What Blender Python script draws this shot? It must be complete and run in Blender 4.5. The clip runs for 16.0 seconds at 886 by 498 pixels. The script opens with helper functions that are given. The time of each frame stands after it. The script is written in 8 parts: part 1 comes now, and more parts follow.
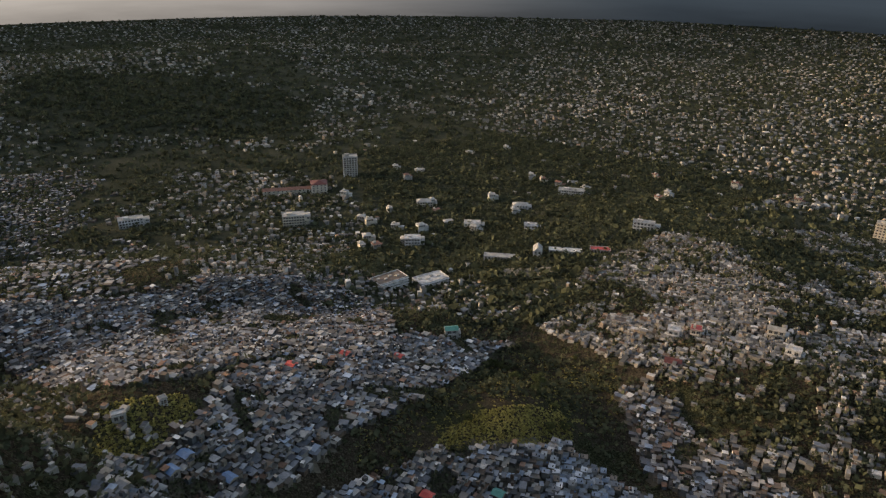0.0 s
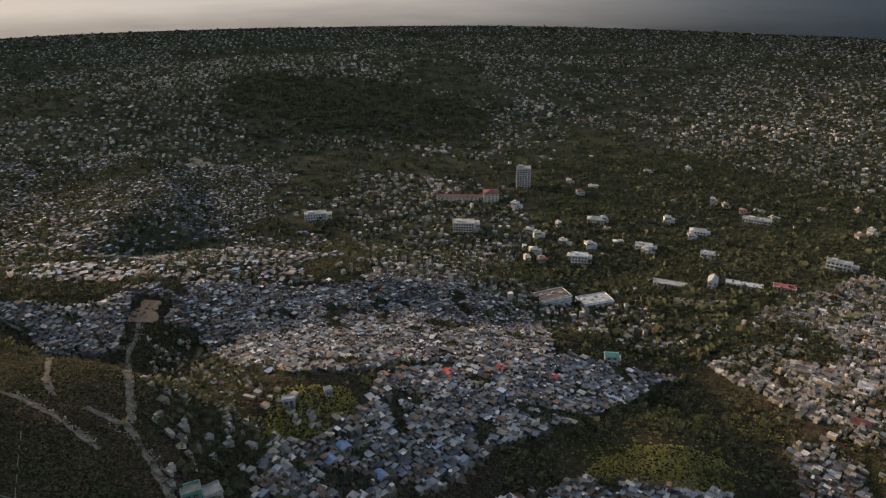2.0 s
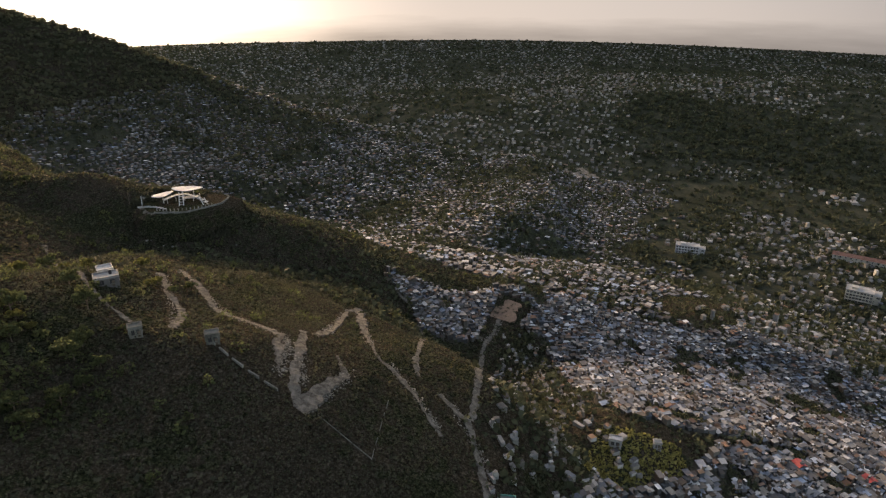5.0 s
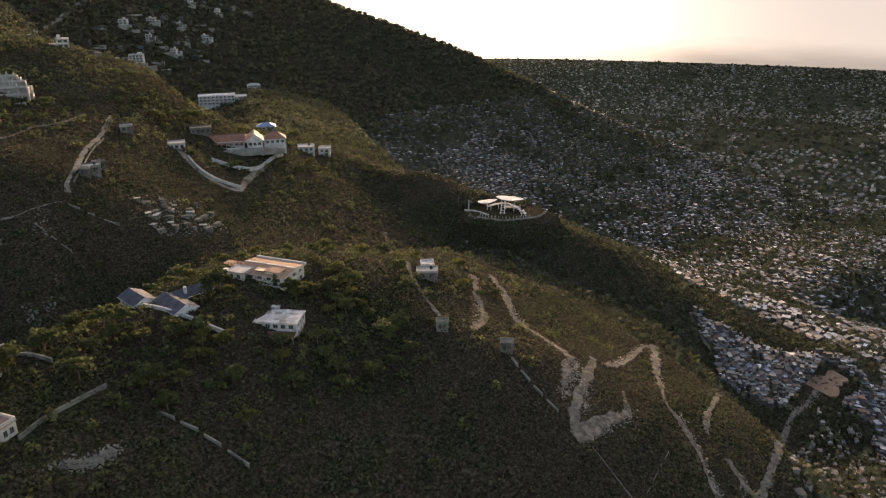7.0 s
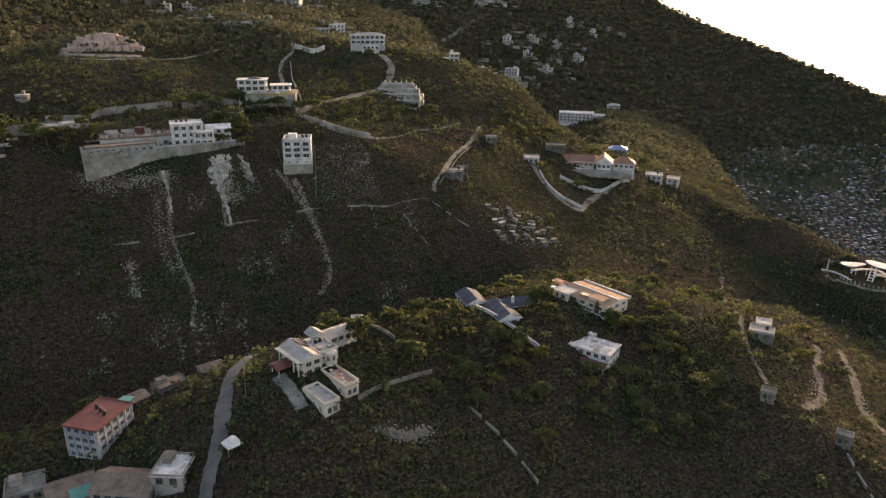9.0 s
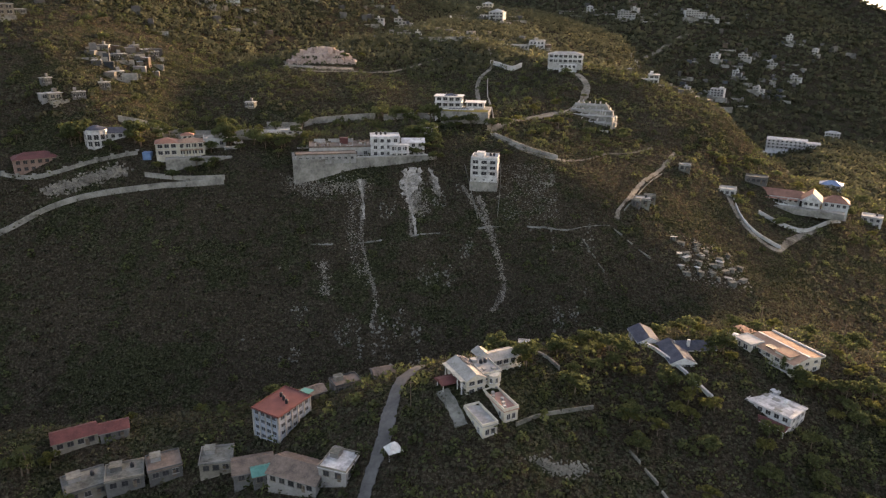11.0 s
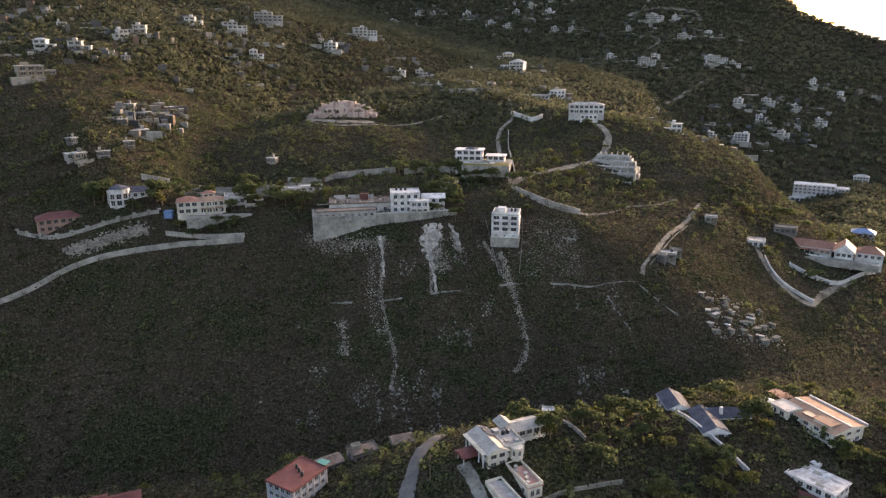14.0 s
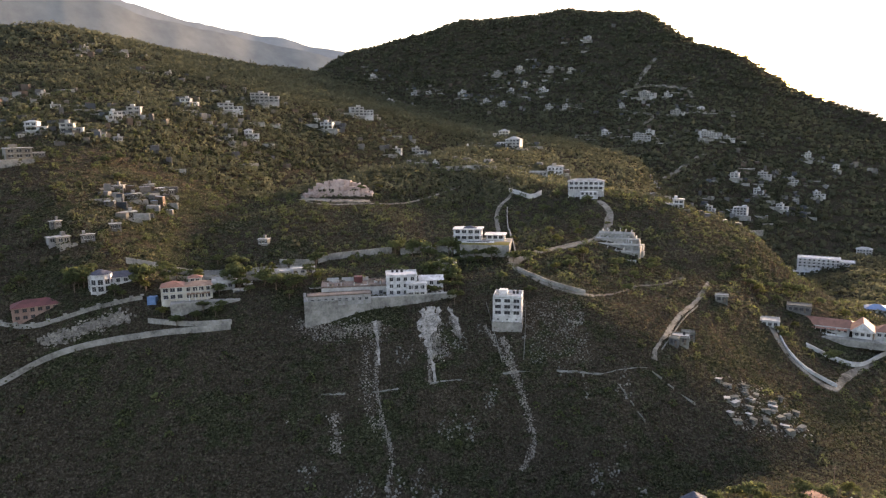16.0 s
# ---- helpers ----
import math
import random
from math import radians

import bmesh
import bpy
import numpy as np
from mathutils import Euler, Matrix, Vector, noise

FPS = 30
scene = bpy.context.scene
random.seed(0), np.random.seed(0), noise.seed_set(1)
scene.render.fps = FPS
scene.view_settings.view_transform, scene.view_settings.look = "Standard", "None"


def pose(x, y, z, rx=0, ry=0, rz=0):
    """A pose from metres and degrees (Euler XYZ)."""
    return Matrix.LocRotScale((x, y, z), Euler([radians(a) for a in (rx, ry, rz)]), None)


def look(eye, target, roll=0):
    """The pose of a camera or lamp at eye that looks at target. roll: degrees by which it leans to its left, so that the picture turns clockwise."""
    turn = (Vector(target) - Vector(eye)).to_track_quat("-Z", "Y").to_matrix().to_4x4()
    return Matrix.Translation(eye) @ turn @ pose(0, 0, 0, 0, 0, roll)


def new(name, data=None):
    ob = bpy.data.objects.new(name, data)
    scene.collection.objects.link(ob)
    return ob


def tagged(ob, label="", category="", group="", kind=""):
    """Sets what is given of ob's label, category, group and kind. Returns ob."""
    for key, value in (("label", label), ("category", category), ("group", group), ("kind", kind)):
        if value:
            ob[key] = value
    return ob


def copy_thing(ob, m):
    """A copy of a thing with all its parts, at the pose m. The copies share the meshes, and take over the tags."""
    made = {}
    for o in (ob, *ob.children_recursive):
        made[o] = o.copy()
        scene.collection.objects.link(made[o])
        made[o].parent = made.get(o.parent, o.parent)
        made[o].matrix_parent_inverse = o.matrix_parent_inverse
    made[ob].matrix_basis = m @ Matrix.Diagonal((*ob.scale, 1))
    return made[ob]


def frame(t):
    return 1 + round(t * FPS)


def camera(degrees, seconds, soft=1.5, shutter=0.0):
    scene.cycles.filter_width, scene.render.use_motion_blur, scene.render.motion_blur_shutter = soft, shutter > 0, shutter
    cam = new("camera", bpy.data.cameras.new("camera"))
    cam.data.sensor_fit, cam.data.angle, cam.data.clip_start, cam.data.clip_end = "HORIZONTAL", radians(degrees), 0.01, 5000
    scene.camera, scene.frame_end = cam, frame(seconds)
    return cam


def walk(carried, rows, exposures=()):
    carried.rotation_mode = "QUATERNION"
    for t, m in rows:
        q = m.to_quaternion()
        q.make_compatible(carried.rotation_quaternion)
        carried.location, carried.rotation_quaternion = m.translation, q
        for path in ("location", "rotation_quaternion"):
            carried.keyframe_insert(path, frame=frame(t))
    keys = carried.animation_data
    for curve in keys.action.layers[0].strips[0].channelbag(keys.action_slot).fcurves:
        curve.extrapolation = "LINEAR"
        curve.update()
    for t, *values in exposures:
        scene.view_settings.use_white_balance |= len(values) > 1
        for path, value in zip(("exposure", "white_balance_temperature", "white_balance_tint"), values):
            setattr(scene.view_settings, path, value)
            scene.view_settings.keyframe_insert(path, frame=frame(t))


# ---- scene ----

def aim(t, x, y, z, yaw, pitch, roll):
    """One row of the flight: place, compass turn to the left, tilt and lean in degrees."""
    a, b = radians(yaw), radians(pitch)
    ahead = Vector((-math.sin(a) * math.cos(b), math.cos(a) * math.cos(b), math.sin(b)))
    eye = Vector((x, y, z))
    return t, look(eye, eye + 100 * ahead, roll)


FLIGHT = [
    (0.0, -8.18, -22.78, 368.02, -117.98, -24.32, 0.57),
    (0.5, -7.81, -22.46, 368.90, -117.15, -24.17, 0.38),
    (1.0, -7.46, -22.36, 369.75, -112.54, -24.02, 0.20),
    (1.5, -7.14, -22.57, 370.64, -107.13, -23.83, 0.14),
    (2.0, -6.69, -22.66, 371.68, -103.39, -23.66, -0.00),
    (2.5, -6.25, -22.77, 372.86, -96.70, -23.45, -0.04),
    (3.0, -5.87, -23.04, 374.26, -90.59, -23.29, -0.06),
    (3.2, -5.73, -23.13, 374.84, -88.34, -23.19, -0.14),
    (5.3, -3.69, -22.90, 382.30, -69.89, -22.62, -0.13),
    (5.5, -3.57, -22.83, 382.57, -68.51, -22.52, -0.29),
    (6.0, -3.27, -22.65, 383.15, -62.57, -22.15, -0.33),
    (6.5, -3.14, -22.85, 383.96, -53.89, -21.73, -0.38),
    (7.0, -2.96, -23.52, 385.23, -45.37, -21.37, -0.26),
    (7.5, -2.84, -23.87, 386.53, -41.40, -21.09, -0.33),
    (8.0, -3.13, -23.75, 387.50, -36.56, -20.73, -0.31),
    (8.5, -3.41, -23.41, 388.46, -28.10, -20.36, 0.01),
    (9.0, -2.87, -23.44, 389.67, -17.31, -20.09, 0.57),
    (9.5, -2.10, -23.86, 390.97, -11.92, -19.80, 0.87),
    (10.0, -1.85, -23.92, 392.05, -8.45, -19.54, 0.96),
    (10.2, -1.76, -23.93, 392.49, -6.54, -19.41, 1.07),
    (12.3, 0.58, -24.46, 399.58, 0.22, -19.62, 0.32),
    (12.5, 0.63, -23.88, 399.76, 0.30, -19.60, 0.27),
    (13.0, 0.66, -22.25, 400.04, 0.29, -19.11, 0.12),
    (13.5, 0.54, -20.05, 400.07, 0.29, -17.61, -0.04),
    (14.0, 0.45, -17.06, 399.98, 0.26, -16.09, -0.19),
    (14.5, 0.37, -13.32, 399.81, 0.20, -14.58, -0.33),
    (15.0, 0.37, -9.19, 399.73, 0.13, -13.07, -0.49),
    (15.5, 0.24, -4.64, 399.81, 0.03, -11.57, -0.65),
    (16.0, 0.00, -0.00, 400.00, -0.00, -10.08, -0.76),
]
EXPOSURE = [(0.0, 1.8, 7600, 17), (3.0, 1.9, 7700, 19), (5.5, 2.1, 7900, 22), (8.0, 2.4, 8100, 25), (10.0, 2.65, 8300, 26), (12.5, 2.85, 7600, 27), (16.0, 2.95, 7300, 27)]
cam = camera(64.14, 16.0, 1.3)
walk(cam, [aim(*row) for row in FLIGHT], EXPOSURE)

# ---- world, sun ----
SUN_AZ, SUN_EL = radians(45), radians(9)      # clockwise from +y, above the horizon
to_sun = Vector((math.sin(SUN_AZ) * math.cos(SUN_EL), math.cos(SUN_AZ) * math.cos(SUN_EL), math.sin(SUN_EL)))
world = bpy.data.worlds.new("world")
scene.world = world
world.use_nodes = True
wn = world.node_tree
sky = wn.nodes.new("ShaderNodeTexSky")
sky.sky_type, sky.sun_disc = "NISHITA", False
sky.sun_elevation, sky.sun_rotation = SUN_EL, SUN_AZ
sky.altitude, sky.air_density, sky.dust_density, sky.ozone_density = 400, 1.0, 4.0, 1.0
wn.nodes["Background"].inputs["Strength"].default_value = 0.15
wn.links.new(sky.outputs["Color"], wn.nodes["Background"].inputs["Color"])
sun = new("sun", bpy.data.lights.new("sun", "SUN"))
sun.data.energy, sun.data.angle, sun.data.color = 1.75, radians(3), (1.0, 0.83, 0.62)
sun.matrix_world = look(to_sun * 1000, (0, 0, 0))


# ---- terrain shape ----
def hashed(i, j, seed):
    h = np.sin(i * 127.1 + j * 311.7 + seed * 74.7) * 43758.5453
    return h - np.floor(h)


def value_noise(x, y, size, seed):
    u, v = np.asarray(x) / size, np.asarray(y) / size
    i, j = np.floor(u), np.floor(v)
    f, g = u - i, v - j
    f, g = f * f * (3 - 2 * f), g * g * (3 - 2 * g)
    a, b = hashed(i, j, seed), hashed(i + 1, j, seed)
    c, d = hashed(i, j + 1, seed), hashed(i + 1, j + 1, seed)
    return (a * (1 - f) + b * f) * (1 - g) + (c * (1 - f) + d * f) * g


def along(line, x, y):
    """Distance to a line of (x, y, z) corners and the height of the nearest place on it, corner to corner."""
    best, high = [], []
    for (ax, ay, az), (bx, by, bz) in zip(line, line[1:]):
        dx, dy = bx - ax, by - ay
        k = np.clip(((x - ax) * dx + (y - ay) * dy) / (dx * dx + dy * dy), 0, 1)
        best.append(np.hypot(x - ax - k * dx, y - ay - k * dy))
        high.append(az + k * (bz - az))
    return best, high


# Ridges: corners of the crest, the fall per metre to either side, the roundness of the top, the depth of the steep upper face, its reach, and where the foot breaks off.
MOUNTAIN = [(-253, 1479, 503), (-161, 1491, 548), (49, 1549, 608), (259, 1528, 625), (411, 1443, 611), (477, 1369, 543), (512, 1324, 533),
            (617, 1235, 452), (692, 1145, 419), (764, 1063, 362), (862, 946, 264), (912, 868, 220), (962, 770, 197), (1023, 598, 169), (1057, 423, 115)]
WOODED = [(-620, 800, 505), (-468, 884, 517), (-428, 959, 510), (-400, 1078, 507), (-349, 1252, 503), (-265, 1425, 505)]
QUARRY_SPUR = [(80, 850, 388), (0, 620, 366), (-78, 520, 356), (-200, 430, 340)]
TERRACE_SPUR = [(0, 620, 366), (100, 495, 354), (128, 455, 322)]
STEP_SPUR = [(100, 495, 352), (60, 420, 338), (30, 375, 331), (-30, 365, 329)]
SHELF = [(-260, 315, 332), (-150, 315, 332), (-100, 318, 330), (-60, 335, 328), (0, 340, 329), (40, 335, 325), (110, 370, 313), (170, 390, 300)]
VILLA_SPUR = [(-130, 165, 250), (-44, 165, 268), (15, 165, 290), (35, 180, 290), (80, 185, 291), (120, 185, 289), (150, 175, 281), (187, 170, 266), (215, 205, 259)]
PATH_SPUR = [(150, 165, 279), (155, 100, 272), (150, 72, 254), (175, 20, 215)]
PAVILION_SPUR = [(170, 390, 298), (218, 375, 288), (287, 400, 267), (312, 300, 260), (322, 240, 253), (332, 205, 243), (372, 166, 197)]
SLUM_FAR = [(332, 190, 225), (372, 166, 199), (397, 136, 183), (414, 67, 179), (463, -43, 147), (455, -140, 130), (430, -198, 108)]
SLUM_NEAR = [(225, 5, 203), (244, -18, 201), (282, -55, 180), (315, -97, 159), (334, -169, 144), (321, -235, 126)]
GREEN_KNOLL = [(150, -50, 168), (208, -101, 160), (211, -163, 154), (231, -187, 150), (240, -235, 128)]
RIGHT_RISE = [(40, -430, 172), (157, -343, 155), (230, -400, 142), (358, -498, 119)]
CITY_HILL = [(1500, 250, 95), (1750, -150, 105), (1900, -350, 90)]
BLUE_SPUR = [(230, 420, 285), (334, 531, 262), (430, 720, 262)]
RAVINE = [(135, 245, 270), (60, 228, 256), (-60, 216, 238), (-260, 190, 222)]
MASSIF = [(MOUNTAIN, 0.10, 70, 260, 250, 1150), (WOODED, 0.18, 30, 60, 300, 640)]
RIDGES = [(QUARRY_SPUR, 0.26, 25, 0, 1, 150), (TERRACE_SPUR, 0.30, 15, 0, 1, 110), (BLUE_SPUR, 0.34, 15, 0, 1, 100), (STEP_SPUR, 0.32, 12, 0, 1, 110), (SHELF, 0.42, 18, 0, 1, 900), (VILLA_SPUR, 0.42, 14, 0, 1, 120), (PATH_SPUR, 0.42, 10, 0, 1, 90), (PAVILION_SPUR, 0.58, 12, 0, 1, 150),
          (SLUM_FAR, 0.34, 14, 0, 1, 200), (SLUM_NEAR, 0.38, 10, 0, 1, 200), (GREEN_KNOLL, 0.42, 14, 0, 1, 200), (RIGHT_RISE, 0.2, 20, 0, 1, 300),
          (CITY_HILL, 0.12, 60, 0, 1, 900)]
# Hollows cut into the massif: the floor's corners and the rise per metre to either side.
BOWL = [(2600, 300, 20), (1000, 250, 72), (700, 330, 92), (520, 330, 108), (430, 270, 130)]
FRONT = [(430, 270, 130), (300, 180, 150), (200, 60, 150), (60, 60, 180), (-80, 120, 190), (-500, 120, 180)]

BACK = [(450, 1950, 330), (680, 1650, 200), (780, 1440, 130), (920, 1200, 80), (1010, 1070, 55), (1110, 860, 25), (1160, 640, 12), (1190, 440, 8), (1190, 250, 6)]


def humps(ridges, x, y):
    return [z - fall * (np.sqrt(d * d + top * top) - top) - drop * (1 - np.exp(-(np.sqrt(d * d + top * top) - top) / reach)) - 0.8 * np.maximum(d - end, 0)
            for line, fall, top, drop, reach, end in ridges for d, z in zip(*along(line, x, y))]


def joined(parts, k):
    """The highest of all, blended softly over k metres."""
    parts = np.array(parts)
    peak = parts.max(0)
    return peak + k * np.log(np.exp((parts - peak) / k).sum(0))


def hollowed(z, line, rise, k, curl=0.0, one_sided=False):
    """Cuts a valley along a line; a one-sided one stays low on the left of its line."""
    d, low = along(line, x=z[1], y=z[2])
    if one_sided:
        d = [np.where((bx - ax) * (z[2] - ay) - (by - ay) * (z[1] - ax) < 0, e, 0.0) for e, (ax, ay, _), (bx, by, _) in zip(d, line, line[1:])]
    cut = np.min([l + rise * np.sqrt(e * e + 64) + curl * e * e for e, l in zip(d, low)], axis=0)
    return z[0] - k * np.log1p(np.exp(-np.clip((cut - z[0]) / k, -30, 30))), z[1], z[2]


def height(x, y):
    """The ground's height in metres at a place of the plan."""
    x, y = np.asarray(x, float), np.asarray(y, float)
    r = np.hypot(x, y)
    plain = 105 * np.exp(-np.maximum(r - 350, 0) / 1100) - 2.0 + np.clip((r - 900) / 1500, 0, 1) * (8 * value_noise(x, y, 900, 14) + 4 * value_noise(x, y, 260, 15) - 2)
    massif = joined(humps(MASSIF, x, y), 6.0), x, y
    massif = hollowed(massif, BOWL, 0.10, 10.0, 0.00042)
    massif = hollowed(massif, FRONT, 0.70, 8.0)
    massif = hollowed(massif, BACK, 1.27, 6.0, 0.0, True)
    z = joined([plain, massif[0], *humps(RIDGES, x, y)], 3.0) - 2.0
    z = hollowed((z, x, y), RAVINE, 0.85, 6.0)[0]
    rough = np.exp(-np.maximum(r - 800, 0) / 1500) * np.clip((z - 60) / 60, 0.15, 1)
    return z + rough * (7 * (value_noise(x, y, 85, 1) - 0.5) + 3.0 * (value_noise(x, y, 31, 2) - 0.5) + 1.0 * (value_noise(x, y, 11, 3) - 0.5))


# ---- end of terrain shape ----


# ---- materials ----
def material(name):
    m = bpy.data.materials.new(name)
    m.use_nodes = True
    return m, m.node_tree.nodes, m.node_tree.links, m.node_tree.nodes["Principled BSDF"]


def noise_node(nodes, links, scale, detail=6.0, rough=0.6, vector=None):
    n = nodes.new("ShaderNodeTexNoise")
    n.inputs["Scale"].default_value, n.inputs["Detail"].default_value, n.inputs["Roughness"].default_value = scale, detail, rough
    links.new(vector, n.inputs["Vector"])
    return n.outputs["Fac"]


def ramp_node(nodes, links, fac, stops, blend="LINEAR"):
    n = nodes.new("ShaderNodeValToRGB")
    n.color_ramp.interpolation = blend
    ends = n.color_ramp.elements
    ends[0].position, ends[0].color = stops[0][0], (*stops[0][1], 1)
    ends[1].position, ends[1].color = stops[-1][0], (*stops[-1][1], 1)
    for p, c in stops[1:-1]:
        ends.new(p).color = (*c, 1)
    links.new(fac, n.inputs["Fac"])
    return n.outputs["Color"]


def mix_node(nodes, links, fac, a, b, kind="MIX"):
    n = nodes.new("ShaderNodeMix")
    n.data_type, n.blend_type = "RGBA", kind
    for value, key in ((fac, 0), (a, 6), (b, 7)):
        if isinstance(value, (int, float)):
            n.inputs[key].default_value = value
        elif isinstance(value, tuple):
            n.inputs[key].default_value = (*value, 1)
        else:
            links.new(value, n.inputs[key])
    return n.outputs[2]


def bump_node(nodes, links, height_out, bsdf, strength, distance):
    n = nodes.new("ShaderNodeBump")
    n.inputs["Strength"].default_value, n.inputs["Distance"].default_value = strength, distance
    links.new(height_out, n.inputs["Height"])
    links.new(n.outputs["Normal"], bsdf.inputs["Normal"])


def surface(name, low, high, scale, fine, roughness=0.85, bump=0.3, depth=0.2, sheen=0.0, vary=0.0, by="object", metallic=0.0, tints=None, gloss=0.2):
    """A surface of two tones in large patches and fine grain; vary shifts the tone from piece to piece, tints gives each piece one of some colours."""
    m, nodes, links, bsdf = material(name)
    at = nodes.new("ShaderNodeNewGeometry").outputs["Position"]
    big = noise_node(nodes, links, scale, 5, 0.6, at)
    small = noise_node(nodes, links, fine, 6, 0.65, at)
    both = nodes.new("ShaderNodeMath")
    both.operation = "MULTIPLY_ADD"
    links.new(small, both.inputs[0])
    both.inputs[1].default_value = 0.6
    links.new(big, both.inputs[2])
    color = ramp_node(nodes, links, both.outputs[0], [(0.55, low), (1.05, high)])
    if vary or tints:
        if by == "object":
            pick = nodes.new("ShaderNodeObjectInfo").outputs["Random"]
        else:
            pick = nodes.new("ShaderNodeNewGeometry").outputs["Random Per Island"]
        if tints:
            n = nodes.new("ShaderNodeValToRGB")
            n.color_ramp.interpolation = "CONSTANT"
            while len(n.color_ramp.elements) < len(tints):
                n.color_ramp.elements.new(0.5)
            for k, (e, c) in enumerate(zip(n.color_ramp.elements, tints)):
                e.position, e.color = k / len(tints), (*c, 1)
            links.new(pick, n.inputs["Fac"])
            color = mix_node(nodes, links, 1.0, n.outputs["Color"], color, "MULTIPLY")
        if vary:
            w = nodes.new("ShaderNodeTexWhiteNoise")
            w.noise_dimensions = "1D"
            links.new(pick, w.inputs["W"])
            shade = ramp_node(nodes, links, w.outputs["Value"], [(0, (1 - vary,) * 3), (1, (1.0,) * 3)])
            color = mix_node(nodes, links, 1.0, color, shade, "MULTIPLY")
    links.new(color, bsdf.inputs["Base Color"])
    bsdf.inputs["Roughness"].default_value, bsdf.inputs["Metallic"].default_value = roughness, metallic
    bsdf.inputs["Specular IOR Level"].default_value = gloss
    if sheen:
        bsdf.inputs["Sheen Weight"].default_value, bsdf.inputs["Sheen Roughness"].default_value = sheen, 0.5
        bsdf.inputs["Sheen Tint"].default_value = (0.9, 0.85, 0.6, 1)
    if bump:
        bump_node(nodes, links, small, bsdf, bump, depth)
    return m




def scrub_ground():
    """Low herbs, dead leaves and bare earth in patches of three sizes."""
    m, nodes, links, bsdf = material("scrub_ground")
    at = nodes.new("ShaderNodeNewGeometry").outputs["Position"]
    wide, mid, fine = noise_node(nodes, links, 0.03, 5, 0.6, at), noise_node(nodes, links, 0.22, 6, 0.7, at), noise_node(nodes, links, 1.1, 4, 0.7, at)
    herbs = ramp_node(nodes, links, fine, [(0.36, (0.006, 0.007, 0.004)), (0.52, (0.020, 0.022, 0.012)), (0.68, (0.058, 0.058, 0.034))])
    earth = ramp_node(nodes, links, fine, [(0.36, (0.012, 0.010, 0.007)), (0.55, (0.034, 0.028, 0.020)), (0.70, (0.085, 0.072, 0.054))])
    both = nodes.new("ShaderNodeMath")
    both.operation = "ADD"
    links.new(wide, both.inputs[0])
    links.new(mid, both.inputs[1])
    pick = ramp_node(nodes, links, both.outputs[0], [(0.92, (0, 0, 0)), (1.14, (1, 1, 1))])
    links.new(mix_node(nodes, links, pick, herbs, earth), bsdf.inputs["Base Color"])
    bsdf.inputs["Roughness"].default_value, bsdf.inputs["Specular IOR Level"].default_value = 0.95, 0.0
    bump_node(nodes, links, fine, bsdf, 0.9, 0.9)
    return m


SCRUB = scrub_ground()
EARTH = surface("bare_earth", (0.022, 0.021, 0.016), (0.085, 0.075, 0.058), 0.03, 0.5, 0.95, 0.5, 0.3, gloss=0.0)
URBAN = surface("urban_ground", (0.010, 0.013, 0.008), (0.050, 0.050, 0.035), 0.02, 0.3, 0.95, 0.4, 0.5, gloss=0.0)
GREY = (0.5, 0.5, 0.5), (1.0, 1.0, 1.0)
SHACK_WALL = surface("block_wall", *GREY, 0.2, 1.5, 0.9, 0.2, 0.05, vary=0.45, by="island",
                     tints=[(0.105, 0.099, 0.092), (0.075, 0.073, 0.070), (0.15, 0.133, 0.11), (0.11, 0.08, 0.06), (0.19, 0.183, 0.172), (0.08, 0.09, 0.10)])
SHACK_ROOF = surface("shack_roof", *GREY, 0.15, 1.2, 0.8, 0.2, 0.05, gloss=0.1, vary=0.7, by="island",
                     tints=[(0.21, 0.21, 0.22), (0.14, 0.14, 0.15), (0.29, 0.29, 0.28), (0.17, 0.18, 0.20), (0.58, 0.57, 0.56), (0.15, 0.115, 0.09), (0.30, 0.36, 0.44), (0.18, 0.16, 0.14), (0.26, 0.27, 0.29), (0.15, 0.135, 0.125), (0.44, 0.42, 0.39), (0.15, 0.17, 0.20), (0.23, 0.14, 0.10), (0.34, 0.31, 0.27), (0.12, 0.125, 0.13)])
CITY_WALL = surface("city_wall", *GREY, 0.2, 1.5, 0.9, 0.2, 0.05, vary=0.5, by="island",
                    tints=[(0.29, 0.265, 0.225), (0.36, 0.345, 0.31), (0.21, 0.20, 0.18), (0.46, 0.44, 0.41), (0.28, 0.22, 0.17), (0.24, 0.235, 0.225)])
CITY_ROOF = surface("city_roof", *GREY, 0.15, 1.2, 0.85, 0.2, 0.05, gloss=0.1, vary=0.65, by="island",
                    tints=[(0.27, 0.262, 0.25), (0.18, 0.178, 0.172), (0.52, 0.51, 0.49), (0.15, 0.147, 0.14), (0.24, 0.215, 0.185), (0.13, 0.13, 0.133), (0.22, 0.145, 0.105), (0.36, 0.35, 0.34), (0.18, 0.19, 0.21), (0.22, 0.21, 0.198)])
SHED_WALL = surface("shed_wall", *GREY, 0.2, 1.5, 0.9, 0.2, 0.05, vary=0.4, tints=[(0.16, 0.15, 0.14), (0.115, 0.112, 0.108), (0.20, 0.18, 0.15), (0.23, 0.22, 0.21)])
SHED_ROOF = surface("shed_roof", *GREY, 0.3, 2.5, 0.8, 0.3, 0.05, gloss=0.1, vary=0.5,
                    tints=[(0.26, 0.27, 0.29), (0.20, 0.21, 0.23), (0.34, 0.34, 0.34), (0.52, 0.53, 0.55), (0.20, 0.16, 0.13), (0.24, 0.28, 0.34)])
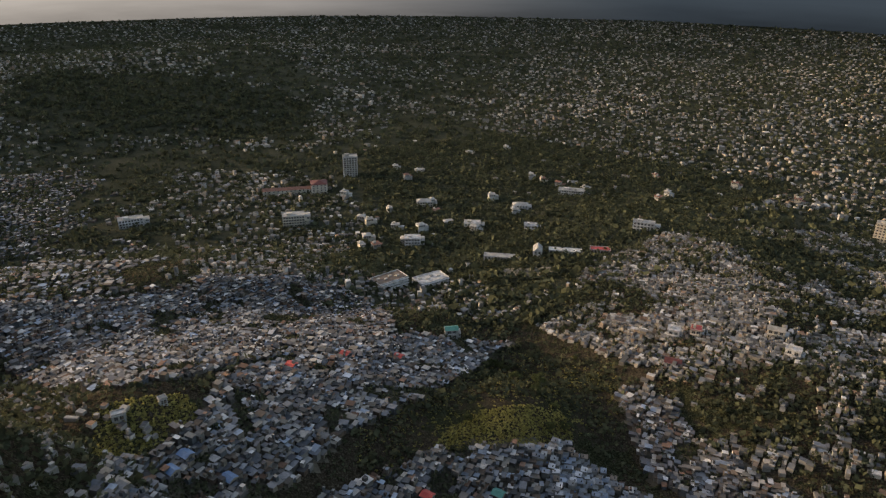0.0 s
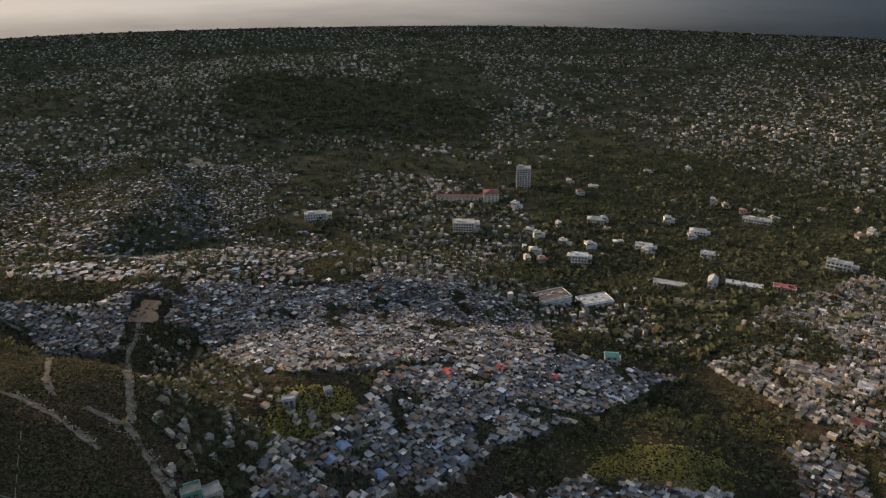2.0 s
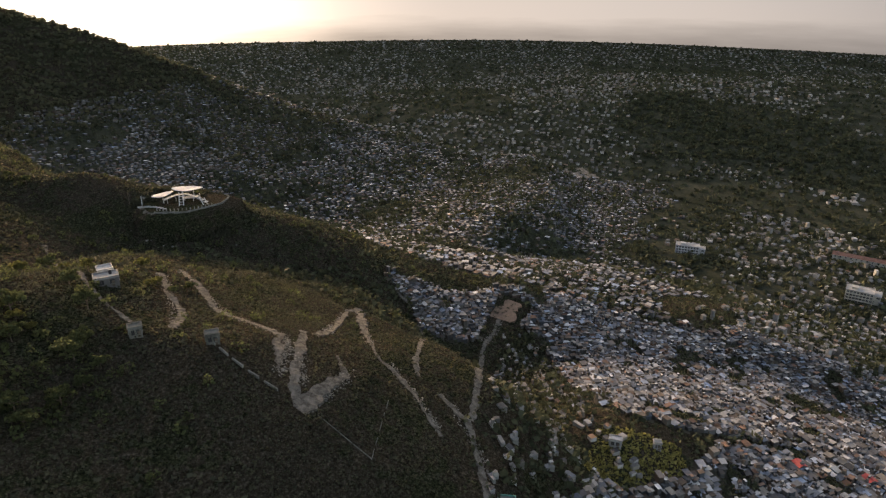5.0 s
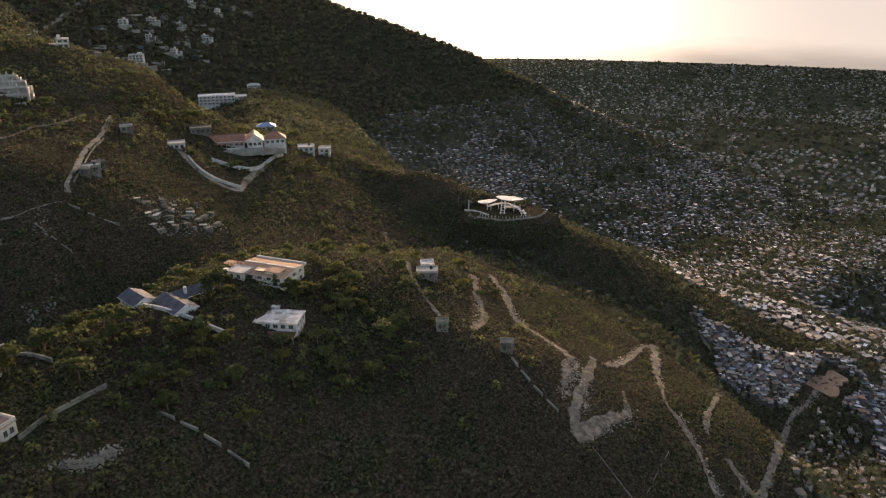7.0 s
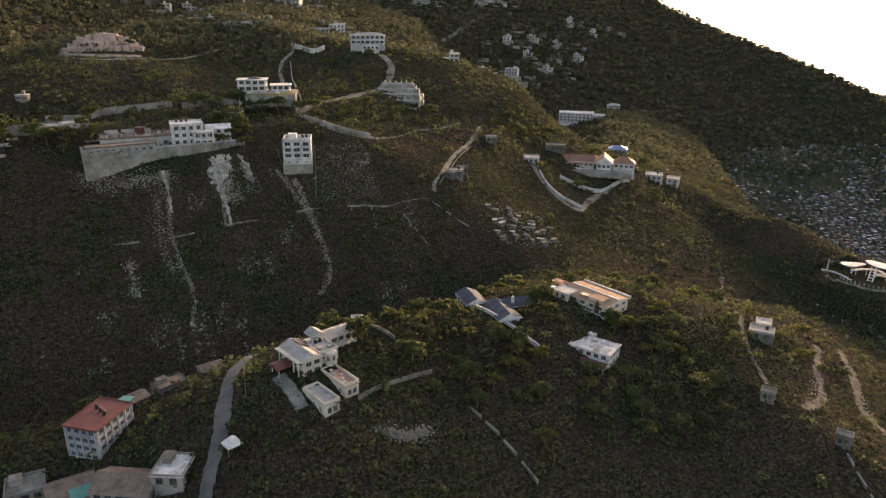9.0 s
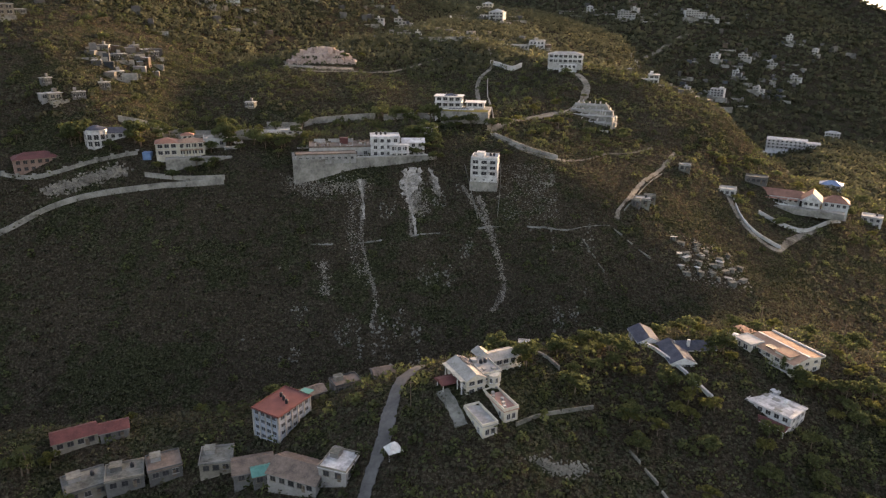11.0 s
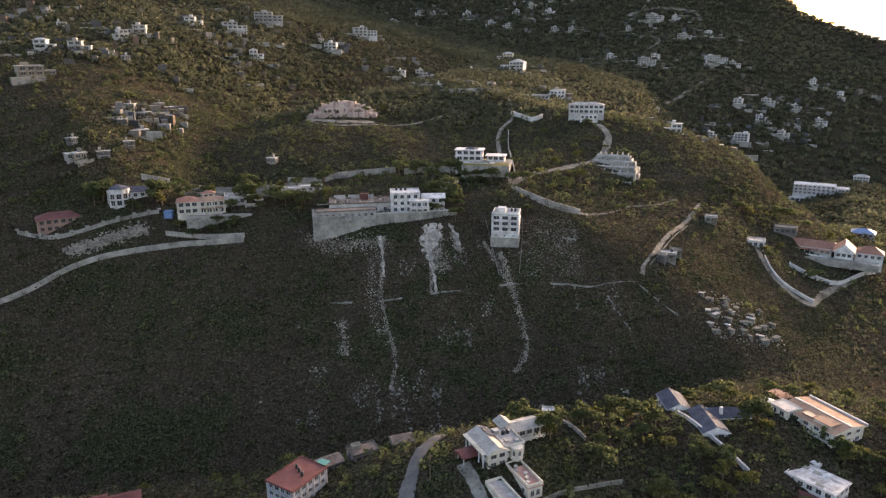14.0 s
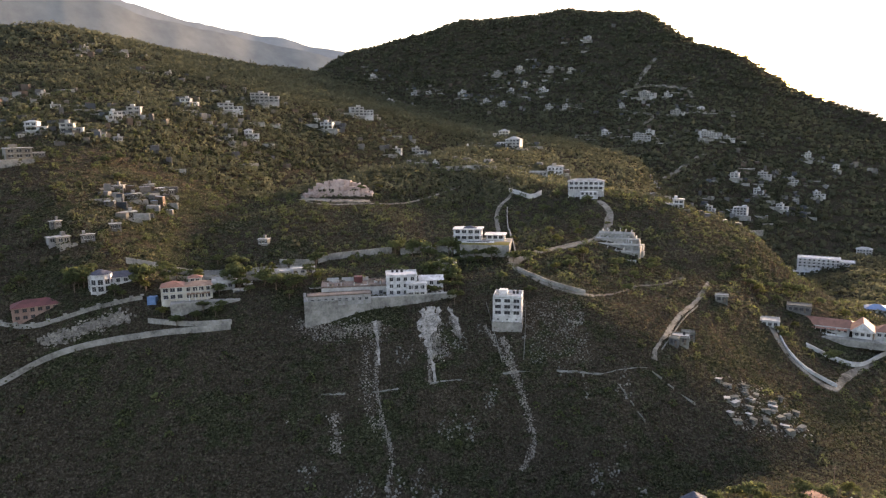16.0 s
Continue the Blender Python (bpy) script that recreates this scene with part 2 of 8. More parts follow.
PLASTER = surface("white_plaster", (0.20, 0.196, 0.188), (0.47, 0.46, 0.447), 0.35, 1.2, 0.85, 0.15, 0.03)
CREAM = surface("cream_plaster", (0.22, 0.20, 0.165), (0.42, 0.385, 0.32), 0.15, 1.5, 0.85, 0.15, 0.03)
STONE = surface("stone_masonry", (0.07, 0.067, 0.058), (0.245, 0.233, 0.208), 0.16, 0.9, 0.95, 0.7, 0.15, gloss=0.05)
CONCRETE = surface("weathered_concrete", (0.13, 0.127, 0.12), (0.32, 0.312, 0.295), 0.1, 0.9, 0.9, 0.3, 0.05, gloss=0.05)
WEATHERED = surface("weathered_plaster", (0.17, 0.168, 0.16), (0.40, 0.395, 0.38), 0.12, 1.0, 0.9, 0.15, 0.03)
PATCHY = surface("patchy_roof", (0.12, 0.12, 0.122), (0.44, 0.432, 0.418), 0.35, 0.9, 0.8, 0.1, 0.02)
GREY_TILE = surface("grey_tile_roof", (0.12, 0.115, 0.105), (0.26, 0.25, 0.23), 0.3, 2.0, 0.85, 0.5, 0.08, gloss=0.03)
TERRACOTTA = surface("terracotta_tiles", (0.095, 0.046, 0.034), (0.195, 0.098, 0.071), 0.3, 2.0, 0.8, 0.5, 0.08)
ORANGE = surface("orange_roof", (0.13, 0.082, 0.060), (0.22, 0.150, 0.112), 0.3, 2.0, 0.85, 0.4, 0.06, gloss=0.03)
MAROON = surface("red_painted_roof", (0.050, 0.016, 0.015), (0.098, 0.033, 0.030), 0.3, 2.0, 0.7, 0.2, 0.04)
SLATE = surface("dark_slate_roof", (0.022, 0.025, 0.035), (0.055, 0.06, 0.075), 0.4, 2.5, 0.8, 0.4, 0.05, gloss=0.05)
BLUE = surface("blue_sheet", (0.045, 0.085, 0.16), (0.09, 0.155, 0.26), 0.5, 3, 0.6, 0.2, 0.05)
TEAL = surface("teal_sheet", (0.025, 0.11, 0.095), (0.06, 0.18, 0.155), 0.5, 3, 0.6, 0.2, 0.05)
RED = surface("red_sheet", (0.20, 0.025, 0.025), (0.33, 0.06, 0.05), 0.5, 3, 0.6, 0.2, 0.05)
RUST = surface("rusty_sheet", (0.055, 0.042, 0.035), (0.145, 0.110, 0.088), 0.4, 2, 0.8, 0.3, 0.05)
TRACK = surface("pale_track", (0.035, 0.032, 0.025), (0.185, 0.168, 0.14), 0.16, 0.7, 0.95, 0.5, 0.2, gloss=0.0)
ASPHALT = surface("worn_asphalt", (0.035, 0.035, 0.035), (0.08, 0.077, 0.073), 0.1, 1.0, 0.9, 0.3, 0.05)
SCREE = surface("loose_rubble", (0.08, 0.073, 0.062), (0.26, 0.235, 0.20), 0.2, 1.1, 0.95, 0.8, 0.3, vary=0.5, by="island")
PINK = surface("pink_cut_rock", (0.20, 0.14, 0.115), (0.40, 0.31, 0.27), 0.1, 0.8, 0.95, 0.8, 0.5)
# near-black for panes, doors and tanks; on bare wall slabs it paints indoor shade
DARK = surface("dark_pane_tank_shade", (0.010, 0.011, 0.012), (0.03, 0.03, 0.033), 0.5, 3, 0.35, 0, 0)
BARK = surface("bark", (0.05, 0.038, 0.028), (0.11, 0.085, 0.065), 0.8, 4, 0.95, 0.6, 0.05)
STEEL = surface("galvanised_steel", (0.25, 0.25, 0.26), (0.42, 0.42, 0.43), 0.5, 4, 0.5, 0.1, 0.02, metallic=0.6)


def foliage(name, low, high, vary, by, through_leaf=0.5):
    """Leaves that let part of the sun through."""
    m = surface(name, low, high, 0.04, 0.7, 0.8, 0.0, 0, vary=vary, by=by, gloss=0.03)
    nodes, links = m.node_tree.nodes, m.node_tree.links
    bsdf, out = nodes["Principled BSDF"], nodes["Material Output"]
    thin, mix = nodes.new("ShaderNodeBsdfTranslucent"), nodes.new("ShaderNodeMixShader")
    links.new(bsdf.inputs["Base Color"].links[0].from_socket, thin.inputs["Color"])
    mix.inputs[0].default_value = through_leaf
    links.new(bsdf.outputs[0], mix.inputs[1])
    links.new(thin.outputs[0], mix.inputs[2])
    links.new(mix.outputs[0], out.inputs["Surface"])
    return m


LEAF = foliage("leaves", (0.042, 0.053, 0.024), (0.110, 0.125, 0.055), 0.55, "island")
SHRUB = foliage("shrub_leaves", (0.040, 0.041, 0.028), (0.080, 0.079, 0.050), 0.45, "island", 0.35)
FOREST = foliage("forest_leaves", (0.044, 0.048, 0.031), (0.088, 0.090, 0.055), 0.3, "island", 0.5)
PLAIN_LEAF = foliage("plain_leaves", (0.036, 0.042, 0.026), (0.074, 0.080, 0.046), 0.45, "island", 0.25)
MOSSY = surface("mossy_stone", (0.05, 0.05, 0.042), (0.16, 0.155, 0.135), 0.2, 1.2, 0.95, 0.7, 0.15, gloss=0.0)
GRASS = foliage("dry_grass", (0.16, 0.155, 0.05), (0.32, 0.28, 0.10), 0.5, "island")


# ---- mesh helpers ----
def mesh_object(name, verts, faces, mats, parent=None, indices=None, smooth=False):
    me = bpy.data.meshes.new(name)
    me.from_pydata([tuple(v) for v in verts], [], [tuple(f) for f in faces])
    for m in mats:
        me.materials.append(m)
    if indices is not None:
        me.polygons.foreach_set("material_index", np.asarray(indices, dtype=np.int32))
    if smooth:
        me.polygons.foreach_set("use_smooth", np.ones(len(me.polygons), dtype=bool))
    me.update()
    ob = new(name, me)
    if parent:
        ob.parent = parent
    return ob


BOX_V = np.array([(-.5, -.5, 0), (.5, -.5, 0), (.5, .5, 0), (-.5, .5, 0), (-.5, -.5, 1), (.5, -.5, 1), (.5, .5, 1), (-.5, .5, 1)], float)
BOX_F = [(0, 3, 2, 1), (4, 5, 6, 7), (0, 1, 5, 4), (1, 2, 6, 5), (2, 3, 7, 6), (3, 0, 4, 7)]


class Heap:
    """Collects many small solids into one mesh."""

    def __init__(self):
        self.v, self.f, self.m, self.n = [], [], [], 0

    def add(self, v, faces, mat=0):
        self.v.append(v)
        self.f += [tuple(i + self.n for i in f) for f in faces]
        self.m += [mat] * len(faces)
        self.n += len(v)

    def box(self, x, y, z, sx, sy, sz, turn=0.0, mat=0, tilt=0.0):
        v = BOX_V * (sx, sy, sz)
        v[4:, 2] += v[4:, 0] * tilt
        v[:4, 2] += v[:4, 0] * tilt
        c, s = math.cos(turn), math.sin(turn)
        v = np.c_[v[:, 0] * c - v[:, 1] * s + x, v[:, 0] * s + v[:, 1] * c + y, v[:, 2] + z]
        self.add(v, BOX_F, mat)

    def done(self, name, mats, parent=None, smooth=False):
        return mesh_object(name, np.concatenate(self.v), self.f, mats, parent, self.m, smooth)


# ---- ground ----
def spaced(lo, hi, step, far):
    """Even steps from lo to hi, then ever wider ones out to far on both sides."""
    mid = list(np.arange(lo, hi, step))
    out, s, p = [], step, hi
    while p < far:
        out.append(p)
        s *= 1.035
        p += s
    left, s, p = [], step, lo - step
    while p > -far:
        left.append(p)
        s *= 1.035
        p -= s
    return np.array([-far] + left[::-1] + mid + out + [far])


gx, gy = spaced(-340, 640, 5.2, 4880), spaced(-520, 640, 5.2, 4880)
GX, GY = np.meshgrid(gx, gy)
GZ = height(GX, GY)
nx, ny = len(gx), len(gy)
idx = np.arange(nx * ny).reshape(ny, nx)
quads = np.stack([idx[:-1, :-1], idx[:-1, 1:], idx[1:, 1:], idx[1:, :-1]], -1).reshape(-1, 4)


FAR_RIDGE = [(357, 135), (415, 68), (470, -86), (465, -128), (468, -174), (411, -195), (330, -171), (297, -81), (268, -40), (262, -14), (285, 2), (318, 13), (346, 23), (374, 38), (376, 50), (402, 48),
             (404, 70), (374, 71), (345, 70), (337, 74), (330, 86), (325, 98), (343, 109), (352, 125)]
NEAR_RIDGE = [(273, -60), (324, -131), (327, -183), (318, -248), (287, -200), (247, -144), (228, -103), (202, -73), (160, -4), (209, -13), (237, -46)]
KNOLL_ROWS = [(194, -77), (210, -133), (208, -164), (201, -201), (165, -223), (120, -190), (130, -120)]
LOWER_ROWS = [(231, -258), (210, -275), (172, -264), (128, -275), (100, -250), (174, -230)]
EAST_ROWS = [(419, -391), (446, -523), (397, -791), (109, -302), (124, -281), (185, -296), (254, -282), (362, -273), (351, -315)]
EAST_LOW = [(225, -252), (245, -282), (232, -350), (203, -455), (137, -395), (60, -330), (70, -262), (128, -235), (161, -242), (188, -244)]
LOOSE_ROWS = [(371, 58), (376, 46), (346, 22), (285, 2), (247, -8), (229, -36), (169, -11), (151, 13), (188, 24), (322, 54)]
WOOD_MID = [(1258, -586), (888, -722), (582, -876), (463, -541), (447, -413), (362, -273), (440, -296), (525, -183), (665, -286), (870, -360)]
WOOD_HILL = [(1642, 32), (1530, -320), (1320, -445), (1117, -338), (1223, -158), (1260, 7), (1388, 87)]
KNOLL_WOOD = [(226, -103), (311, -240), (257, -280), (207, -242), (205, -203), (210, -165), (202, -98)]
GRASS_CREST = [(212, -135), (224, -150), (231, -172), (229, -200), (220, -216), (204, -208), (199, -180), (205, -150)]
BARE_KNOLL = [(242, -9), (253, -42), (237, -46), (216, -26), (211, -7)]


def inside(poly, x, y):
    """True where (x, y) lies within the polygon."""
    x, y = np.asarray(x, float), np.asarray(y, float)
    odd = np.zeros(x.shape, bool)
    for (ax, ay), (bx, by) in zip(poly, poly[1:] + poly[:1]):
        with np.errstate(divide="ignore", invalid="ignore"):
            cross = ((ay > y) != (by > y)) & (x < (bx - ax) * (y - ay) / (by - ay + 1e-9) + ax)
        odd ^= cross
    return odd


def crowded(x, y):
    return inside(FAR_RIDGE, x, y) | inside(NEAR_RIDGE, x, y) | inside(KNOLL_ROWS, x, y) | inside(LOWER_ROWS, x, y)


def ground_z(x, y):
    """The height of the ground's mesh."""
    x, y = np.asarray(x, float), np.asarray(y, float)
    i = np.clip(np.searchsorted(gx, x) - 1, 0, nx - 2)
    j = np.clip(np.searchsorted(gy, y) - 1, 0, ny - 2)
    f, g = (x - gx[i]) / (gx[i + 1] - gx[i]), (y - gy[j]) / (gy[j + 1] - gy[j])
    return (GZ[j, i] * (1 - f) + GZ[j, i + 1] * f) * (1 - g) + (GZ[j + 1, i] * (1 - f) + GZ[j + 1, i + 1] * f) * g


cx, cy = (GX[:-1, :-1] + GX[1:, 1:]) / 2, (GY[:-1, :-1] + GY[1:, 1:]) / 2
cz = (GZ[:-1, :-1] + GZ[1:, 1:]) / 2
city_floor = (cz < 118) & (cx > 150) | (np.hypot(cx - 700, cy - 450) < 330) & (cz < 190)
kind = np.where(crowded(cx, cy), 1, np.where(city_floor, 2, 0))
ground = mesh_object("ground", np.c_[GX.ravel(), GY.ravel(), GZ.ravel()], quads.tolist(), [SCRUB, EARTH, URBAN], indices=kind.ravel(), smooth=True)
tagged(ground, "steep scrubby hillsides falling to a wide built-up plain", "ground", kind="structure")

# distance: emissive ring closing the plain; painted haze, bright below the sun, blue-grey away
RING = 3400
haze, hn, hl, hb = material("painted_horizon_haze")
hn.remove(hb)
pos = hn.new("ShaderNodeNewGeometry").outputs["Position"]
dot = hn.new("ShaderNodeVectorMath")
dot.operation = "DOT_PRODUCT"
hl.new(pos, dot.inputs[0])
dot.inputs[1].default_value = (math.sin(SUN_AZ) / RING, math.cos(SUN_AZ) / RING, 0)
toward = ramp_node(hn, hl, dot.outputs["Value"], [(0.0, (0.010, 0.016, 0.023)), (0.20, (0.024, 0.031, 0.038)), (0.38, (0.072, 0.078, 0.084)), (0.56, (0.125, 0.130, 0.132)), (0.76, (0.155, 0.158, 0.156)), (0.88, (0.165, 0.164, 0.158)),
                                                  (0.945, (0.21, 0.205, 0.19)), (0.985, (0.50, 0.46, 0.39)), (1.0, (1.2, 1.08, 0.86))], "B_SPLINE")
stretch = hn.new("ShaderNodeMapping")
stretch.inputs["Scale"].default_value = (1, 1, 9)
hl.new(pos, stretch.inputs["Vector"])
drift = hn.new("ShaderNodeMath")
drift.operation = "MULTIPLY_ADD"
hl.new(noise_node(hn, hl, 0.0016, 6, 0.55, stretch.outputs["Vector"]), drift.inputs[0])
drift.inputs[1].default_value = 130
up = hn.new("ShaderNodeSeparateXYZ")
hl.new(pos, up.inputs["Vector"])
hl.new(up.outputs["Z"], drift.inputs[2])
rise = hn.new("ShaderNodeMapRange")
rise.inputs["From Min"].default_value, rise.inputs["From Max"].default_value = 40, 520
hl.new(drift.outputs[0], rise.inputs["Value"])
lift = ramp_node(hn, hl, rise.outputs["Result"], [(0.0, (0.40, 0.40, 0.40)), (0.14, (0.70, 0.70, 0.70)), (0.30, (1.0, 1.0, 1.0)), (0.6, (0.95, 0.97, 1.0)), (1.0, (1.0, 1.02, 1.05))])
# haze and sun glow are put into the emission colour
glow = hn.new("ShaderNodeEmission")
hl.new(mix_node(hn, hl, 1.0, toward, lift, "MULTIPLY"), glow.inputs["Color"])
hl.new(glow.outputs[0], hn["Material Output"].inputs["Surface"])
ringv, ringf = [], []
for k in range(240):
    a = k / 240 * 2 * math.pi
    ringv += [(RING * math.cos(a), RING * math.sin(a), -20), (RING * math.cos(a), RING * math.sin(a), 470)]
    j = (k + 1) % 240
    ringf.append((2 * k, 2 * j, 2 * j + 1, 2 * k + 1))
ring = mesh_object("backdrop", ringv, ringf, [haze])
tagged(ring, "glowing backdrop of painted haze closing the far end of the plain", "haze", kind="structure")

# far blue mountains behind the saddle, one range behind the other
def far_range(label, scale, drop, haze, seed):
    """Folded slopes under an uneven crest; distance haze is painted on as blue emission."""
    m, nodes, links, b = material("far_mountain_haze_glow")
    at = nodes.new("ShaderNodeNewGeometry").outputs["Position"]
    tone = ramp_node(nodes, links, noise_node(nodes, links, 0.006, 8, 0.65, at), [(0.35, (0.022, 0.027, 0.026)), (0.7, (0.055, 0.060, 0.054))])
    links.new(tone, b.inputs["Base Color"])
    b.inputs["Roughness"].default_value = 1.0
    # the slopes themselves emit the haze colour
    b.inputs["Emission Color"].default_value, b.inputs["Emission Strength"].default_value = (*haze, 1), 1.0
    rows, cols = 22, 90
    v = []
    for r in range(rows):
        for k in range(cols):
            x = -2750 + 2450 * k / (cols - 1)
            y = float(np.interp(x, [-2700, -1614, -1055, -604, -350], [2900, 3660, 4169, 4358, 4420]))
            top = float(np.interp(x, [-2700, -2042, -1614, -1367, -1055, -604, -350], [1230, 1150, 1035, 960, 915, 828, 770])) - drop
            top += 22 * float(value_noise(x, y, 150, seed)) + 9 * float(value_noise(x, y, 45, seed + 1)) - 15
            f = r / (rows - 1)
            fold = 90 * f * (abs(float(value_noise(x, y, 330, seed + 2)) - 0.5) + 0.5 * float(value_noise(x + 300 * f, y, 120, seed + 3)))
            g = scale * (1 - 0.20 * f) - fold / 4000
            v.append((x * g, y * g, 400 + (top - 400) * scale * (1 - f) ** 1.15 - 160 * f))
    f4 = [(r * cols + k, r * cols + k + 1, (r + 1) * cols + k + 1, (r + 1) * cols + k) for r in range(rows - 1) for k in range(cols - 1)]
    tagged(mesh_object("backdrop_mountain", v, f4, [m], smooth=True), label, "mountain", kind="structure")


far_range("distant mountain range with pale blue haze painted as glow", 1.0, 0, (0.017, 0.022, 0.028), 5)
far_range("mountain ridge before the range with darker blue painted haze", 0.86, 38, (0.009, 0.0125, 0.016), 35)


# ---- quick meshes of many faces ----
def quick(name, verts, faces4, mats, index=None):
    """One mesh from an (n, 3) array of corners and an (m, 4) array of quads."""
    me = bpy.data.meshes.new(name)
    m = len(faces4)
    me.vertices.add(len(verts))
    me.vertices.foreach_set("co", np.asarray(verts, dtype=np.float32).ravel())
    me.loops.add(4 * m)
    me.loops.foreach_set("vertex_index", np.asarray(faces4, dtype=np.int32).ravel())
    me.polygons.add(m)
    me.polygons.foreach_set("loop_start", np.arange(0, 4 * m, 4, dtype=np.int32))
    me.polygons.foreach_set("loop_total", np.full(m, 4, dtype=np.int32))
    for mat in mats:
        me.materials.append(mat)
    if index is not None:
        me.polygons.foreach_set("material_index", np.asarray(index, dtype=np.int32))
    me.polygons.foreach_set("use_smooth", np.zeros(m, dtype=bool))
    me.update(calc_edges=True)
    me.validate()
    return new(name, me)


def blocks(name, x, y, z, sx, sy, sz, turn, tilt, mats, sides=0, top=1):
    """Many upright blocks without floors: sides in one material, tops in another."""
    n = len(x)
    v = np.repeat(BOX_V[None], n, 0) * np.stack([sx, sy, sz], -1)[:, None]
    v[:, 4:, 2] += v[:, 4:, 0] * np.asarray(tilt)[:, None]
    c, s = np.cos(turn)[:, None], np.sin(turn)[:, None]
    w = np.stack([v[..., 0] * c - v[..., 1] * s + x[:, None], v[..., 0] * s + v[..., 1] * c + y[:, None], v[..., 2] + z[:, None]], -1)
    f = np.array(BOX_F[1:])[None] + 8 * np.arange(n)[:, None, None]
    return quick(name, w.reshape(-1, 3), f.reshape(-1, 4), mats, np.tile([top, sides, sides, sides, sides], n))


def leaf_quads(cx, cy, cz, radius, high, per, size, gen):
    """Quads for clumps of leaves: per pieces round each centre, within an uneven ball."""
    n = len(cx)
    d = gen.normal(size=(n, per, 3))
    d /= np.linalg.norm(d, axis=-1, keepdims=True)
    r = gen.uniform(0.35, 1.0, (n, per, 1)) ** 0.5
    p = d * r * np.stack([radius, radius, high], -1)[:, None]
    p[..., 2] = np.abs(p[..., 2]) * 0.9 + 0.1 * np.asarray(high)[:, None]
    p += np.stack([cx, cy, cz], -1)[:, None]
    a = gen.normal(size=(n, per, 3))
    a[..., 2] *= 0.6
    a /= np.linalg.norm(a, axis=-1, keepdims=True)
    b = np.cross(a, gen.normal(size=(n, per, 3)))
    b /= np.linalg.norm(b, axis=-1, keepdims=True) + 1e-9
    s = (np.asarray(size)[:, None] * gen.uniform(0.6, 1.3, (n, per)))[..., None] / 2
    quad = np.stack([p - a * s - b * s * 0.7, p + a * s - b * s * 0.5, p + a * s * 0.8 + b * s, p - a * s + b * s * 0.6], -2)
    return quad.reshape(-1, 3)


def leaf_mesh(name, quads, mat):
    return quick(name, quads, np.arange(len(quads)).reshape(-1, 4), [mat])


# ---- crowded hillside quarters and the city ----
rng = np.random.default_rng(4)


def jittered(x0, x1, y0, y1, step, shake):
    X, Y = np.meshgrid(np.arange(x0, x1, float(step)), np.arange(y0, y1, float(step)))
    X[1::2] += step / 2
    return (X + rng.uniform(-shake, shake, X.shape)).ravel(), (Y + rng.uniform(-shake, shake, Y.shape)).ravel()


NEAR_STRETCH = [(150, -30), (262, -30), (262, -120), (215, -215), (120, -215), (120, -90)]   # where the flight passes nearest


def footprints(x, y, lo, hi):
    n = len(x)
    s = rng.uniform(lo, hi, n)
    q = s * rng.uniform(0.5, 0.9, n)
    t = 0.45 + 0.5 * value_noise(x, y, 60, 21) + rng.uniform(-0.2, 0.2, n) + np.where(rng.random(n) < 0.5, math.pi / 2, 0)
    h = rng.uniform(1.7, 2.2, n) * np.where(rng.random(n) < 0.10, 1.8, 1)
    return s, q, t, h


X, Y = jittered(100, 520, -300, 150, 2.8, 0.62)
green_gap = (value_noise(X, Y, 16, 61) + 0.5 * value_noise(X, Y, 6, 62) > 1.02) & crowded(X, Y) & ~inside(BARE_KNOLL, X, Y)
GAP_X, GAP_Y = X[green_gap], Y[green_gap]
keep = crowded(X, Y) & ~green_gap & ~inside(GRASS_CREST, X, Y) & (rng.random(len(X)) < 0.93) & ~inside(BARE_KNOLL, X, Y)
X, Y = X[keep], Y[keep]
near = inside(NEAR_STRETCH, X, Y)
near &= np.cumsum(near) <= 270
hx, hy = X[near], Y[near]
X, Y = X[~near], Y[~near]
s, q, t, h = footprints(X, Y, 2.1, 3.9)
Z = ground_z(X, Y)
body = blocks("hillside_houses", X, Y, Z - 4, s, q, h + 4, t, rng.uniform(-0.03, 0.03, len(X)), [SHACK_WALL, SHACK_ROOF])
tagged(body, "crowded grey block houses stepping down the hillside", "houses", kind="stuff")
over = rng.random(len(X)) < 0.85
lid = blocks("hillside_roofs", X[over], Y[over], (Z + h)[over] + 0.05, s[over] * 1.16, q[over] * 1.16, np.full(over.sum(), 0.14), t[over],
             rng.uniform(-0.14, 0.14, over.sum()), [SHACK_ROOF, SHACK_ROOF])
tagged(lid, "thin overhanging sheet roofs of the hillside houses", "roofs", kind="stuff")
# second rooms and stair blocks on some roofs
more = rng.random(len(X)) < 0.25
annex = blocks("roof_rooms", X[more] + rng.uniform(-1, 1, more.sum()), Y[more] + rng.uniform(-1, 1, more.sum()), (Z + h)[more] + 0.1, s[more] * 0.45, q[more] * 0.5,
               rng.uniform(1.2, 2.4, more.sum()), t[more], np.zeros(more.sum()), [SHACK_WALL, SHACK_ROOF])
tagged(annex, "small block rooms and tanks on the flat roofs", "roof rooms", kind="stuff")

# eastern quarter and loose houses, farther apart between trees
X, Y = jittered(50, 480, -820, 70, 3.9, 1.2)
gap = value_noise(X, Y, 45, 31) + 0.6 * value_noise(X, Y, 13, 32) + 0.3 * rng.random(len(X))
keep = (inside(EAST_ROWS, X, Y) & (gap < 0.87) | inside(EAST_LOW, X, Y) & (value_noise(X, Y, 19, 37) + 0.6 * value_noise(X, Y, 8, 38) + 0.3 * rng.random(len(X)) < 0.94) | inside(LOOSE_ROWS, X, Y) & (gap < 0.98) & (rng.random(len(X)) < 0.32)) & ~crowded(X, Y)
X, Y = X[keep], Y[keep]
s, q, t, h = footprints(X, Y, 2.4, 4.6)
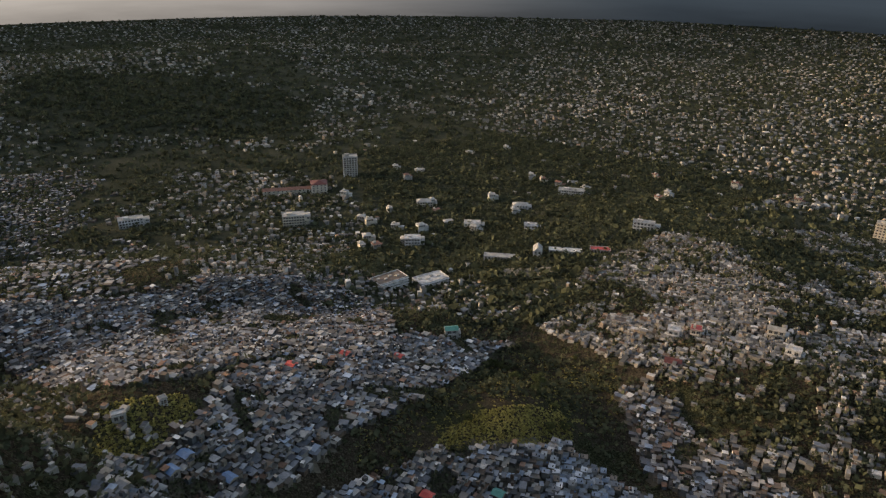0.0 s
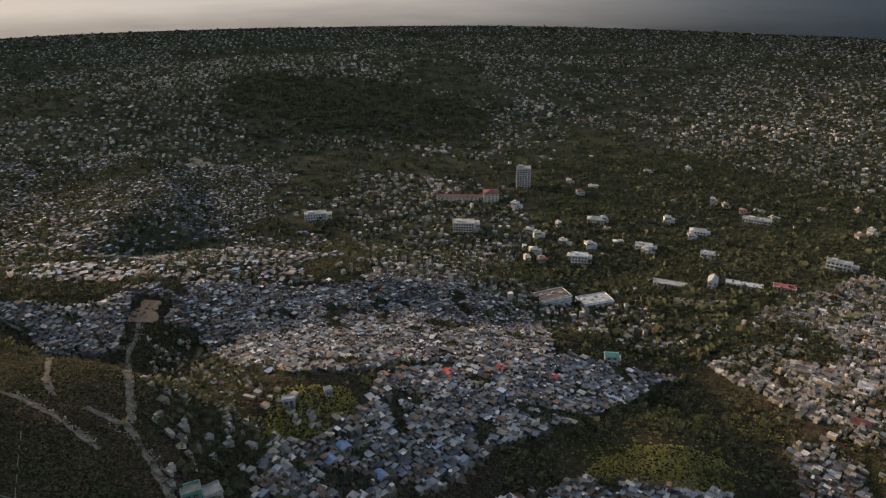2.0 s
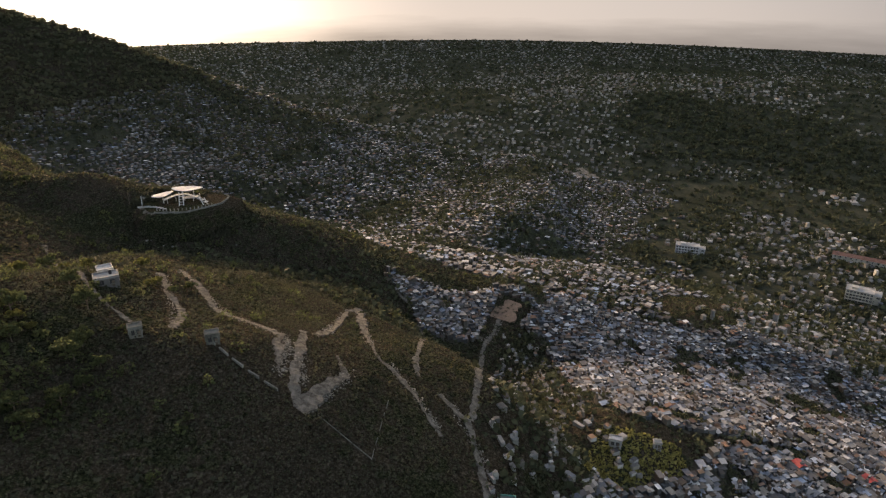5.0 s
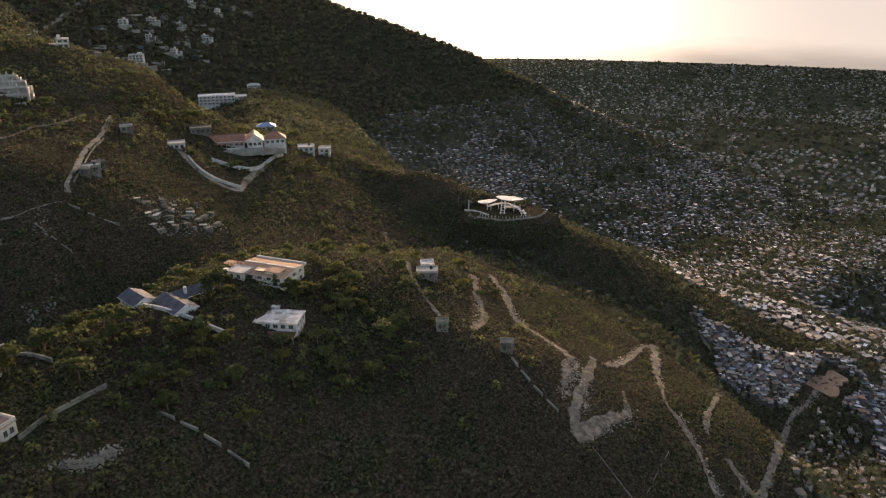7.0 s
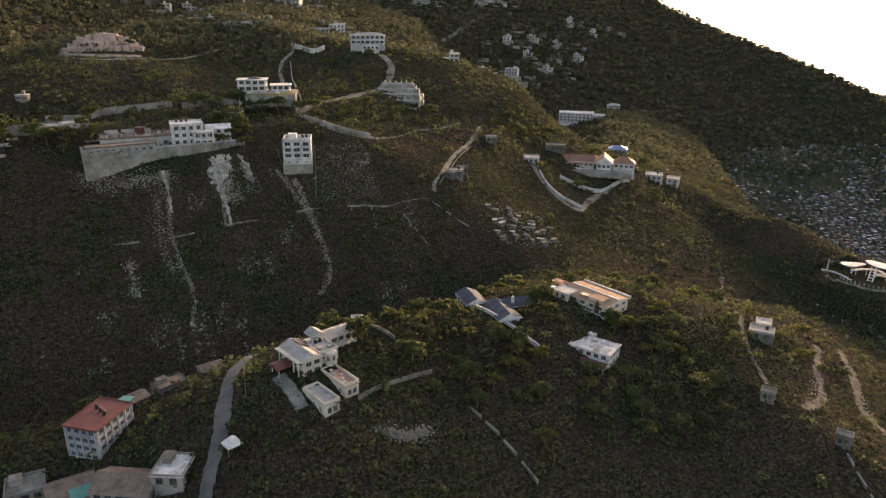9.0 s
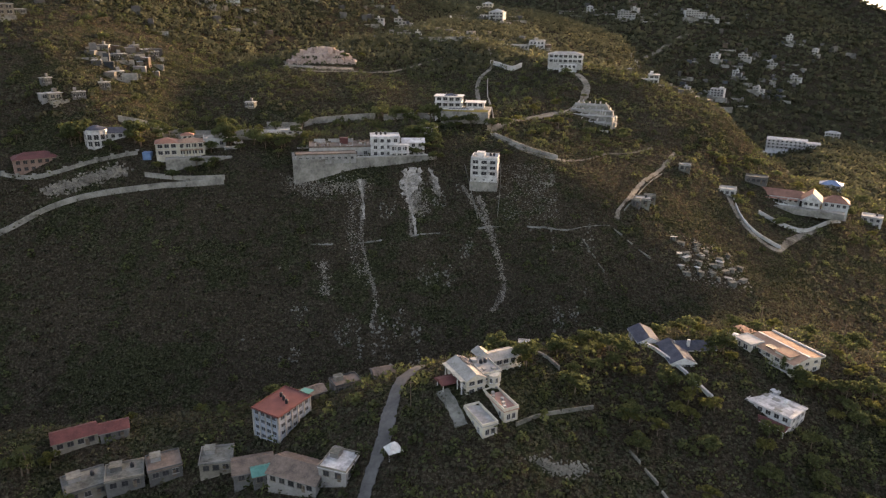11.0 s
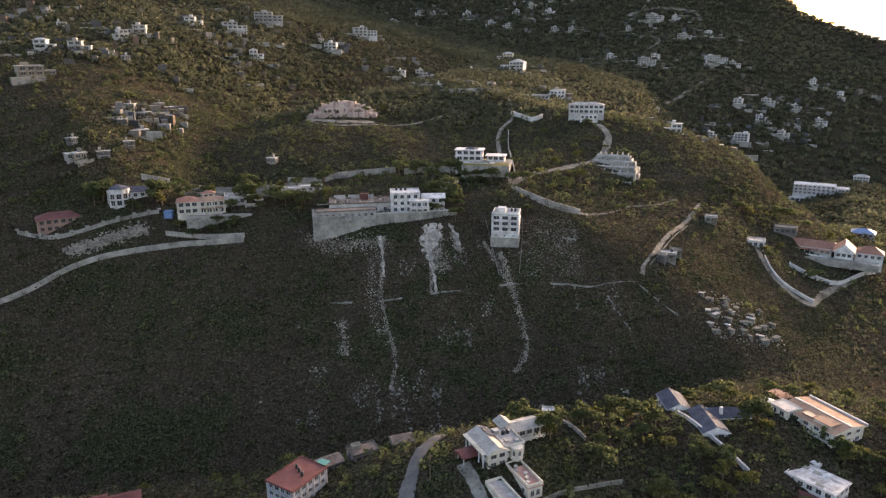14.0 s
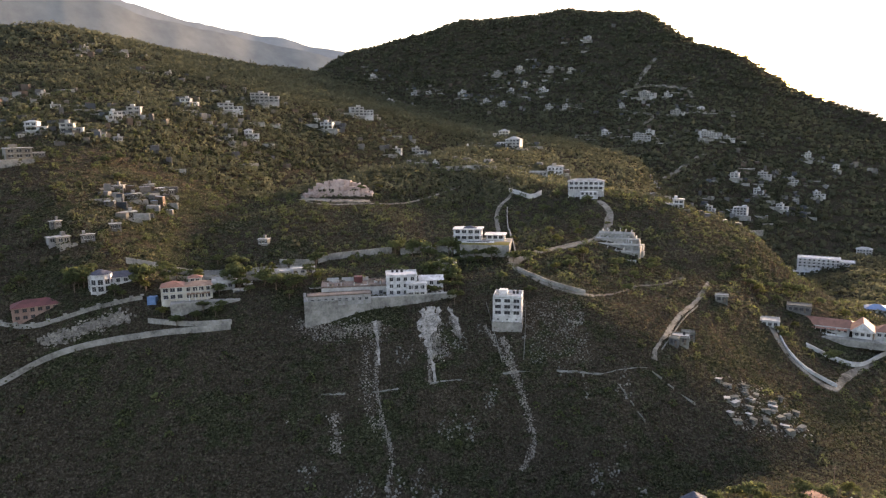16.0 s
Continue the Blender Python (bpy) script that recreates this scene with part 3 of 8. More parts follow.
s = s * np.where(rng.random(len(X)) < 0.06, 1.7, 1)
h = h * np.where(rng.random(len(X)) < 0.2, 1.5, 1) * 0.95
loose = inside(LOOSE_ROWS, X, Y)
s, q = np.where(loose, s * 0.7, s), np.where(loose, q * 0.7, q)
h = np.minimum(np.where(loose, 1.9, h), 3.0)
body = blocks("quarter_houses", X, Y, ground_z(X, Y) - 2, s, q, h + 1.6, t, rng.uniform(-0.08, 0.08, len(X)), [CITY_WALL, CITY_ROOF])
tagged(body, "pale concrete houses of the eastern quarter among trees", "houses", kind="stuff")
more = rng.random(len(X)) < 0.3
annex = blocks("quarter_roof_rooms", X[more] + rng.uniform(-.7, .7, more.sum()), Y[more] + rng.uniform(-.7, .7, more.sum()), (ground_z(X, Y) + h)[more] - 0.6, s[more] * 0.45, q[more] * 0.55,
               rng.uniform(1.2, 2.6, more.sum()), t[more], np.zeros(more.sum()), [CITY_WALL, CITY_ROOF])
tagged(annex, "small rooms and stair heads on the flat roofs", "roof rooms", kind="stuff")

def bowl_edge(x, y):
    """True within the uneven edge of the bowl."""
    shake = 110 * (value_noise(x, y, 70, 88) - 0.5) + 40 * (value_noise(x, y, 19, 89) - 0.5)
    return (y > -30 + shake) & (x > 375 + 0.3 * shake) & (x < 1110 + shake)


# small houses packed in the bowl below the mountain and behind the far ridge
X, Y = jittered(330, 1160, -110, 900, 6.2, 2.2)
z = ground_z(X, Y)
keep = bowl_edge(X, Y) & (z < 205 - 0.03 * np.abs(Y - 500)) & ~crowded(X, Y) & (value_noise(X, Y, 60, 63) + 0.45 * rng.random(len(X)) < 0.93) & ((Y > 150) | (X > 430))
X, Y = X[keep], Y[keep]
s, q, t, h = footprints(X, Y, 2.6, 5.6)
body = blocks("bowl_houses", X, Y, ground_z(X, Y) - 3, s, q, h + 3, t + value_noise(X, Y, 150, 23), rng.uniform(-0.06, 0.06, len(X)), [SHACK_WALL, SHACK_ROOF])
tagged(body, "small grey houses packed in the bowl below the mountain", "houses", kind="stuff")

# the city on the plain, thinning with distance
cityx, cityy = [], []
for lo, hi in ((330, 700), (700, 1100), (1100, 1700), (1700, 2300), (2300, 3380)):
    step = (5.8 if lo < 400 else 4.6 + (lo + hi) / 2 / 190)
    X, Y = jittered(-100, hi, -hi, hi, step, step * 0.3)
    r, az = np.hypot(X, Y), np.degrees(np.arctan2(X, Y))
    z = ground_z(X, Y)
    woods = value_noise(X, Y, 210, 9) + 0.5 * value_noise(X, Y, 70, 10) + 0.25 * value_noise(X, Y, 26, 12) + 0.25 * rng.random(len(X))
    sparse = inside(WOOD_MID, X, Y) | inside(WOOD_HILL, X, Y)
    ok = (r >= lo) & (r < hi) & (az > 22) & (az < 158) & ~crowded(X, Y) & ~inside(EAST_ROWS, X, Y) & ~inside(EAST_LOW, X, Y) & ~inside(KNOLL_WOOD, X, Y) & ~inside(LOOSE_ROWS, X, Y)
    ok &= (woods < np.where(lo >= 1100, 1.24, 1.06)) & (rng.random(len(X)) < 0.64) & (~sparse | (rng.random(len(X)) < 0.035))
    bowl = (np.hypot(X - 800, Y - 480) < 470) & (z < 230) & (X > 430)
    ok &= (((z < 116) | (z < 190) & (X > 385) & (Y < 300)) & (X > 200) | bowl & (rng.random(len(X)) < 0.85)) & (z > 0.3)
    ok &= ~((Y < 900) & bowl_edge(X, Y))
    cityx.append(X[ok])
    cityy.append(Y[ok])
X, Y = np.concatenate(cityx), np.concatenate(cityy)
r = np.hypot(X, Y)
n = len(X)
s = rng.uniform(2.8, 5.4, n) * (1 + r / 6500)
s *= np.where(rng.random(n) < 0.05, 1.8, 1) * np.clip(r / 900, 0.72, 1.0)
h = rng.choice([1.9, 2.3, 3.6, 4.4, 7.0], n, p=[0.40, 0.32, 0.17, 0.08, 0.03])
body = blocks("city_houses", X, Y, ground_z(X, Y) - 3, s, s * rng.uniform(0.55, 1.1, n), h + 3, rng.uniform(-0.3, 0.3, n) + np.where(rng.random(n) < 0.5, 1.57, 0) + value_noise(X, Y, 300, 22) * 2,
              np.where(rng.random(n) < 0.3, rng.uniform(-0.2, 0.2, n), 0), [CITY_WALL, CITY_ROOF])
tagged(body, "countless low concrete houses spread over the plain", "houses", kind="stuff")
CITY_X, CITY_Y = X, Y


# ---- vegetation ----
def shrubs(name, label, x, y, radius, high, per, size, mat, gen, kind="shrubs"):
    ob = leaf_mesh(name, leaf_quads(x, y, ground_z(x, y) - 0.2, radius, high, per, size, gen), mat)
    return tagged(ob, label, kind, kind="stuff")


gen = np.random.default_rng(11)
# bushes and grass between the houses of the near quarters
X, Y = jittered(60, 620, -460, 330, 4.4, 2.1)
ok = ~crowded(X, Y) & ~inside(BARE_KNOLL, X, Y) & ~inside(GRASS_CREST, X, Y) & (np.hypot((X - 217) / 22, (Y + 176) / 46) > 1) & (np.hypot((X - 388) / 18, (Y - 61) / 13) > 1) & (gen.random(len(X)) < np.where(inside(EAST_ROWS, X, Y) | inside(EAST_LOW, X, Y), 0.3, 0.9)) & (ground_z(X, Y) < 240) & (np.hypot(X, Y) > 150) & ((Y < 30) | (X > 300))
X, Y = X[ok], Y[ok]
n = len(X)
shrubs("quarter_bushes", "dusty green bushes between the houses", X, Y, gen.uniform(1.0, 2.4, n), gen.uniform(0.8, 2.2, n), 7, gen.uniform(0.85, 1.6, n), PLAIN_LEAF, gen)
# woods between the houses of the plain and on the knoll
X, Y = jittered(120, 1000, -900, 330, 5.6, 2.6)
wood = inside(WOOD_MID, X, Y) | inside(KNOLL_WOOD, X, Y)
ok = wood & (gen.random(len(X)) < 0.85) | (value_noise(X, Y, 45, 31) + 0.6 * value_noise(X, Y, 13, 32) > 0.80) & ~crowded(X, Y) & (gen.random(len(X)) < 0.75) | inside(LOOSE_ROWS, X, Y) & (gen.random(len(X)) < 0.9)
ok &= (ground_z(X, Y) < 235) & (np.hypot(X, Y) > 160) & (np.hypot((X - 385) / 22, (Y - 61) / 13) > 1) & ((np.abs(X - 350) > 12) | (np.abs(Y - 64) > 5)) & (np.hypot((X - 217) / 26, (Y + 176) / 50) > 1) & (np.hypot((X - 237) / 22, (Y + 26) / 28) > 1)
X, Y = X[ok], Y[ok]
n = len(X)
shrubs("plain_trees", "dark tree crowns between the houses of the plain", X, Y, gen.uniform(2.0, 4.4, n), gen.uniform(2.6, 6.5, n), 7, gen.uniform(1.4, 2.7, n), PLAIN_LEAF, gen, "trees")
n = len(GAP_X)
shrubs("alley_trees", "dark trees in the gaps between the hillside houses", GAP_X, GAP_Y, gen.uniform(1.2, 2.8, n), gen.uniform(1.8, 4.4, n), 14, gen.uniform(0.7, 1.4, n), PLAIN_LEAF, gen, "trees")
# trees between the houses of the eastern quarter
X, Y = jittered(50, 480, -820, -235, 4.6, 2.2)
gap = value_noise(X, Y, 45, 31) + 0.6 * value_noise(X, Y, 13, 32)
ok = (inside(EAST_ROWS, X, Y) | inside(EAST_LOW, X, Y)) & ((gap > 0.64) & (gen.random(len(X)) < 0.8) | (gen.random(len(X)) < 0.25))
X, Y = X[ok], Y[ok]
n = len(X)
shrubs("quarter_trees", "dark trees between the houses of the eastern quarter", X, Y, gen.uniform(1.6, 3.4, n), gen.uniform(2.0, 5.2, n), 12, gen.uniform(0.9, 1.8, n), PLAIN_LEAF, gen, "trees")
# trees in the bowl
X, Y = jittered(400, 1120, 150, 900, 9.5, 4.5)
ok = (ground_z(X, Y) < 215) & ((value_noise(X, Y, 60, 63) > 0.62) | (gen.random(len(X)) < 0.16))
X, Y = X[ok], Y[ok]
n = len(X)
shrubs("bowl_trees", "dark tree crowns between the houses of the bowl", X, Y, gen.uniform(2.2, 4.6, n), gen.uniform(2.6, 6.0, n), 11, gen.uniform(1.6, 2.8, n), PLAIN_LEAF, gen, "trees")
# trees farther off
a, r = np.radians(gen.uniform(22, 158, 40000)), 420 + 2960 * gen.random(40000) ** 1.05
X, Y = r * np.sin(a), r * np.cos(a)
ok = (ground_z(X, Y) < 120) & (ground_z(X, Y) > 3)
X, Y, r = X[ok], Y[ok], r[ok]
n = len(X)
shrubs("city_trees", "dark tree crowns scattered through the far city", X, Y, gen.uniform(2.5, 5.5, n) * (1 + r / 3500), gen.uniform(3.0, 7, n), 4, gen.uniform(2.9, 4.8, n) * (1 + r / 3500), PLAIN_LEAF, gen, "trees")
a = gen.uniform(0, 1, (3, 5200))
X, Y = 900 + 950 * a[0], -600 + 860 * a[1]
ok = inside(WOOD_HILL, X + gen.normal(0, 55, 5200), Y + gen.normal(0, 55, 5200))
X, Y = X[ok], Y[ok]
shrubs("hill_wood", "dark wood on the low hill in the city", X, Y, gen.uniform(5, 9, len(X)), gen.uniform(5, 10, len(X)), 12, gen.uniform(3.0, 5.2, len(X)), PLAIN_LEAF, gen, "trees")
# mountain forest, thick with few gaps
def seen_side(x, y):
    """True on the near side of the mountain's crest, and not far off to the west."""
    crest = np.array(MOUNTAIN)
    return (y < np.interp(x, crest[:, 0], crest[:, 1]) + 25) & (x > -0.70 * y - 40)


for near_part in (True, False):
    X, Y = jittered(-760, 1180, 480, 1620, 6.4 if near_part else 9.2, 3.2 if near_part else 4.6)
    z, r = ground_z(X, Y), np.hypot(X, Y)
    ok = (value_noise(X, Y, 120, 51) + 0.4 * value_noise(X, Y, 40, 52) + 0.4 * gen.random(len(X)) > 0.36) & ((z > 175) | (z > 60) & (X > 760))
    ok &= ((r < 860) if near_part else (r >= 860)) & (r > 520) & seen_side(X, Y)
    X, Y = X[ok], Y[ok]
    n = len(X)
    if near_part:
        shrubs("upland_forest", "dark forest and scrub on the upper hillside", X, Y, gen.uniform(2.2, 5.0, n), gen.uniform(1.4, 4.6, n), 11, gen.uniform(1.5, 2.8, n), FOREST, gen, "trees")
    else:
        shrubs("mountain_forest", "dark forest and scrub on the mountain face", X, Y, gen.uniform(4.0, 8.0, n), gen.uniform(1.8, 5.6, n), 9, gen.uniform(3.0, 5.4, n), FOREST, gen, "trees")
# crest trees
u = gen.random(900)
cl = np.array(MOUNTAIN[:-3], float)
k = np.minimum((u * (len(cl) - 1)).astype(int), len(cl) - 2)
f = (u * (len(cl) - 1) - k)[:, None]
p = cl[k] * (1 - f) + cl[k + 1] * f
X, Y = p[:, 0] + gen.normal(0, 12, 900), p[:, 1] + gen.normal(0, 12, 900)
shrubs("crest_trees", "small trees along the mountain crest", X, Y, gen.uniform(2, 5, 900), gen.uniform(3, 9, 900), 10, gen.uniform(1.5, 2.8, 900), FOREST, gen, "trees")
cl = np.array(WOODED, float)
k = np.minimum((u * (len(cl) - 1)).astype(int), len(cl) - 2)
f = (u * (len(cl) - 1) - k)[:, None]
p = cl[k] * (1 - f) + cl[k + 1] * f
X, Y = p[:, 0] + gen.normal(0, 25, 900), p[:, 1] + gen.normal(0, 25, 900)
shrubs("ridge_trees", "trees on the wooded ridge by the saddle", X, Y, gen.uniform(2, 5, 900), gen.uniform(4, 9, 900), 12, gen.uniform(1.4, 2.4, 900), FOREST, gen, "trees")
# sunlit crest of the green knoll
X, Y = jittered(195, 262, -222, -4, 1.5, 0.7)
ok = (inside(GRASS_CREST, X, Y) | inside(BARE_KNOLL, X, Y)) & (gen.random(len(X)) < 0.85)
X, Y = X[ok], Y[ok]
n = len(X)
shrubs("crest_grass", "bright yellow-green grass on the crests of the knolls", X, Y, gen.uniform(0.7, 1.2, n), gen.uniform(0.4, 1.0, n), 9, gen.uniform(0.6, 1.1, n), GRASS, gen, "grass")
# green knoll and bare knoll grass
X, Y = jittered(150, 320, -290, 10, 2.2, 1.0)
ok = (inside(KNOLL_WOOD, X, Y) & (gen.random(len(X)) < 0.4)) | inside(BARE_KNOLL, X, Y) & (gen.random(len(X)) < 0.6)
X, Y = X[ok], Y[ok]
n = len(X)
shrubs("knoll_grass", "sunlit yellow-green grass on the knolls", X, Y, gen.uniform(0.7, 1.4, n), gen.uniform(0.4, 0.9, n), 10, gen.uniform(0.4, 0.8, n), GRASS, gen, "grass")


# ---- kinds of things ----
def at_place(name, x, y, turn, z=None, label="", category="", group=""):
    """An Empty at a thing's base, standing on the ground."""
    ob = new(name)
    ob.matrix_world = pose(x, y, float(ground_z(x, y)) if z is None else z, 0, 0, turn)
    return tagged(ob, label, category, group)


def part(name, heap, mats, parent, label="", smooth=False):
    ob = heap.done(name, mats if isinstance(mats, list) else [mats], parent, smooth)
    return tagged(ob, label) if label else ob


def box_part(name, parent, mat, x, y, z, sx, sy, sz, turn=0.0, tilt=0.0, label=""):
    hp = Heap()
    hp.box(x, y, z, sx, sy, sz, turn, 0, tilt)
    return part(name, hp, mat, parent, label)


def prism(hp, x, y, z, sx, sy, rise, over=0.4, axis="x", mat=0, gable=1):
    """A gable roof: sheets in one material, gable ends in another."""
    a, b = (sx / 2 + over, sy / 2 + over) if axis == "x" else (sy / 2 + over, sx / 2 + over)
    v = np.array([(-a, -b, 0), (a, -b, 0), (a, b, 0), (-a, b, 0), (-a, 0, rise), (a, 0, rise),
                  (-a, -b, -0.25), (a, -b, -0.25), (a, b, -0.25), (-a, b, -0.25)])
    if axis != "x":
        v = np.c_[-v[:, 1], v[:, 0], v[:, 2]]
    v = v + (x, y, z)
    hp.add(v, [(0, 1, 5, 4), (2, 3, 4, 5)], mat)
    hp.add(v.copy(), [(1, 2, 5), (3, 0, 4), (6, 7, 1, 0), (7, 8, 2, 1), (8, 9, 3, 2), (9, 6, 0, 3), (9, 8, 7, 6)], gable)


def hip(hp, x, y, z, sx, sy, rise, over=0.5, mat=0, under=1):
    a, b = sx / 2 + over, sy / 2 + over
    r = max(a - b, 0.3)
    v = np.array([(-a, -b, 0), (a, -b, 0), (a, b, 0), (-a, b, 0), (-r, 0, rise), (r, 0, rise), (-a, -b, -.2), (a, -b, -.2), (a, b, -.2), (-a, b, -.2)]) + (x, y, z)
    hp.add(v, [(0, 1, 5, 4), (1, 2, 5), (2, 3, 4, 5), (3, 0, 4)], mat)
    hp.add(v.copy(), [(6, 7, 1, 0), (7, 8, 2, 1), (8, 9, 3, 2), (9, 6, 0, 3), (9, 8, 7, 6)], under)


def tube(hp, x, y, z, r0, r1, high, sides=10, mat=0, top=None):
    a = np.arange(sides) / sides * 2 * math.pi
    lower = np.c_[np.cos(a) * r0 + x, np.sin(a) * r0 + y, np.full(sides, z)]
    tx, ty = top if top else (x, y)
    upper = np.c_[np.cos(a) * r1 + tx, np.sin(a) * r1 + ty, np.full(sides, z + high)]
    hp.add(np.r_[lower, upper], [(k, (k + 1) % sides, sides + (k + 1) % sides, sides + k) for k in range(sides)] + [tuple(range(sides, 2 * sides))], mat)


WINDOW_MESHES = {}


def as_mesh(name, hp, mat):
    me = bpy.data.meshes.new(name)
    me.from_pydata([tuple(v) for v in np.concatenate(hp.v)], [], hp.f)
    me.materials.append(mat)
    return me


def window_mesh(w, h, rim):
    """A window seen from its front (-y): frame bars, a mullion and a sill, and a pane set back between them."""
    key = (w, h, rim.name)
    if key not in WINDOW_MESHES:
        hp, glass = Heap(), Heap()
        t = 0.09
        hp.box(-w / 2 + t / 2, 0, 0, t, 0.12, h)
        hp.box(w / 2 - t / 2, 0, 0, t, 0.12, h)
        hp.box(0, 0, h - t, w - 2 * t, 0.12, t)
        hp.box(0, -0.04, -0.08, w + 0.2, 0.24, 0.08 + t)
        hp.box(0, 0.01, t, 0.06, 0.08, h - 2 * t)
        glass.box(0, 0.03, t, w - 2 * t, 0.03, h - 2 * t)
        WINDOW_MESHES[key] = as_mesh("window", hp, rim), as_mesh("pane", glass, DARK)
    return WINDOW_MESHES[key]


def put_window(parent, meshes, m):
    ob = new("window", meshes[0])
    ob.parent = parent
    if meshes[1]:
        new("pane", meshes[1]).parent = ob
    ob.matrix_local = m


def window_row(parent, meshes, n, x0, x1, z, depth, turn=0.0, cx=0.0, cy=0.0):
    """n windows in a row on the side of a block whose face lies depth from (cx, cy) in the direction -y turned by turn degrees."""
    a = radians(turn)
    for k in range(n):
        u = x0 + (x1 - x0) * (k + 0.5) / n
        put_window(parent, meshes, pose(cx + u * math.cos(a) + (depth + 0.05) * math.sin(a), cy + u * math.sin(a) - (depth + 0.05) * math.cos(a), z, 0, 0, turn))


def flat_roof(parent, mat, x, y, z, sx, sy, parapet=0.7, edge=None):
    hp = Heap()
    hp.box(x, y, z, sx + 0.5, sy + 0.5, 0.22)
    if parapet:
        for dx, dy, wx, wy in ((0, -sy / 2, sx + 0.3, 0.2), (0, sy / 2, sx + 0.3, 0.2), (-sx / 2, 0, 0.2, sy - 0.2), (sx / 2, 0, 0.2, sy - 0.2)):
            hp.box(x + dx, y + dy, z + 0.22, wx, wy, parapet, mat=1)
    return part("roof", hp, [mat, edge or mat], parent)


def storey_block(parent, wall, x, y, z, sx, sy, storeys, rim=None, front=3, side=2, back=0, base=4.0, each=3.1, win=(1.3, 1.5), name="wall", far=False):
    """A block of some storeys with windows on front and sides; its footing goes below the ground."""
    hp = Heap()
    high = storeys * each
    hp.box(x, y, z - base, sx, sy, high + base)
    part(name, hp, wall, parent)
    for k in range(1, storeys):
        box_part("floor_band", parent, wall, x, y, z + k * each - 0.12, sx + 0.16, sy + 0.16, 0.2)
    win = round(min(1.4 * win[0], max(0.9, 0.72 * (sx - 1.0) / max(front, 1))), 1), round(min(1.2 * win[1], each - 1.2), 1)
    mesh = (far_window(*win), None) if far else window_mesh(*win, rim or wall)
    for k in range(storeys):
        zz = z + k * each + 0.9
        if front:
            window_row(parent, mesh, front, -sx / 2 + 0.5, sx / 2 - 0.5, zz, sy / 2, 0, x, y)
        if side:
            window_row(parent, mesh, side, -sy / 2 + 0.5, sy / 2 - 0.5, zz, sx / 2, 90, x, y)
            window_row(parent, mesh, side, -sy / 2 + 0.5, sy / 2 - 0.5, zz, sx / 2, -90, x, y)
        if back:
            window_row(parent, mesh, back, -sx / 2 + 0.5, sx / 2 - 0.5, zz, sy / 2, 180, x, y)
    return z + high


def water_tank(parent, x, y, z, r=0.6):
    hp = Heap()
    tube(hp, x, y, z, r, r, 1.2, 10)
    tube(hp, x, y, z + 1.2, r, r * 0.35, 0.3, 10)
    part("water_tank", hp, DARK, parent, "black plastic water tank")


def rail(parent, mat, x, y, z, sx, turn=0.0, posts=8, high=0.9):
    hp = Heap()
    c, s = math.cos(turn), math.sin(turn)
    hp.box(x, y, z + high - 0.08, sx, 0.08, 0.08, turn)
    for k in range(posts + 1):
        u = -sx / 2 + sx * k / posts
        hp.box(x + u * c, y + u * s, z, 0.07, 0.07, high, turn)
    part("railing", hp, mat, parent)


def columns(parent, mat, places, z, high, r=0.22):
    for x, y in places:
        hp = Heap()
        hp.box(x, y, z, r * 2.8, r * 2.8, 0.2)
        tube(hp, x, y, z + 0.2, r, r * 0.85, high - 0.4, 8)
        hp.box(x, y, z + high - 0.2, r * 2.8, r * 2.8, 0.2)
        part("column", hp, mat, parent)


def hill_house(x, y, turn, w, d, storeys, wall, roof="flat", roofmat=None, label="", name="house", front=None, group="", base=5.0, z=None, tank=False, side=None, far=False):
    """A plain house: block, roof, windows and a door."""
    ob = at_place(name, x, y, turn, z, label, "house", group)
    front = front or max(2, int(w / 3))
    top = storey_block(ob, wall, 0, 0, 0, w, d, storeys, None, front, max(1, int(d / 4)) if side is None else side, 0, base, far=far)
    if roof == "flat":
        flat_roof(ob, roofmat or CONCRETE, 0, 0, top, w, d, 0.5, wall)
        if tank:
            water_tank(ob, w * 0.2, d * 0.15, top + 0.22)
    else:
        hp = Heap()
        (hip if roof == "hip" else prism)(hp, 0, 0, top, w, d, min(w, d) * 0.25)
        part("roof", hp, [roofmat, wall], ob)
    hp = Heap()
    hp.box(0.25 * w, -d / 2 - 0.04, 0, 1.0, 0.1, 2.1)
    part("door", hp, BARK, ob)
    return ob


WAYS = []                   # where roads, walls and stones keep the bushes away: x, y, half a width


def smooth_line(pts, step):
    """Points every few metres along a rounded line through the corners."""
    p = np.array([pts[0]] + list(pts) + [pts[-1]], float)
    out = []
    for k in range(1, len(p) - 2):
        a, b, c, d = p[k - 1], p[k], p[k + 1], p[k + 2]
        n = max(2, int(np.hypot(*(c - b)) / step))
        for u in np.arange(n) / n:
            out.append(0.5 * (2 * b + (c - a) * u + (2 * a - 5 * b + 4 * c - d) * u * u + (3 * b - a - 3 * c + d) * u ** 3))
    return np.array(out + [p[-2]])


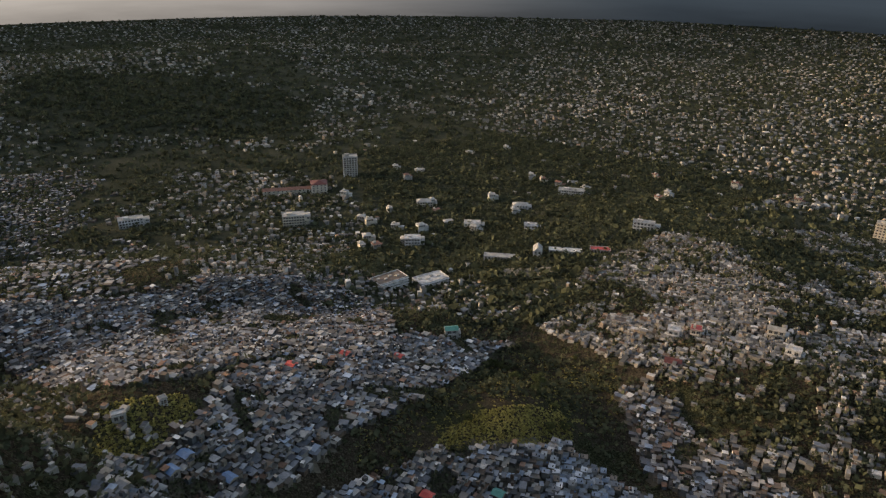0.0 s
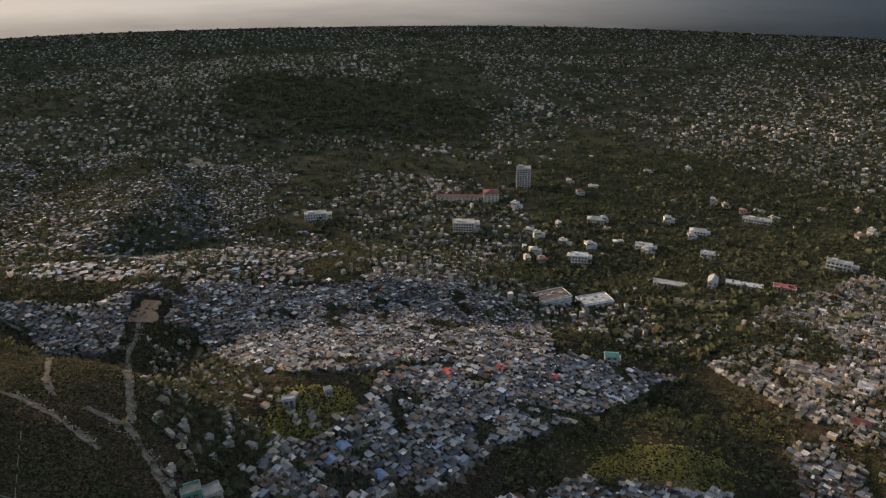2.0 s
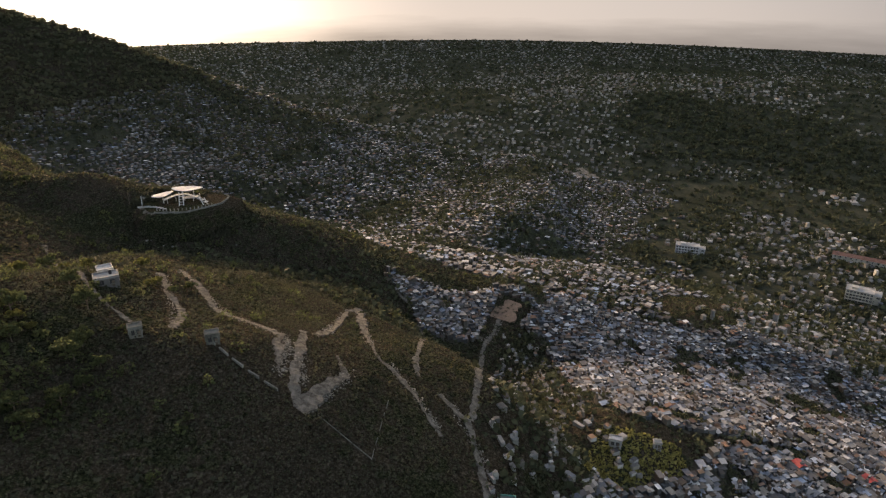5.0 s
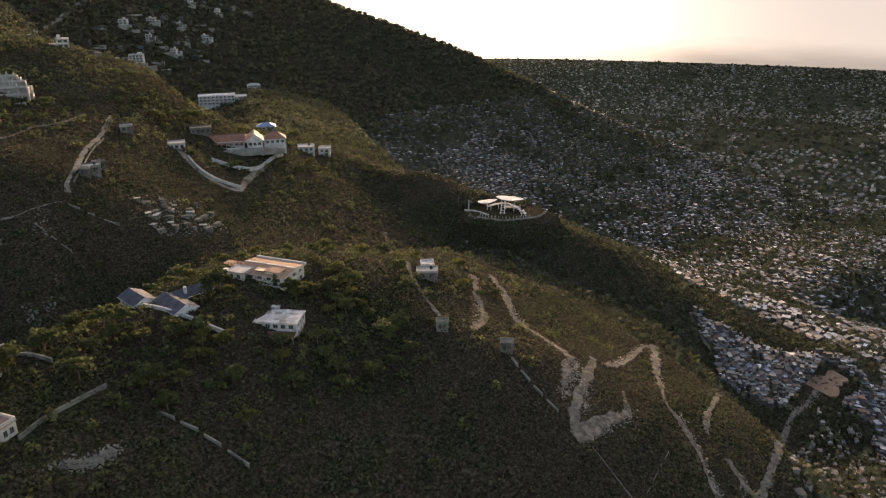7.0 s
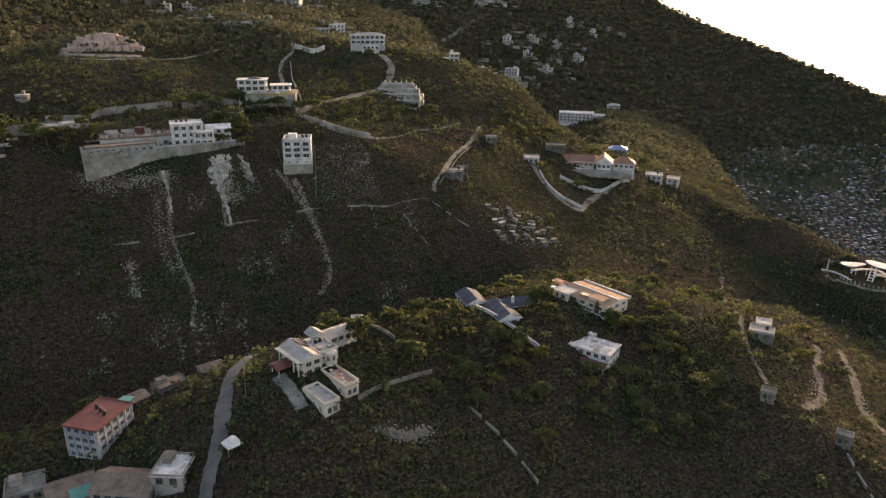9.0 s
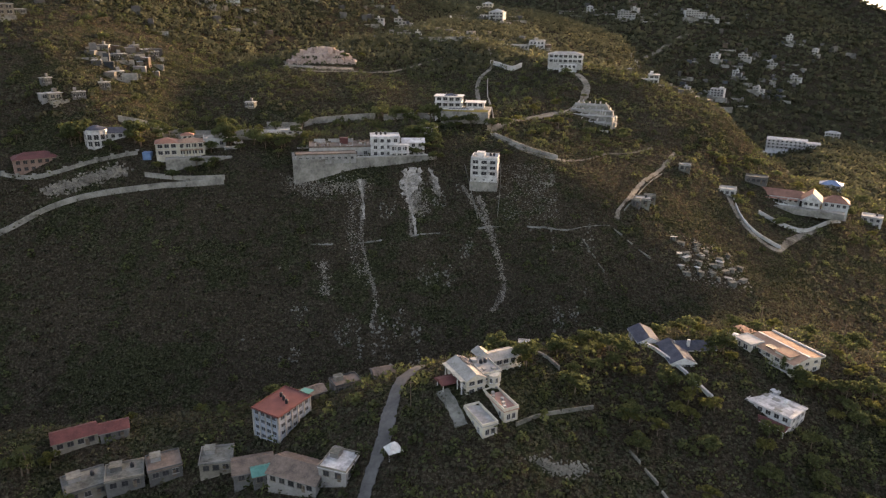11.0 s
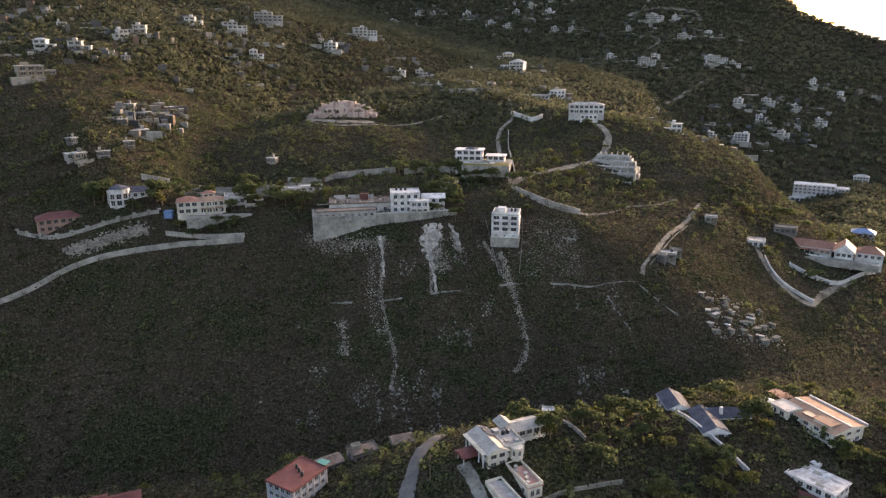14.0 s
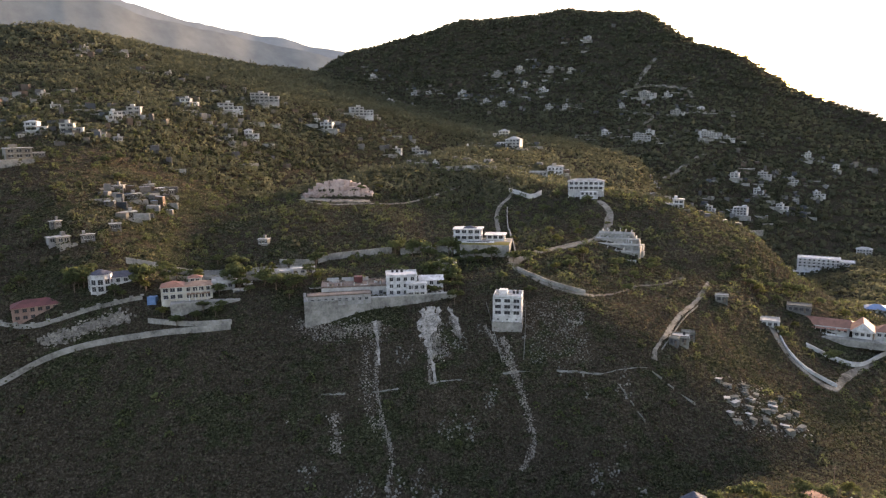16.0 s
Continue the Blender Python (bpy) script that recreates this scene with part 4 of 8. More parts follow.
def ribbon(name, label, pts, width, mat, lift=0.35, category="road", ragged=0.18, kind="structure"):
    """A road or path laid on the slope, with a thickness of its own."""
    line = smooth_line(pts, 1.3 if width < 5 else 2.5)
    WAYS.extend((px, py, max(width / 2 + 0.1, 0.6)) for px, py in line)
    way = np.gradient(line, axis=0)
    way /= np.linalg.norm(way, axis=1, keepdims=True) + 1e-9
    side = np.c_[-way[:, 1], way[:, 0]]
    n = len(line)
    gr = np.random.default_rng(n)
    slow = np.interp(np.arange(n), np.arange(0, n + 6, 6), gr.uniform(-1, 1, len(np.arange(0, n + 6, 6))))
    wl, wr = (width / 2 * np.maximum(0.15, 1 + ragged * (0.8 * gr.uniform(-1, 1, n) + k * slow)) for k in (0.9, 0.5))
    L, R = line + side * wl[:, None], line - side * wr[:, None]
    zl, zr, zc = ground_z(L[:, 0], L[:, 1]), ground_z(R[:, 0], R[:, 1]), ground_z(line[:, 0], line[:, 1])
    zl, zr = np.maximum(zl, zc - 0.4) + lift, np.maximum(zr, zc - 0.4) + lift
    v = np.r_[np.c_[L, zl], np.c_[R, zr], np.c_[L, zl - 2.0], np.c_[R, zr - 2.0]]
    f = []
    for k in range(n - 1):
        f += [(k + 1, k, n + k, n + k + 1), (k, k + 1, 2 * n + k + 1, 2 * n + k), (n + k + 1, n + k, 3 * n + k, 3 * n + k + 1)]
    return tagged(mesh_object(name, v, f, [mat]), label, category, kind=kind)


def stone_wall(name, label, pts, high, thick, mat=STONE, crenels=False, group="", foot=3.0, cap=True):
    """A wall that follows the ground: body, coping and, where it has them, posts."""
    line = smooth_line(pts, 3.0)
    zc = ground_z(line[:, 0], line[:, 1])
    WAYS.extend((px, py, thick / 2 + 1.1) for px, py in line)
    zc = np.convolve(np.r_[zc[:1], zc, zc[-1:]], [0.25, 0.5, 0.25], "valid")
    ob = new(name)
    ob.location = (*line[0], zc[0])
    tagged(ob, label, "wall", group)
    way = np.gradient(line, axis=0)
    way /= np.linalg.norm(way, axis=1, keepdims=True) + 1e-9
    side = np.c_[-way[:, 1], way[:, 0]]
    n = len(line)
    for part_name, hw, lo, hi, m in (("body", thick / 2, -foot, high, mat), ("coping", thick / 2 + 0.08, high, high + 0.15, mat)):
        if part_name == "coping" and not cap:
            continue
        L, R = line + side * hw, line - side * hw
        v = np.r_[np.c_[L, zc + lo], np.c_[R, zc + lo], np.c_[R, zc + hi], np.c_[L, zc + hi]] - np.array(ob.location)
        f = [(0, n, 2 * n, 3 * n), (n - 1, 4 * n - 1, 3 * n - 1, 2 * n - 1)]
        for k in range(n - 1):
            f += [(k, k + 1, n + k + 1, n + k), (n + k, n + k + 1, 2 * n + k + 1, 2 * n + k), (2 * n + k, 2 * n + k + 1, 3 * n + k + 1, 3 * n + k), (3 * n + k, 3 * n + k + 1, k + 1, k)]
        mesh_object(part_name, v, f, [m], ob)
    if crenels:
        for k in range(0, n, 2):
            c = Heap()
            a = math.atan2(way[k, 1], way[k, 0])
            c.box(line[k, 0] - ob.location[0], line[k, 1] - ob.location[1], zc[k] - ob.location[2] + high + 0.1, 1.6, thick + 0.1, 0.8, a)
            part("merlon", c, mat, ob)
    return ob


def rubble(name, label, x, y, lo, hi, mat=SCREE, category="rubble"):
    """Loose stones, too many to count, lying on the slope."""
    n = len(x)
    g = np.random.default_rng(n)
    s = g.uniform(lo, hi, n)
    WAYS.extend((px, py, 1.0) for px, py in zip(x, y))
    ob = blocks(name, x, y, ground_z(x, y) - 0.3 * s, s, s * g.uniform(0.6, 1.2, n), s * g.uniform(0.5, 1.0, n), g.uniform(0, 3, n), g.uniform(-0.4, 0.4, n), [mat, mat])
    return tagged(ob, label, category, kind="stuff")


# ---- roads, paths and walls on the hillsides ----
WORN = surface("worn_stony_track", (0.026, 0.024, 0.019), (0.135, 0.122, 0.104), 0.5, 1.6, 0.95, 0.6, 0.25, gloss=0.0)
ribbon("road_upper", "pale road winding up the hillside", [(-6, 592), (45, 584), (51, 517), (38, 481), (35, 440), (35, 367)], 2.8, TRACK)
ribbon("road_bend", "pale walled road round the green knoll", [(35, 362), (36, 350), (38, 341), (44, 330), (50, 323), (59, 319), (70, 320)], 2.4, TRACK, ragged=0.3)
ribbon("knoll_path", "thin pale path round the foot of the green knoll", [(70, 320), (84, 333), (97, 347), (112, 355), (129, 369)], 1.3, WORN, 0.25, ragged=0.6)
ribbon("road_terrace", "pale dirt road to the terraced ruin", [(35, 353), (54, 379), (75, 396), (93, 414), (107, 449), (104, 470)], 4.6, TRACK, ragged=0.25)
ribbon("road_quarry", "pale track to the quarry", [(-102, 507), (-84, 474), (-40, 487), (-9, 517), (13, 543)], 2.0, TRACK)
ribbon("road_valley", "pale road along the valley side", [(88, 284), (91, 291), (98, 301), (108, 318), (124, 341), (138, 363), (144, 374)], 2.0, TRACK, 0.25, ragged=0.4)
for pts in ([(-51, 277), (-46, 276.6), (-41, 276.4)], [(-30, 276), (-25, 276), (-19, 276)], [(-6, 276), (0, 276), (7, 276.4)], [(24, 277.6), (29, 278), (36, 277.6)], [(46, 277), (54, 276.4), (63, 276), (74, 278), (84, 280)]):
    ribbon("contour_path", "broken stretch of rough path along the slope", pts, 0.45, MOSSY, 0.02, ragged=1.2)
ribbon("village_road", "grey asphalt road between houses", [(-18, 118), (-15, 130), (-11, 143), (-8, 162), (-1, 176)], 4.0, ASPHALT, 0.4)
ribbon("hairpin_track", "pale track down to a hairpin on the dark spur", [(190, 92), (179, 87), (165, 81), (154, 76), (148, 70)], 3.0, WORN, 0.25, ragged=0.5)
ribbon("hairpin_landing", "pale rocky landing beyond the hairpin", [(146, 70), (150, 69), (157, 69), (164, 68.5), (171, 67)], 4.4, WORN, 0.3, ragged=0.55)
ribbon("landing_path", "thin pale path up from the landing", [(171, 67), (176, 71), (181, 75)], 1.3, WORN, 0.3, ragged=0.7)
ribbon("rough_track", "pale broken track beside the hairpin", [(180, 95), (172, 92), (165, 87), (159, 84)], 2.4, WORN, 0.25, ragged=0.9)
ribbon("spur_path", "pale footpath climbing the dark spur", [(190, 88), (204, 89), (234, 98), (263, 106)], 2.2, WORN, 0.5, ragged=0.6)
ribbon("spur_path", "pale footpath down the dark spur from the bend", [(266, 107), (246, 97), (229, 88), (215, 80)], 3.4, WORN, 0.55, ragged=0.6)
ribbon("spur_path", "narrow pale footpath winding down the dark spur", [(216, 80.5), (194, 66), (189, 58), (180, 47), (173, 40), (167, 33)], 1.6, WORN, 0.3, ragged=0.7)
ribbon("side_path", "pale footpath at the edge of the houses", [(348, 123), (341, 111), (330, 100), (262, 73), (219, 59), (203, 55), (193, 50)], 1.7, WORN, ragged=0.7)
ribbon("lane_path", "pale footpath in the hollow", [(188, 41), (183, 33), (180, 28), (168, 22), (156, 16), (146, 11)], 2.0, WORN, 0.3, ragged=0.5)
ribbon("slope_lane", "earth lane down from the bare patch", [(380, 65), (359, 64), (343, 65), (325, 62), (260, 48), (217, 35), (199, 31), (183, 28)], 2.3, WORN, 0.3, ragged=0.45)
ribbon("fork_path", "pale forked path", [(205, 164), (184, 142), (173, 129), (159, 122)], 2.4, WORN, 0.3, ragged=0.6)
ribbon("hollow_path", "pale path in the hollow", [(223, 170), (199, 139), (189, 128), (185, 113), (178, 94)], 2.6, WORN, 0.3, ragged=0.6)
ribbon("ridge_path", "pale path along the ridge", [(243, 266), (212, 224), (185, 185), (166, 159), (155, 134)], 1.8, WORN, ragged=0.7)
ribbon("drive", "pale drive round the red-roofed houses", [(168, 352), (165, 324), (176, 306), (192, 322), (215, 340)], 3.2, TRACK, 0.4)
ribbon("mountain_road", "pale road climbing the mountain foot", [(278, 900), (296, 918), (314, 934), (338, 958), (364, 981)], 5.0, TRACK, 0.6)
ribbon("earth_cut", "bare pale earth terrace cut into the mountain", [(294, 1197), (320, 1209), (357, 1204), (402, 1184), (403, 1159)], 7.0, TRACK, 0.8, "earth", ragged=0.5)
ribbon("earth_cut", "bare pale track below the summit", [(378, 1283), (349, 1249), (326, 1213)], 6.0, TRACK, 0.8, "earth", ragged=0.6)
ribbon("earth_cut", "bare pale earth terrace between mountain houses", [(285, 1101), (308, 1126), (324, 1103), (300, 1078)], 5.0, TRACK, 0.8, "earth", ragged=0.5)
ribbon("villa_drive", "pale drive curving between walled gardens", [(-197, 581), (-179, 580), (-167, 584), (-165, 597)], 3.0, TRACK, 0.4)
stone_wall("retaining_wall", "long low stone retaining wall along the slope", [(-200, 273), (-185, 280), (-166, 290), (-132, 297), (-94, 301)], 2.2, 0.6)
stone_wall("battlement_wall", "stone wall with square merlons beside a dirt yard", [(-200, 302), (-181, 301), (-158, 307), (-137, 313)], 1.6, 0.4, crenels=True)
stone_wall("back_wall", "grey stone wall behind the houses", [(-158, 346), (-116, 366), (-73, 373)], 3.0, 0.4)
stone_wall("upper_wall", "grey stone wall above the compound", [(-68, 378), (-64, 381), (-44, 388), (-29, 394)], 3.4, 0.5)
stone_wall("upper_wall", "grey stone wall between the compound and the villa", [(-24, 393), (-12, 396), (-4, 397), (7, 389)], 3.4, 0.5)
stone_wall("upper_wall", "low broken grey wall beside the compound", [(-89, 378), (-70, 378)], 2.4, 0.5)
stone_wall("valley_wall", "low wall along the valley road", [(93, 290), (100, 300), (110, 317), (126, 340)], 0.7, 0.35, MOSSY, cap=False)
stone_wall("knoll_wall", "pale wall along the knoll road", [(37, 345), (42, 335), (52, 324), (66, 320)], 1.8, 0.4)
stone_wall("road_wall", "grey wall beside the hill road", [(38, 365), (41, 440), (44, 478)], 2.2, 0.4)
stone_wall("orchard_wall", "long pale wall on the upper hillside", [(3, 585), (22, 581), (45, 582)], 3.4, 0.5)
stone_wall("bend_wall", "pale retaining wall at the bend of the hill road", [(49, 517), (57, 500), (63, 492), (70, 498)], 3.0, 0.5, WEATHERED)
stone_wall("ridge_wall", "grey wall climbing the upper hillside", [(21, 650), (27, 634), (32, 617)], 2.4, 0.5)
stone_wall("crest_wall", "pale wall beside the mountain villas", [(-27, 744), (-12, 757)], 3.2, 0.5, WEATHERED)
stone_wall("villa_wall", "broken stone wall below the big villa", [(25, 142), (34, 147), (49, 153)], 1.2, 0.4, MOSSY, cap=False)
for pts in ([(56, 140), (58.4, 135.6)], [(59.2, 134), (61.6, 129.6)], [(62.2, 127.8), (64, 123)], [(64.8, 121), (67, 115)]):
    stone_wall("field_wall", "broken stretch of stone field wall on the slope", pts, 0.9, 0.45, MOSSY, cap=False, group="broken field wall")
stone_wall("complex_wall", "white retaining wall of the red-roofed houses", [(183, 343), (193, 336), (205, 334), (222, 345), (238, 356)], 2.2, 0.4, WEATHERED)
stone_wall("drive_wall", "pale wall along the outside of the drive", [(168, 340), (166, 328), (169, 317), (180, 308)], 1.6, 0.4, WEATHERED)
ribbon("lawn_path", "narrow pale path below the lawn", [(180, 308), (192, 320), (204, 332)], 1.4, TRACK, ragged=0.3)
for pts in ([(158, 108), (156.4, 104)], [(155.7, 102), (154, 98)], [(153.7, 96.4), (152.6, 92)], [(152.2, 90), (151.4, 86)], [(151.1, 84), (150, 79)]):
    stone_wall("lane_wall", "broken stretch of grey wall beside the lane", pts, 0.8, 0.45, MOSSY, cap=False, group="broken lane wall")
stone_wall("boundary_wall", "thin pale boundary wall on the dark slope", [(148, 65), (143, 46)], 0.25, 0.16, MOSSY, cap=False)
for pts in ([(143.6, 46.2), (147, 47)], [(149, 47.4), (152, 48)], [(155, 48.7), (160, 49.8)], [(162, 50.2), (163.4, 50.6)], [(166, 51), (170, 52)]):
    stone_wall("boundary_wall", "short stretch of broken boundary wall on the dark slope", pts, 0.25, 0.18, MOSSY, cap=False, group="broken boundary wall")
for pts in ([(70, 272), (72.4, 267.6)], [(73.6, 265.5), (74.6, 263.8)], [(75.6, 262), (77.6, 258.6)]):
    stone_wall("slope_wall", "short stretch of broken wall running down the slope", pts, 0.6, 0.3, MOSSY, cap=False, group="broken slope wall")
for pts in ([(85, 279), (89, 275.8)], [(91, 274.2), (93, 272.6)], [(95.4, 270.7), (100, 267)]):
    stone_wall("slope_wall", "short stretch of broken wall beside the valley road", pts, 0.6, 0.3, MOSSY, cap=False, group="broken slope wall")

gs = np.random.default_rng(23)


def trail(pts, spread, n):
    line = smooth_line(pts, 0.7)
    k = gs.integers(0, len(line), n)
    return line[k, 0] + gs.normal(0, spread, n), line[k, 1] + gs.normal(0, spread * 0.5, n)


for pts, spread, n in (([(-29, 304), (-28, 277), (-21, 254), (-22, 242)], 0.5, 620), ([(-30, 303), (-33, 280), (-26, 262)], 1.8, 420), ([(-6, 292), (-6, 276)], 0.5, 220),
                       ([(25, 293), (29, 278), (33, 263), (34, 254), (28, 247)], 0.8, 760), ([(18, 300), (25, 284), (29, 276)], 0.5, 300), ([(-45, 269), (-42, 256)], 1.2, 240),
                       ([(4, 306), (6, 296)], 0.9, 300), ([(-64, 307), (-53, 299), (-43, 301), (-32, 301)], 2.4, 420), ([(-60, 305), (-30, 300)], 4.0, 520)):
    rubble("scree", "pale stones spilled down the steep slope", *trail(pts, spread, n), 0.15, 0.55)
X, Y = gs.uniform(-75, 75, 9000), gs.uniform(222, 306, 9000)
veins = value_noise(X, Y, 9, 91) + 0.7 * value_noise(X * 2.2, Y * 0.6, 5, 92) + 0.35 * value_noise(X, Y, 30, 93)
ok = (veins > 1.36) & ((X < 62) | (Y < 290))
rubble("slope_outcrops", "grey stones and ledges showing through the slope scrub", X[ok], Y[ok], 0.2, 0.8, MOSSY)
bx, by = trail([(-172, 296), (-155, 301), (-143, 305)], 2.4, 900)
rubble("yard_spoil", "pale spoil and stones tipped below the yard", bx, by, 0.3, 1.1)
SPOIL = surface("fresh_spoil", (0.06, 0.056, 0.049), (0.30, 0.275, 0.24), 0.5, 1.4, 0.95, 0.7, 0.3, gloss=0.0)
for pts, w in (([(-9, 311), (-9, 303), (-9, 296)], 2.6), ([(-6, 312), (-6, 304), (-7, 295), (-5, 287)], 3.0), ([(-2, 312), (-3, 305), (-5, 298)], 2.2), ([(2, 312), (5, 305), (6, 298)], 1.8), ([(-31, 304), (-29, 296), (-28, 286)], 1.2), ([(-7, 290), (-5, 284), (-4, 276)], 1.1)):
    ribbon("spoil_slide", "ragged pale spoil slide below the compound wall", pts, w, SPOIL, 0.2, "earth", ragged=1.2)
ribbon("spoil_slide", "narrow pale earth slide beside the compound wall", [(4, 307), (5, 301), (7, 294)], 1.5, WORN, 0.15, "earth", ragged=1.1)
bx, by = trail([(-6, 306), (-5, 297), (-3, 286)], 2.4, 900)
rubble("scree_fan", "pale fan of spoil below the compound wall", bx, by, 0.2, 0.6)
bx, by = gs.uniform(114, 146, 260), gs.uniform(258, 288, 260)
rubble("boulder_field", "pale stones scattered between huts on the slope", bx, by, 0.2, 0.7)
for k in range(38):
    x, y = gs.uniform(113, 147), gs.uniform(259, 287)
    w, d, h = gs.uniform(1.2, 3.6), gs.uniform(1.0, 2.4), gs.uniform(0.4, 1.6)
    hp = Heap()
    hp.box(0, 0, -2, w, d, 2 + h)
    hp.box(0, 0, h, w + 0.3, d + 0.3, 0.12, 0, 1, gs.uniform(-0.12, 0.12))
    hp.box(-w * 0.2, -d / 2 - 0.02, 0, 0.7, 0.06, h * 0.8, 0, 2)
    hut = hp.done("hut", [MOSSY, MOSSY if k % 5 else CONCRETE, DARK])
    hut.matrix_world = pose(x, y, float(ground_z(x, y)), 0, 0, gs.uniform(-70, 40))
    WAYS.append((x, y, 1.2))
    tagged(hut, "tiny grey block hut with a slab roof on the slope", "hut", "huts on the slope")
bx, by = gs.uniform(36, 62, 700), gs.uniform(280, 312, 700)
rubble("stony_slope", "many small grey stones on the green slope", bx, by, 0.15, 0.5, MOSSY)
bx, by = trail([(31, 133), (36, 131), (41, 133)], 1.6, 520)
rubble("rubble_bank", "grey stony clearing on the dark slope", bx, by, 0.15, 0.55, MOSSY)

for pts, spread, n in (([(176, 86), (166, 80), (158, 75)], 1.5, 260), ([(178, 92), (166, 86), (158, 82)], 1.6, 300), ([(150, 68), (160, 67), (171, 67)], 2.2, 420), ([(200, 89), (234, 99), (262, 107)], 1.6, 340),
                       ([(262, 104), (230, 88), (205, 73)], 1.2, 260), ([(192, 60), (181, 47), (170, 35)], 1.0, 240), ([(186, 36), (170, 22), (152, 13)], 1.3, 260), ([(348, 66), (360, 64), (372, 64)], 3.0, 200),
                       ([(205, 164), (184, 142), (160, 122)], 1.3, 260), ([(199, 139), (188, 122), (179, 96)], 1.2, 260)):
    rubble("track_stones", "pale stones and spoil along the track edges", *trail(pts, spread, n), 0.15, 0.5)

# ---- quarry ----
quarry = at_place("quarry_face", -73, 500, 8, None, "pink cut rock face of a small quarry", "quarry")
gq = np.random.default_rng(3)
for row, (dy, cut) in enumerate(((7.5, 1.0), (3.0, 0.62), (-1.0, 0.30))):
    for k in range(16):
        u = (k - 7.5) / 8
        top = 10.0 * cut * (1 - abs(u) ** 2.4) + gq.uniform(-0.7, 0.7)
        if top > 0.4:
            hp = Heap()
            hp.box(u * 24 + gq.uniform(-0.6, 0.6), dy + gq.uniform(-1.2, 1.2) + 4 * u * u, -6, 3.6, 5.5, 6 + top, gq.uniform(-0.5, 0.5), tilt=gq.uniform(-0.35, 0.35))
            part("rock", hp, PINK, quarry)
ribbon("quarry_floor", "pale bare floor of the quarry", [(-98, 492), (-73, 484), (-50, 489)], 8, TRACK, 0.5, ragged=0.3)

# ---- the white four-storey house on its plinth ----
wbh = at_place("white_tower_house", 28.4, 301.5, -11, 314.9, "white four-storey house on a tall stone plinth", "house")
box_part("plinth", wbh, STONE, 0, 0, -13, 13.0, 11.5, 13)
hp = Heap()
hp.box(0, 0, 0, 12, 10.5, 10.6)
part("wall", hp, PLASTER, wbh)
for k in (1, 2, 3):
    box_part("floor_band", wbh, PLASTER, 0, 0, 2.65 * k - 0.12, 12.3, 10.8, 0.24)
for x in (-6.0, -2.0, 2.0, 6.0):
    box_part("pilaster", wbh, PLASTER, x, -5.4, 0, 0.45, 0.5, 10.6)
wide, small = window_mesh(2.7, 1.7, PLASTER), window_mesh(1.0, 0.9, PLASTER)
for k in range(4):
    window_row(wbh, small if k == 0 else wide, 3, -6, 6, 2.65 * k + 0.55, 5.25)
    window_row(wbh, small, 3, -4.6, 4.6, 2.65 * k + 0.9, 6, -90)
    window_row(wbh, small, 3, -4.6, 4.6, 2.65 * k + 0.9, 6, 90)
    if k in (1, 2):
        box_part("balcony", wbh, PLASTER, -4 if k == 1 else 4, -6.0, 2.65 * k - 0.05, 3.6, 1.4, 0.2)
        rail(wbh, PLASTER, -4 if k == 1 else 4, -6.6, 2.65 * k + 0.15, 3.6, posts=6)
flat_roof(wbh, CONCRETE, 0, 0, 10.6, 12, 10.5, 0.9, PLASTER)
box_part("stair_room", wbh, PLASTER, -2.2, 1.0, 10.8, 3.6, 3.4, 2.2)
rail(wbh, PLASTER, 0, -5.6, 0, 12.6, posts=14)
for x in (2.2, 3.8):
    water_tank(wbh, x, 2.4, 10.8)
stone_wall("side_wall", "pale wall running down beside the white house", [(19.5, 314), (21.5, 298), (24, 282)], 0.4, 0.25, MOSSY, cap=False)
stone_wall("side_wall", "pale wall on the far side of the white house", [(37, 313), (35.5, 298), (33, 282)], 0.4, 0.25, MOSSY, cap=False)

# ---- the compound on its great retaining wall ----
comp = at_place("compound_wall", -28, 311.5, 12, 313.5, "great grey stone retaining wall of the compound", "wall")
box_part("body", comp, STONE, 0, 0, -10, 69, 1.4, 19.4)
box_part("coping", comp, CONCRETE, 0, 0, 9.4, 69.4, 1.8, 0.35)
box_part("return_wall", comp, STONE, -34, 11, -8, 1.2, 20, 17.5)
box_part("return_wall", comp, STONE, 34, 11, -8, 1.2, 20, 17.5)
box_part("terrace", comp, CONCRETE, 0, 13, 6.5, 67, 25, 1.6, label="bare concrete terrace behind the wall")
Z_T = 313.5 + 8.1
gal = at_place("gallery_building", -47.0, 309.8, 11, Z_T, "long low grey building with small windows on the wall", "building")
storey_block(gal, CONCRETE, 0, 0, 0, 28, 6, 1, None, 9, 1, 0, 1.0, 3.4, (1.1, 1.1))
flat_roof(gal, RUST, 0, 0, 3.4, 28, 6, 0.3)
mid = at_place("unfinished_hall", -42, 325, 7.5, Z_T, "unfinished hall with a reddish flat roof", "building")
storey_block(mid, CONCRETE, 0, 0, 0, 30, 14, 1, None, 6, 2, 0, 1.0, 4.6)
flat_roof(mid, RUST, 0, 0, 4.6, 30, 14, 0.5, RUST)
box_part("stair_head", mid, MAROON, 2, 2, 4.8, 4, 3, 3)
for k in range(5):
    box_part("pillar", mid, CONCRETE, -12 + 6 * k, -6.2, 4.8, 0.5, 0.5, 1.8)
whm = at_place("white_mansion", -16.5, 322, 6, Z_T, "white mansion with arched balconies above the compound wall", "house")
t1 = storey_block(whm, PLASTER, -3, 2, 0, 14, 11, 3, PLASTER, 4, 3, 0, 1.0)
flat_roof(whm, PLASTER, -3, 2, t1, 14, 11, 0.6)
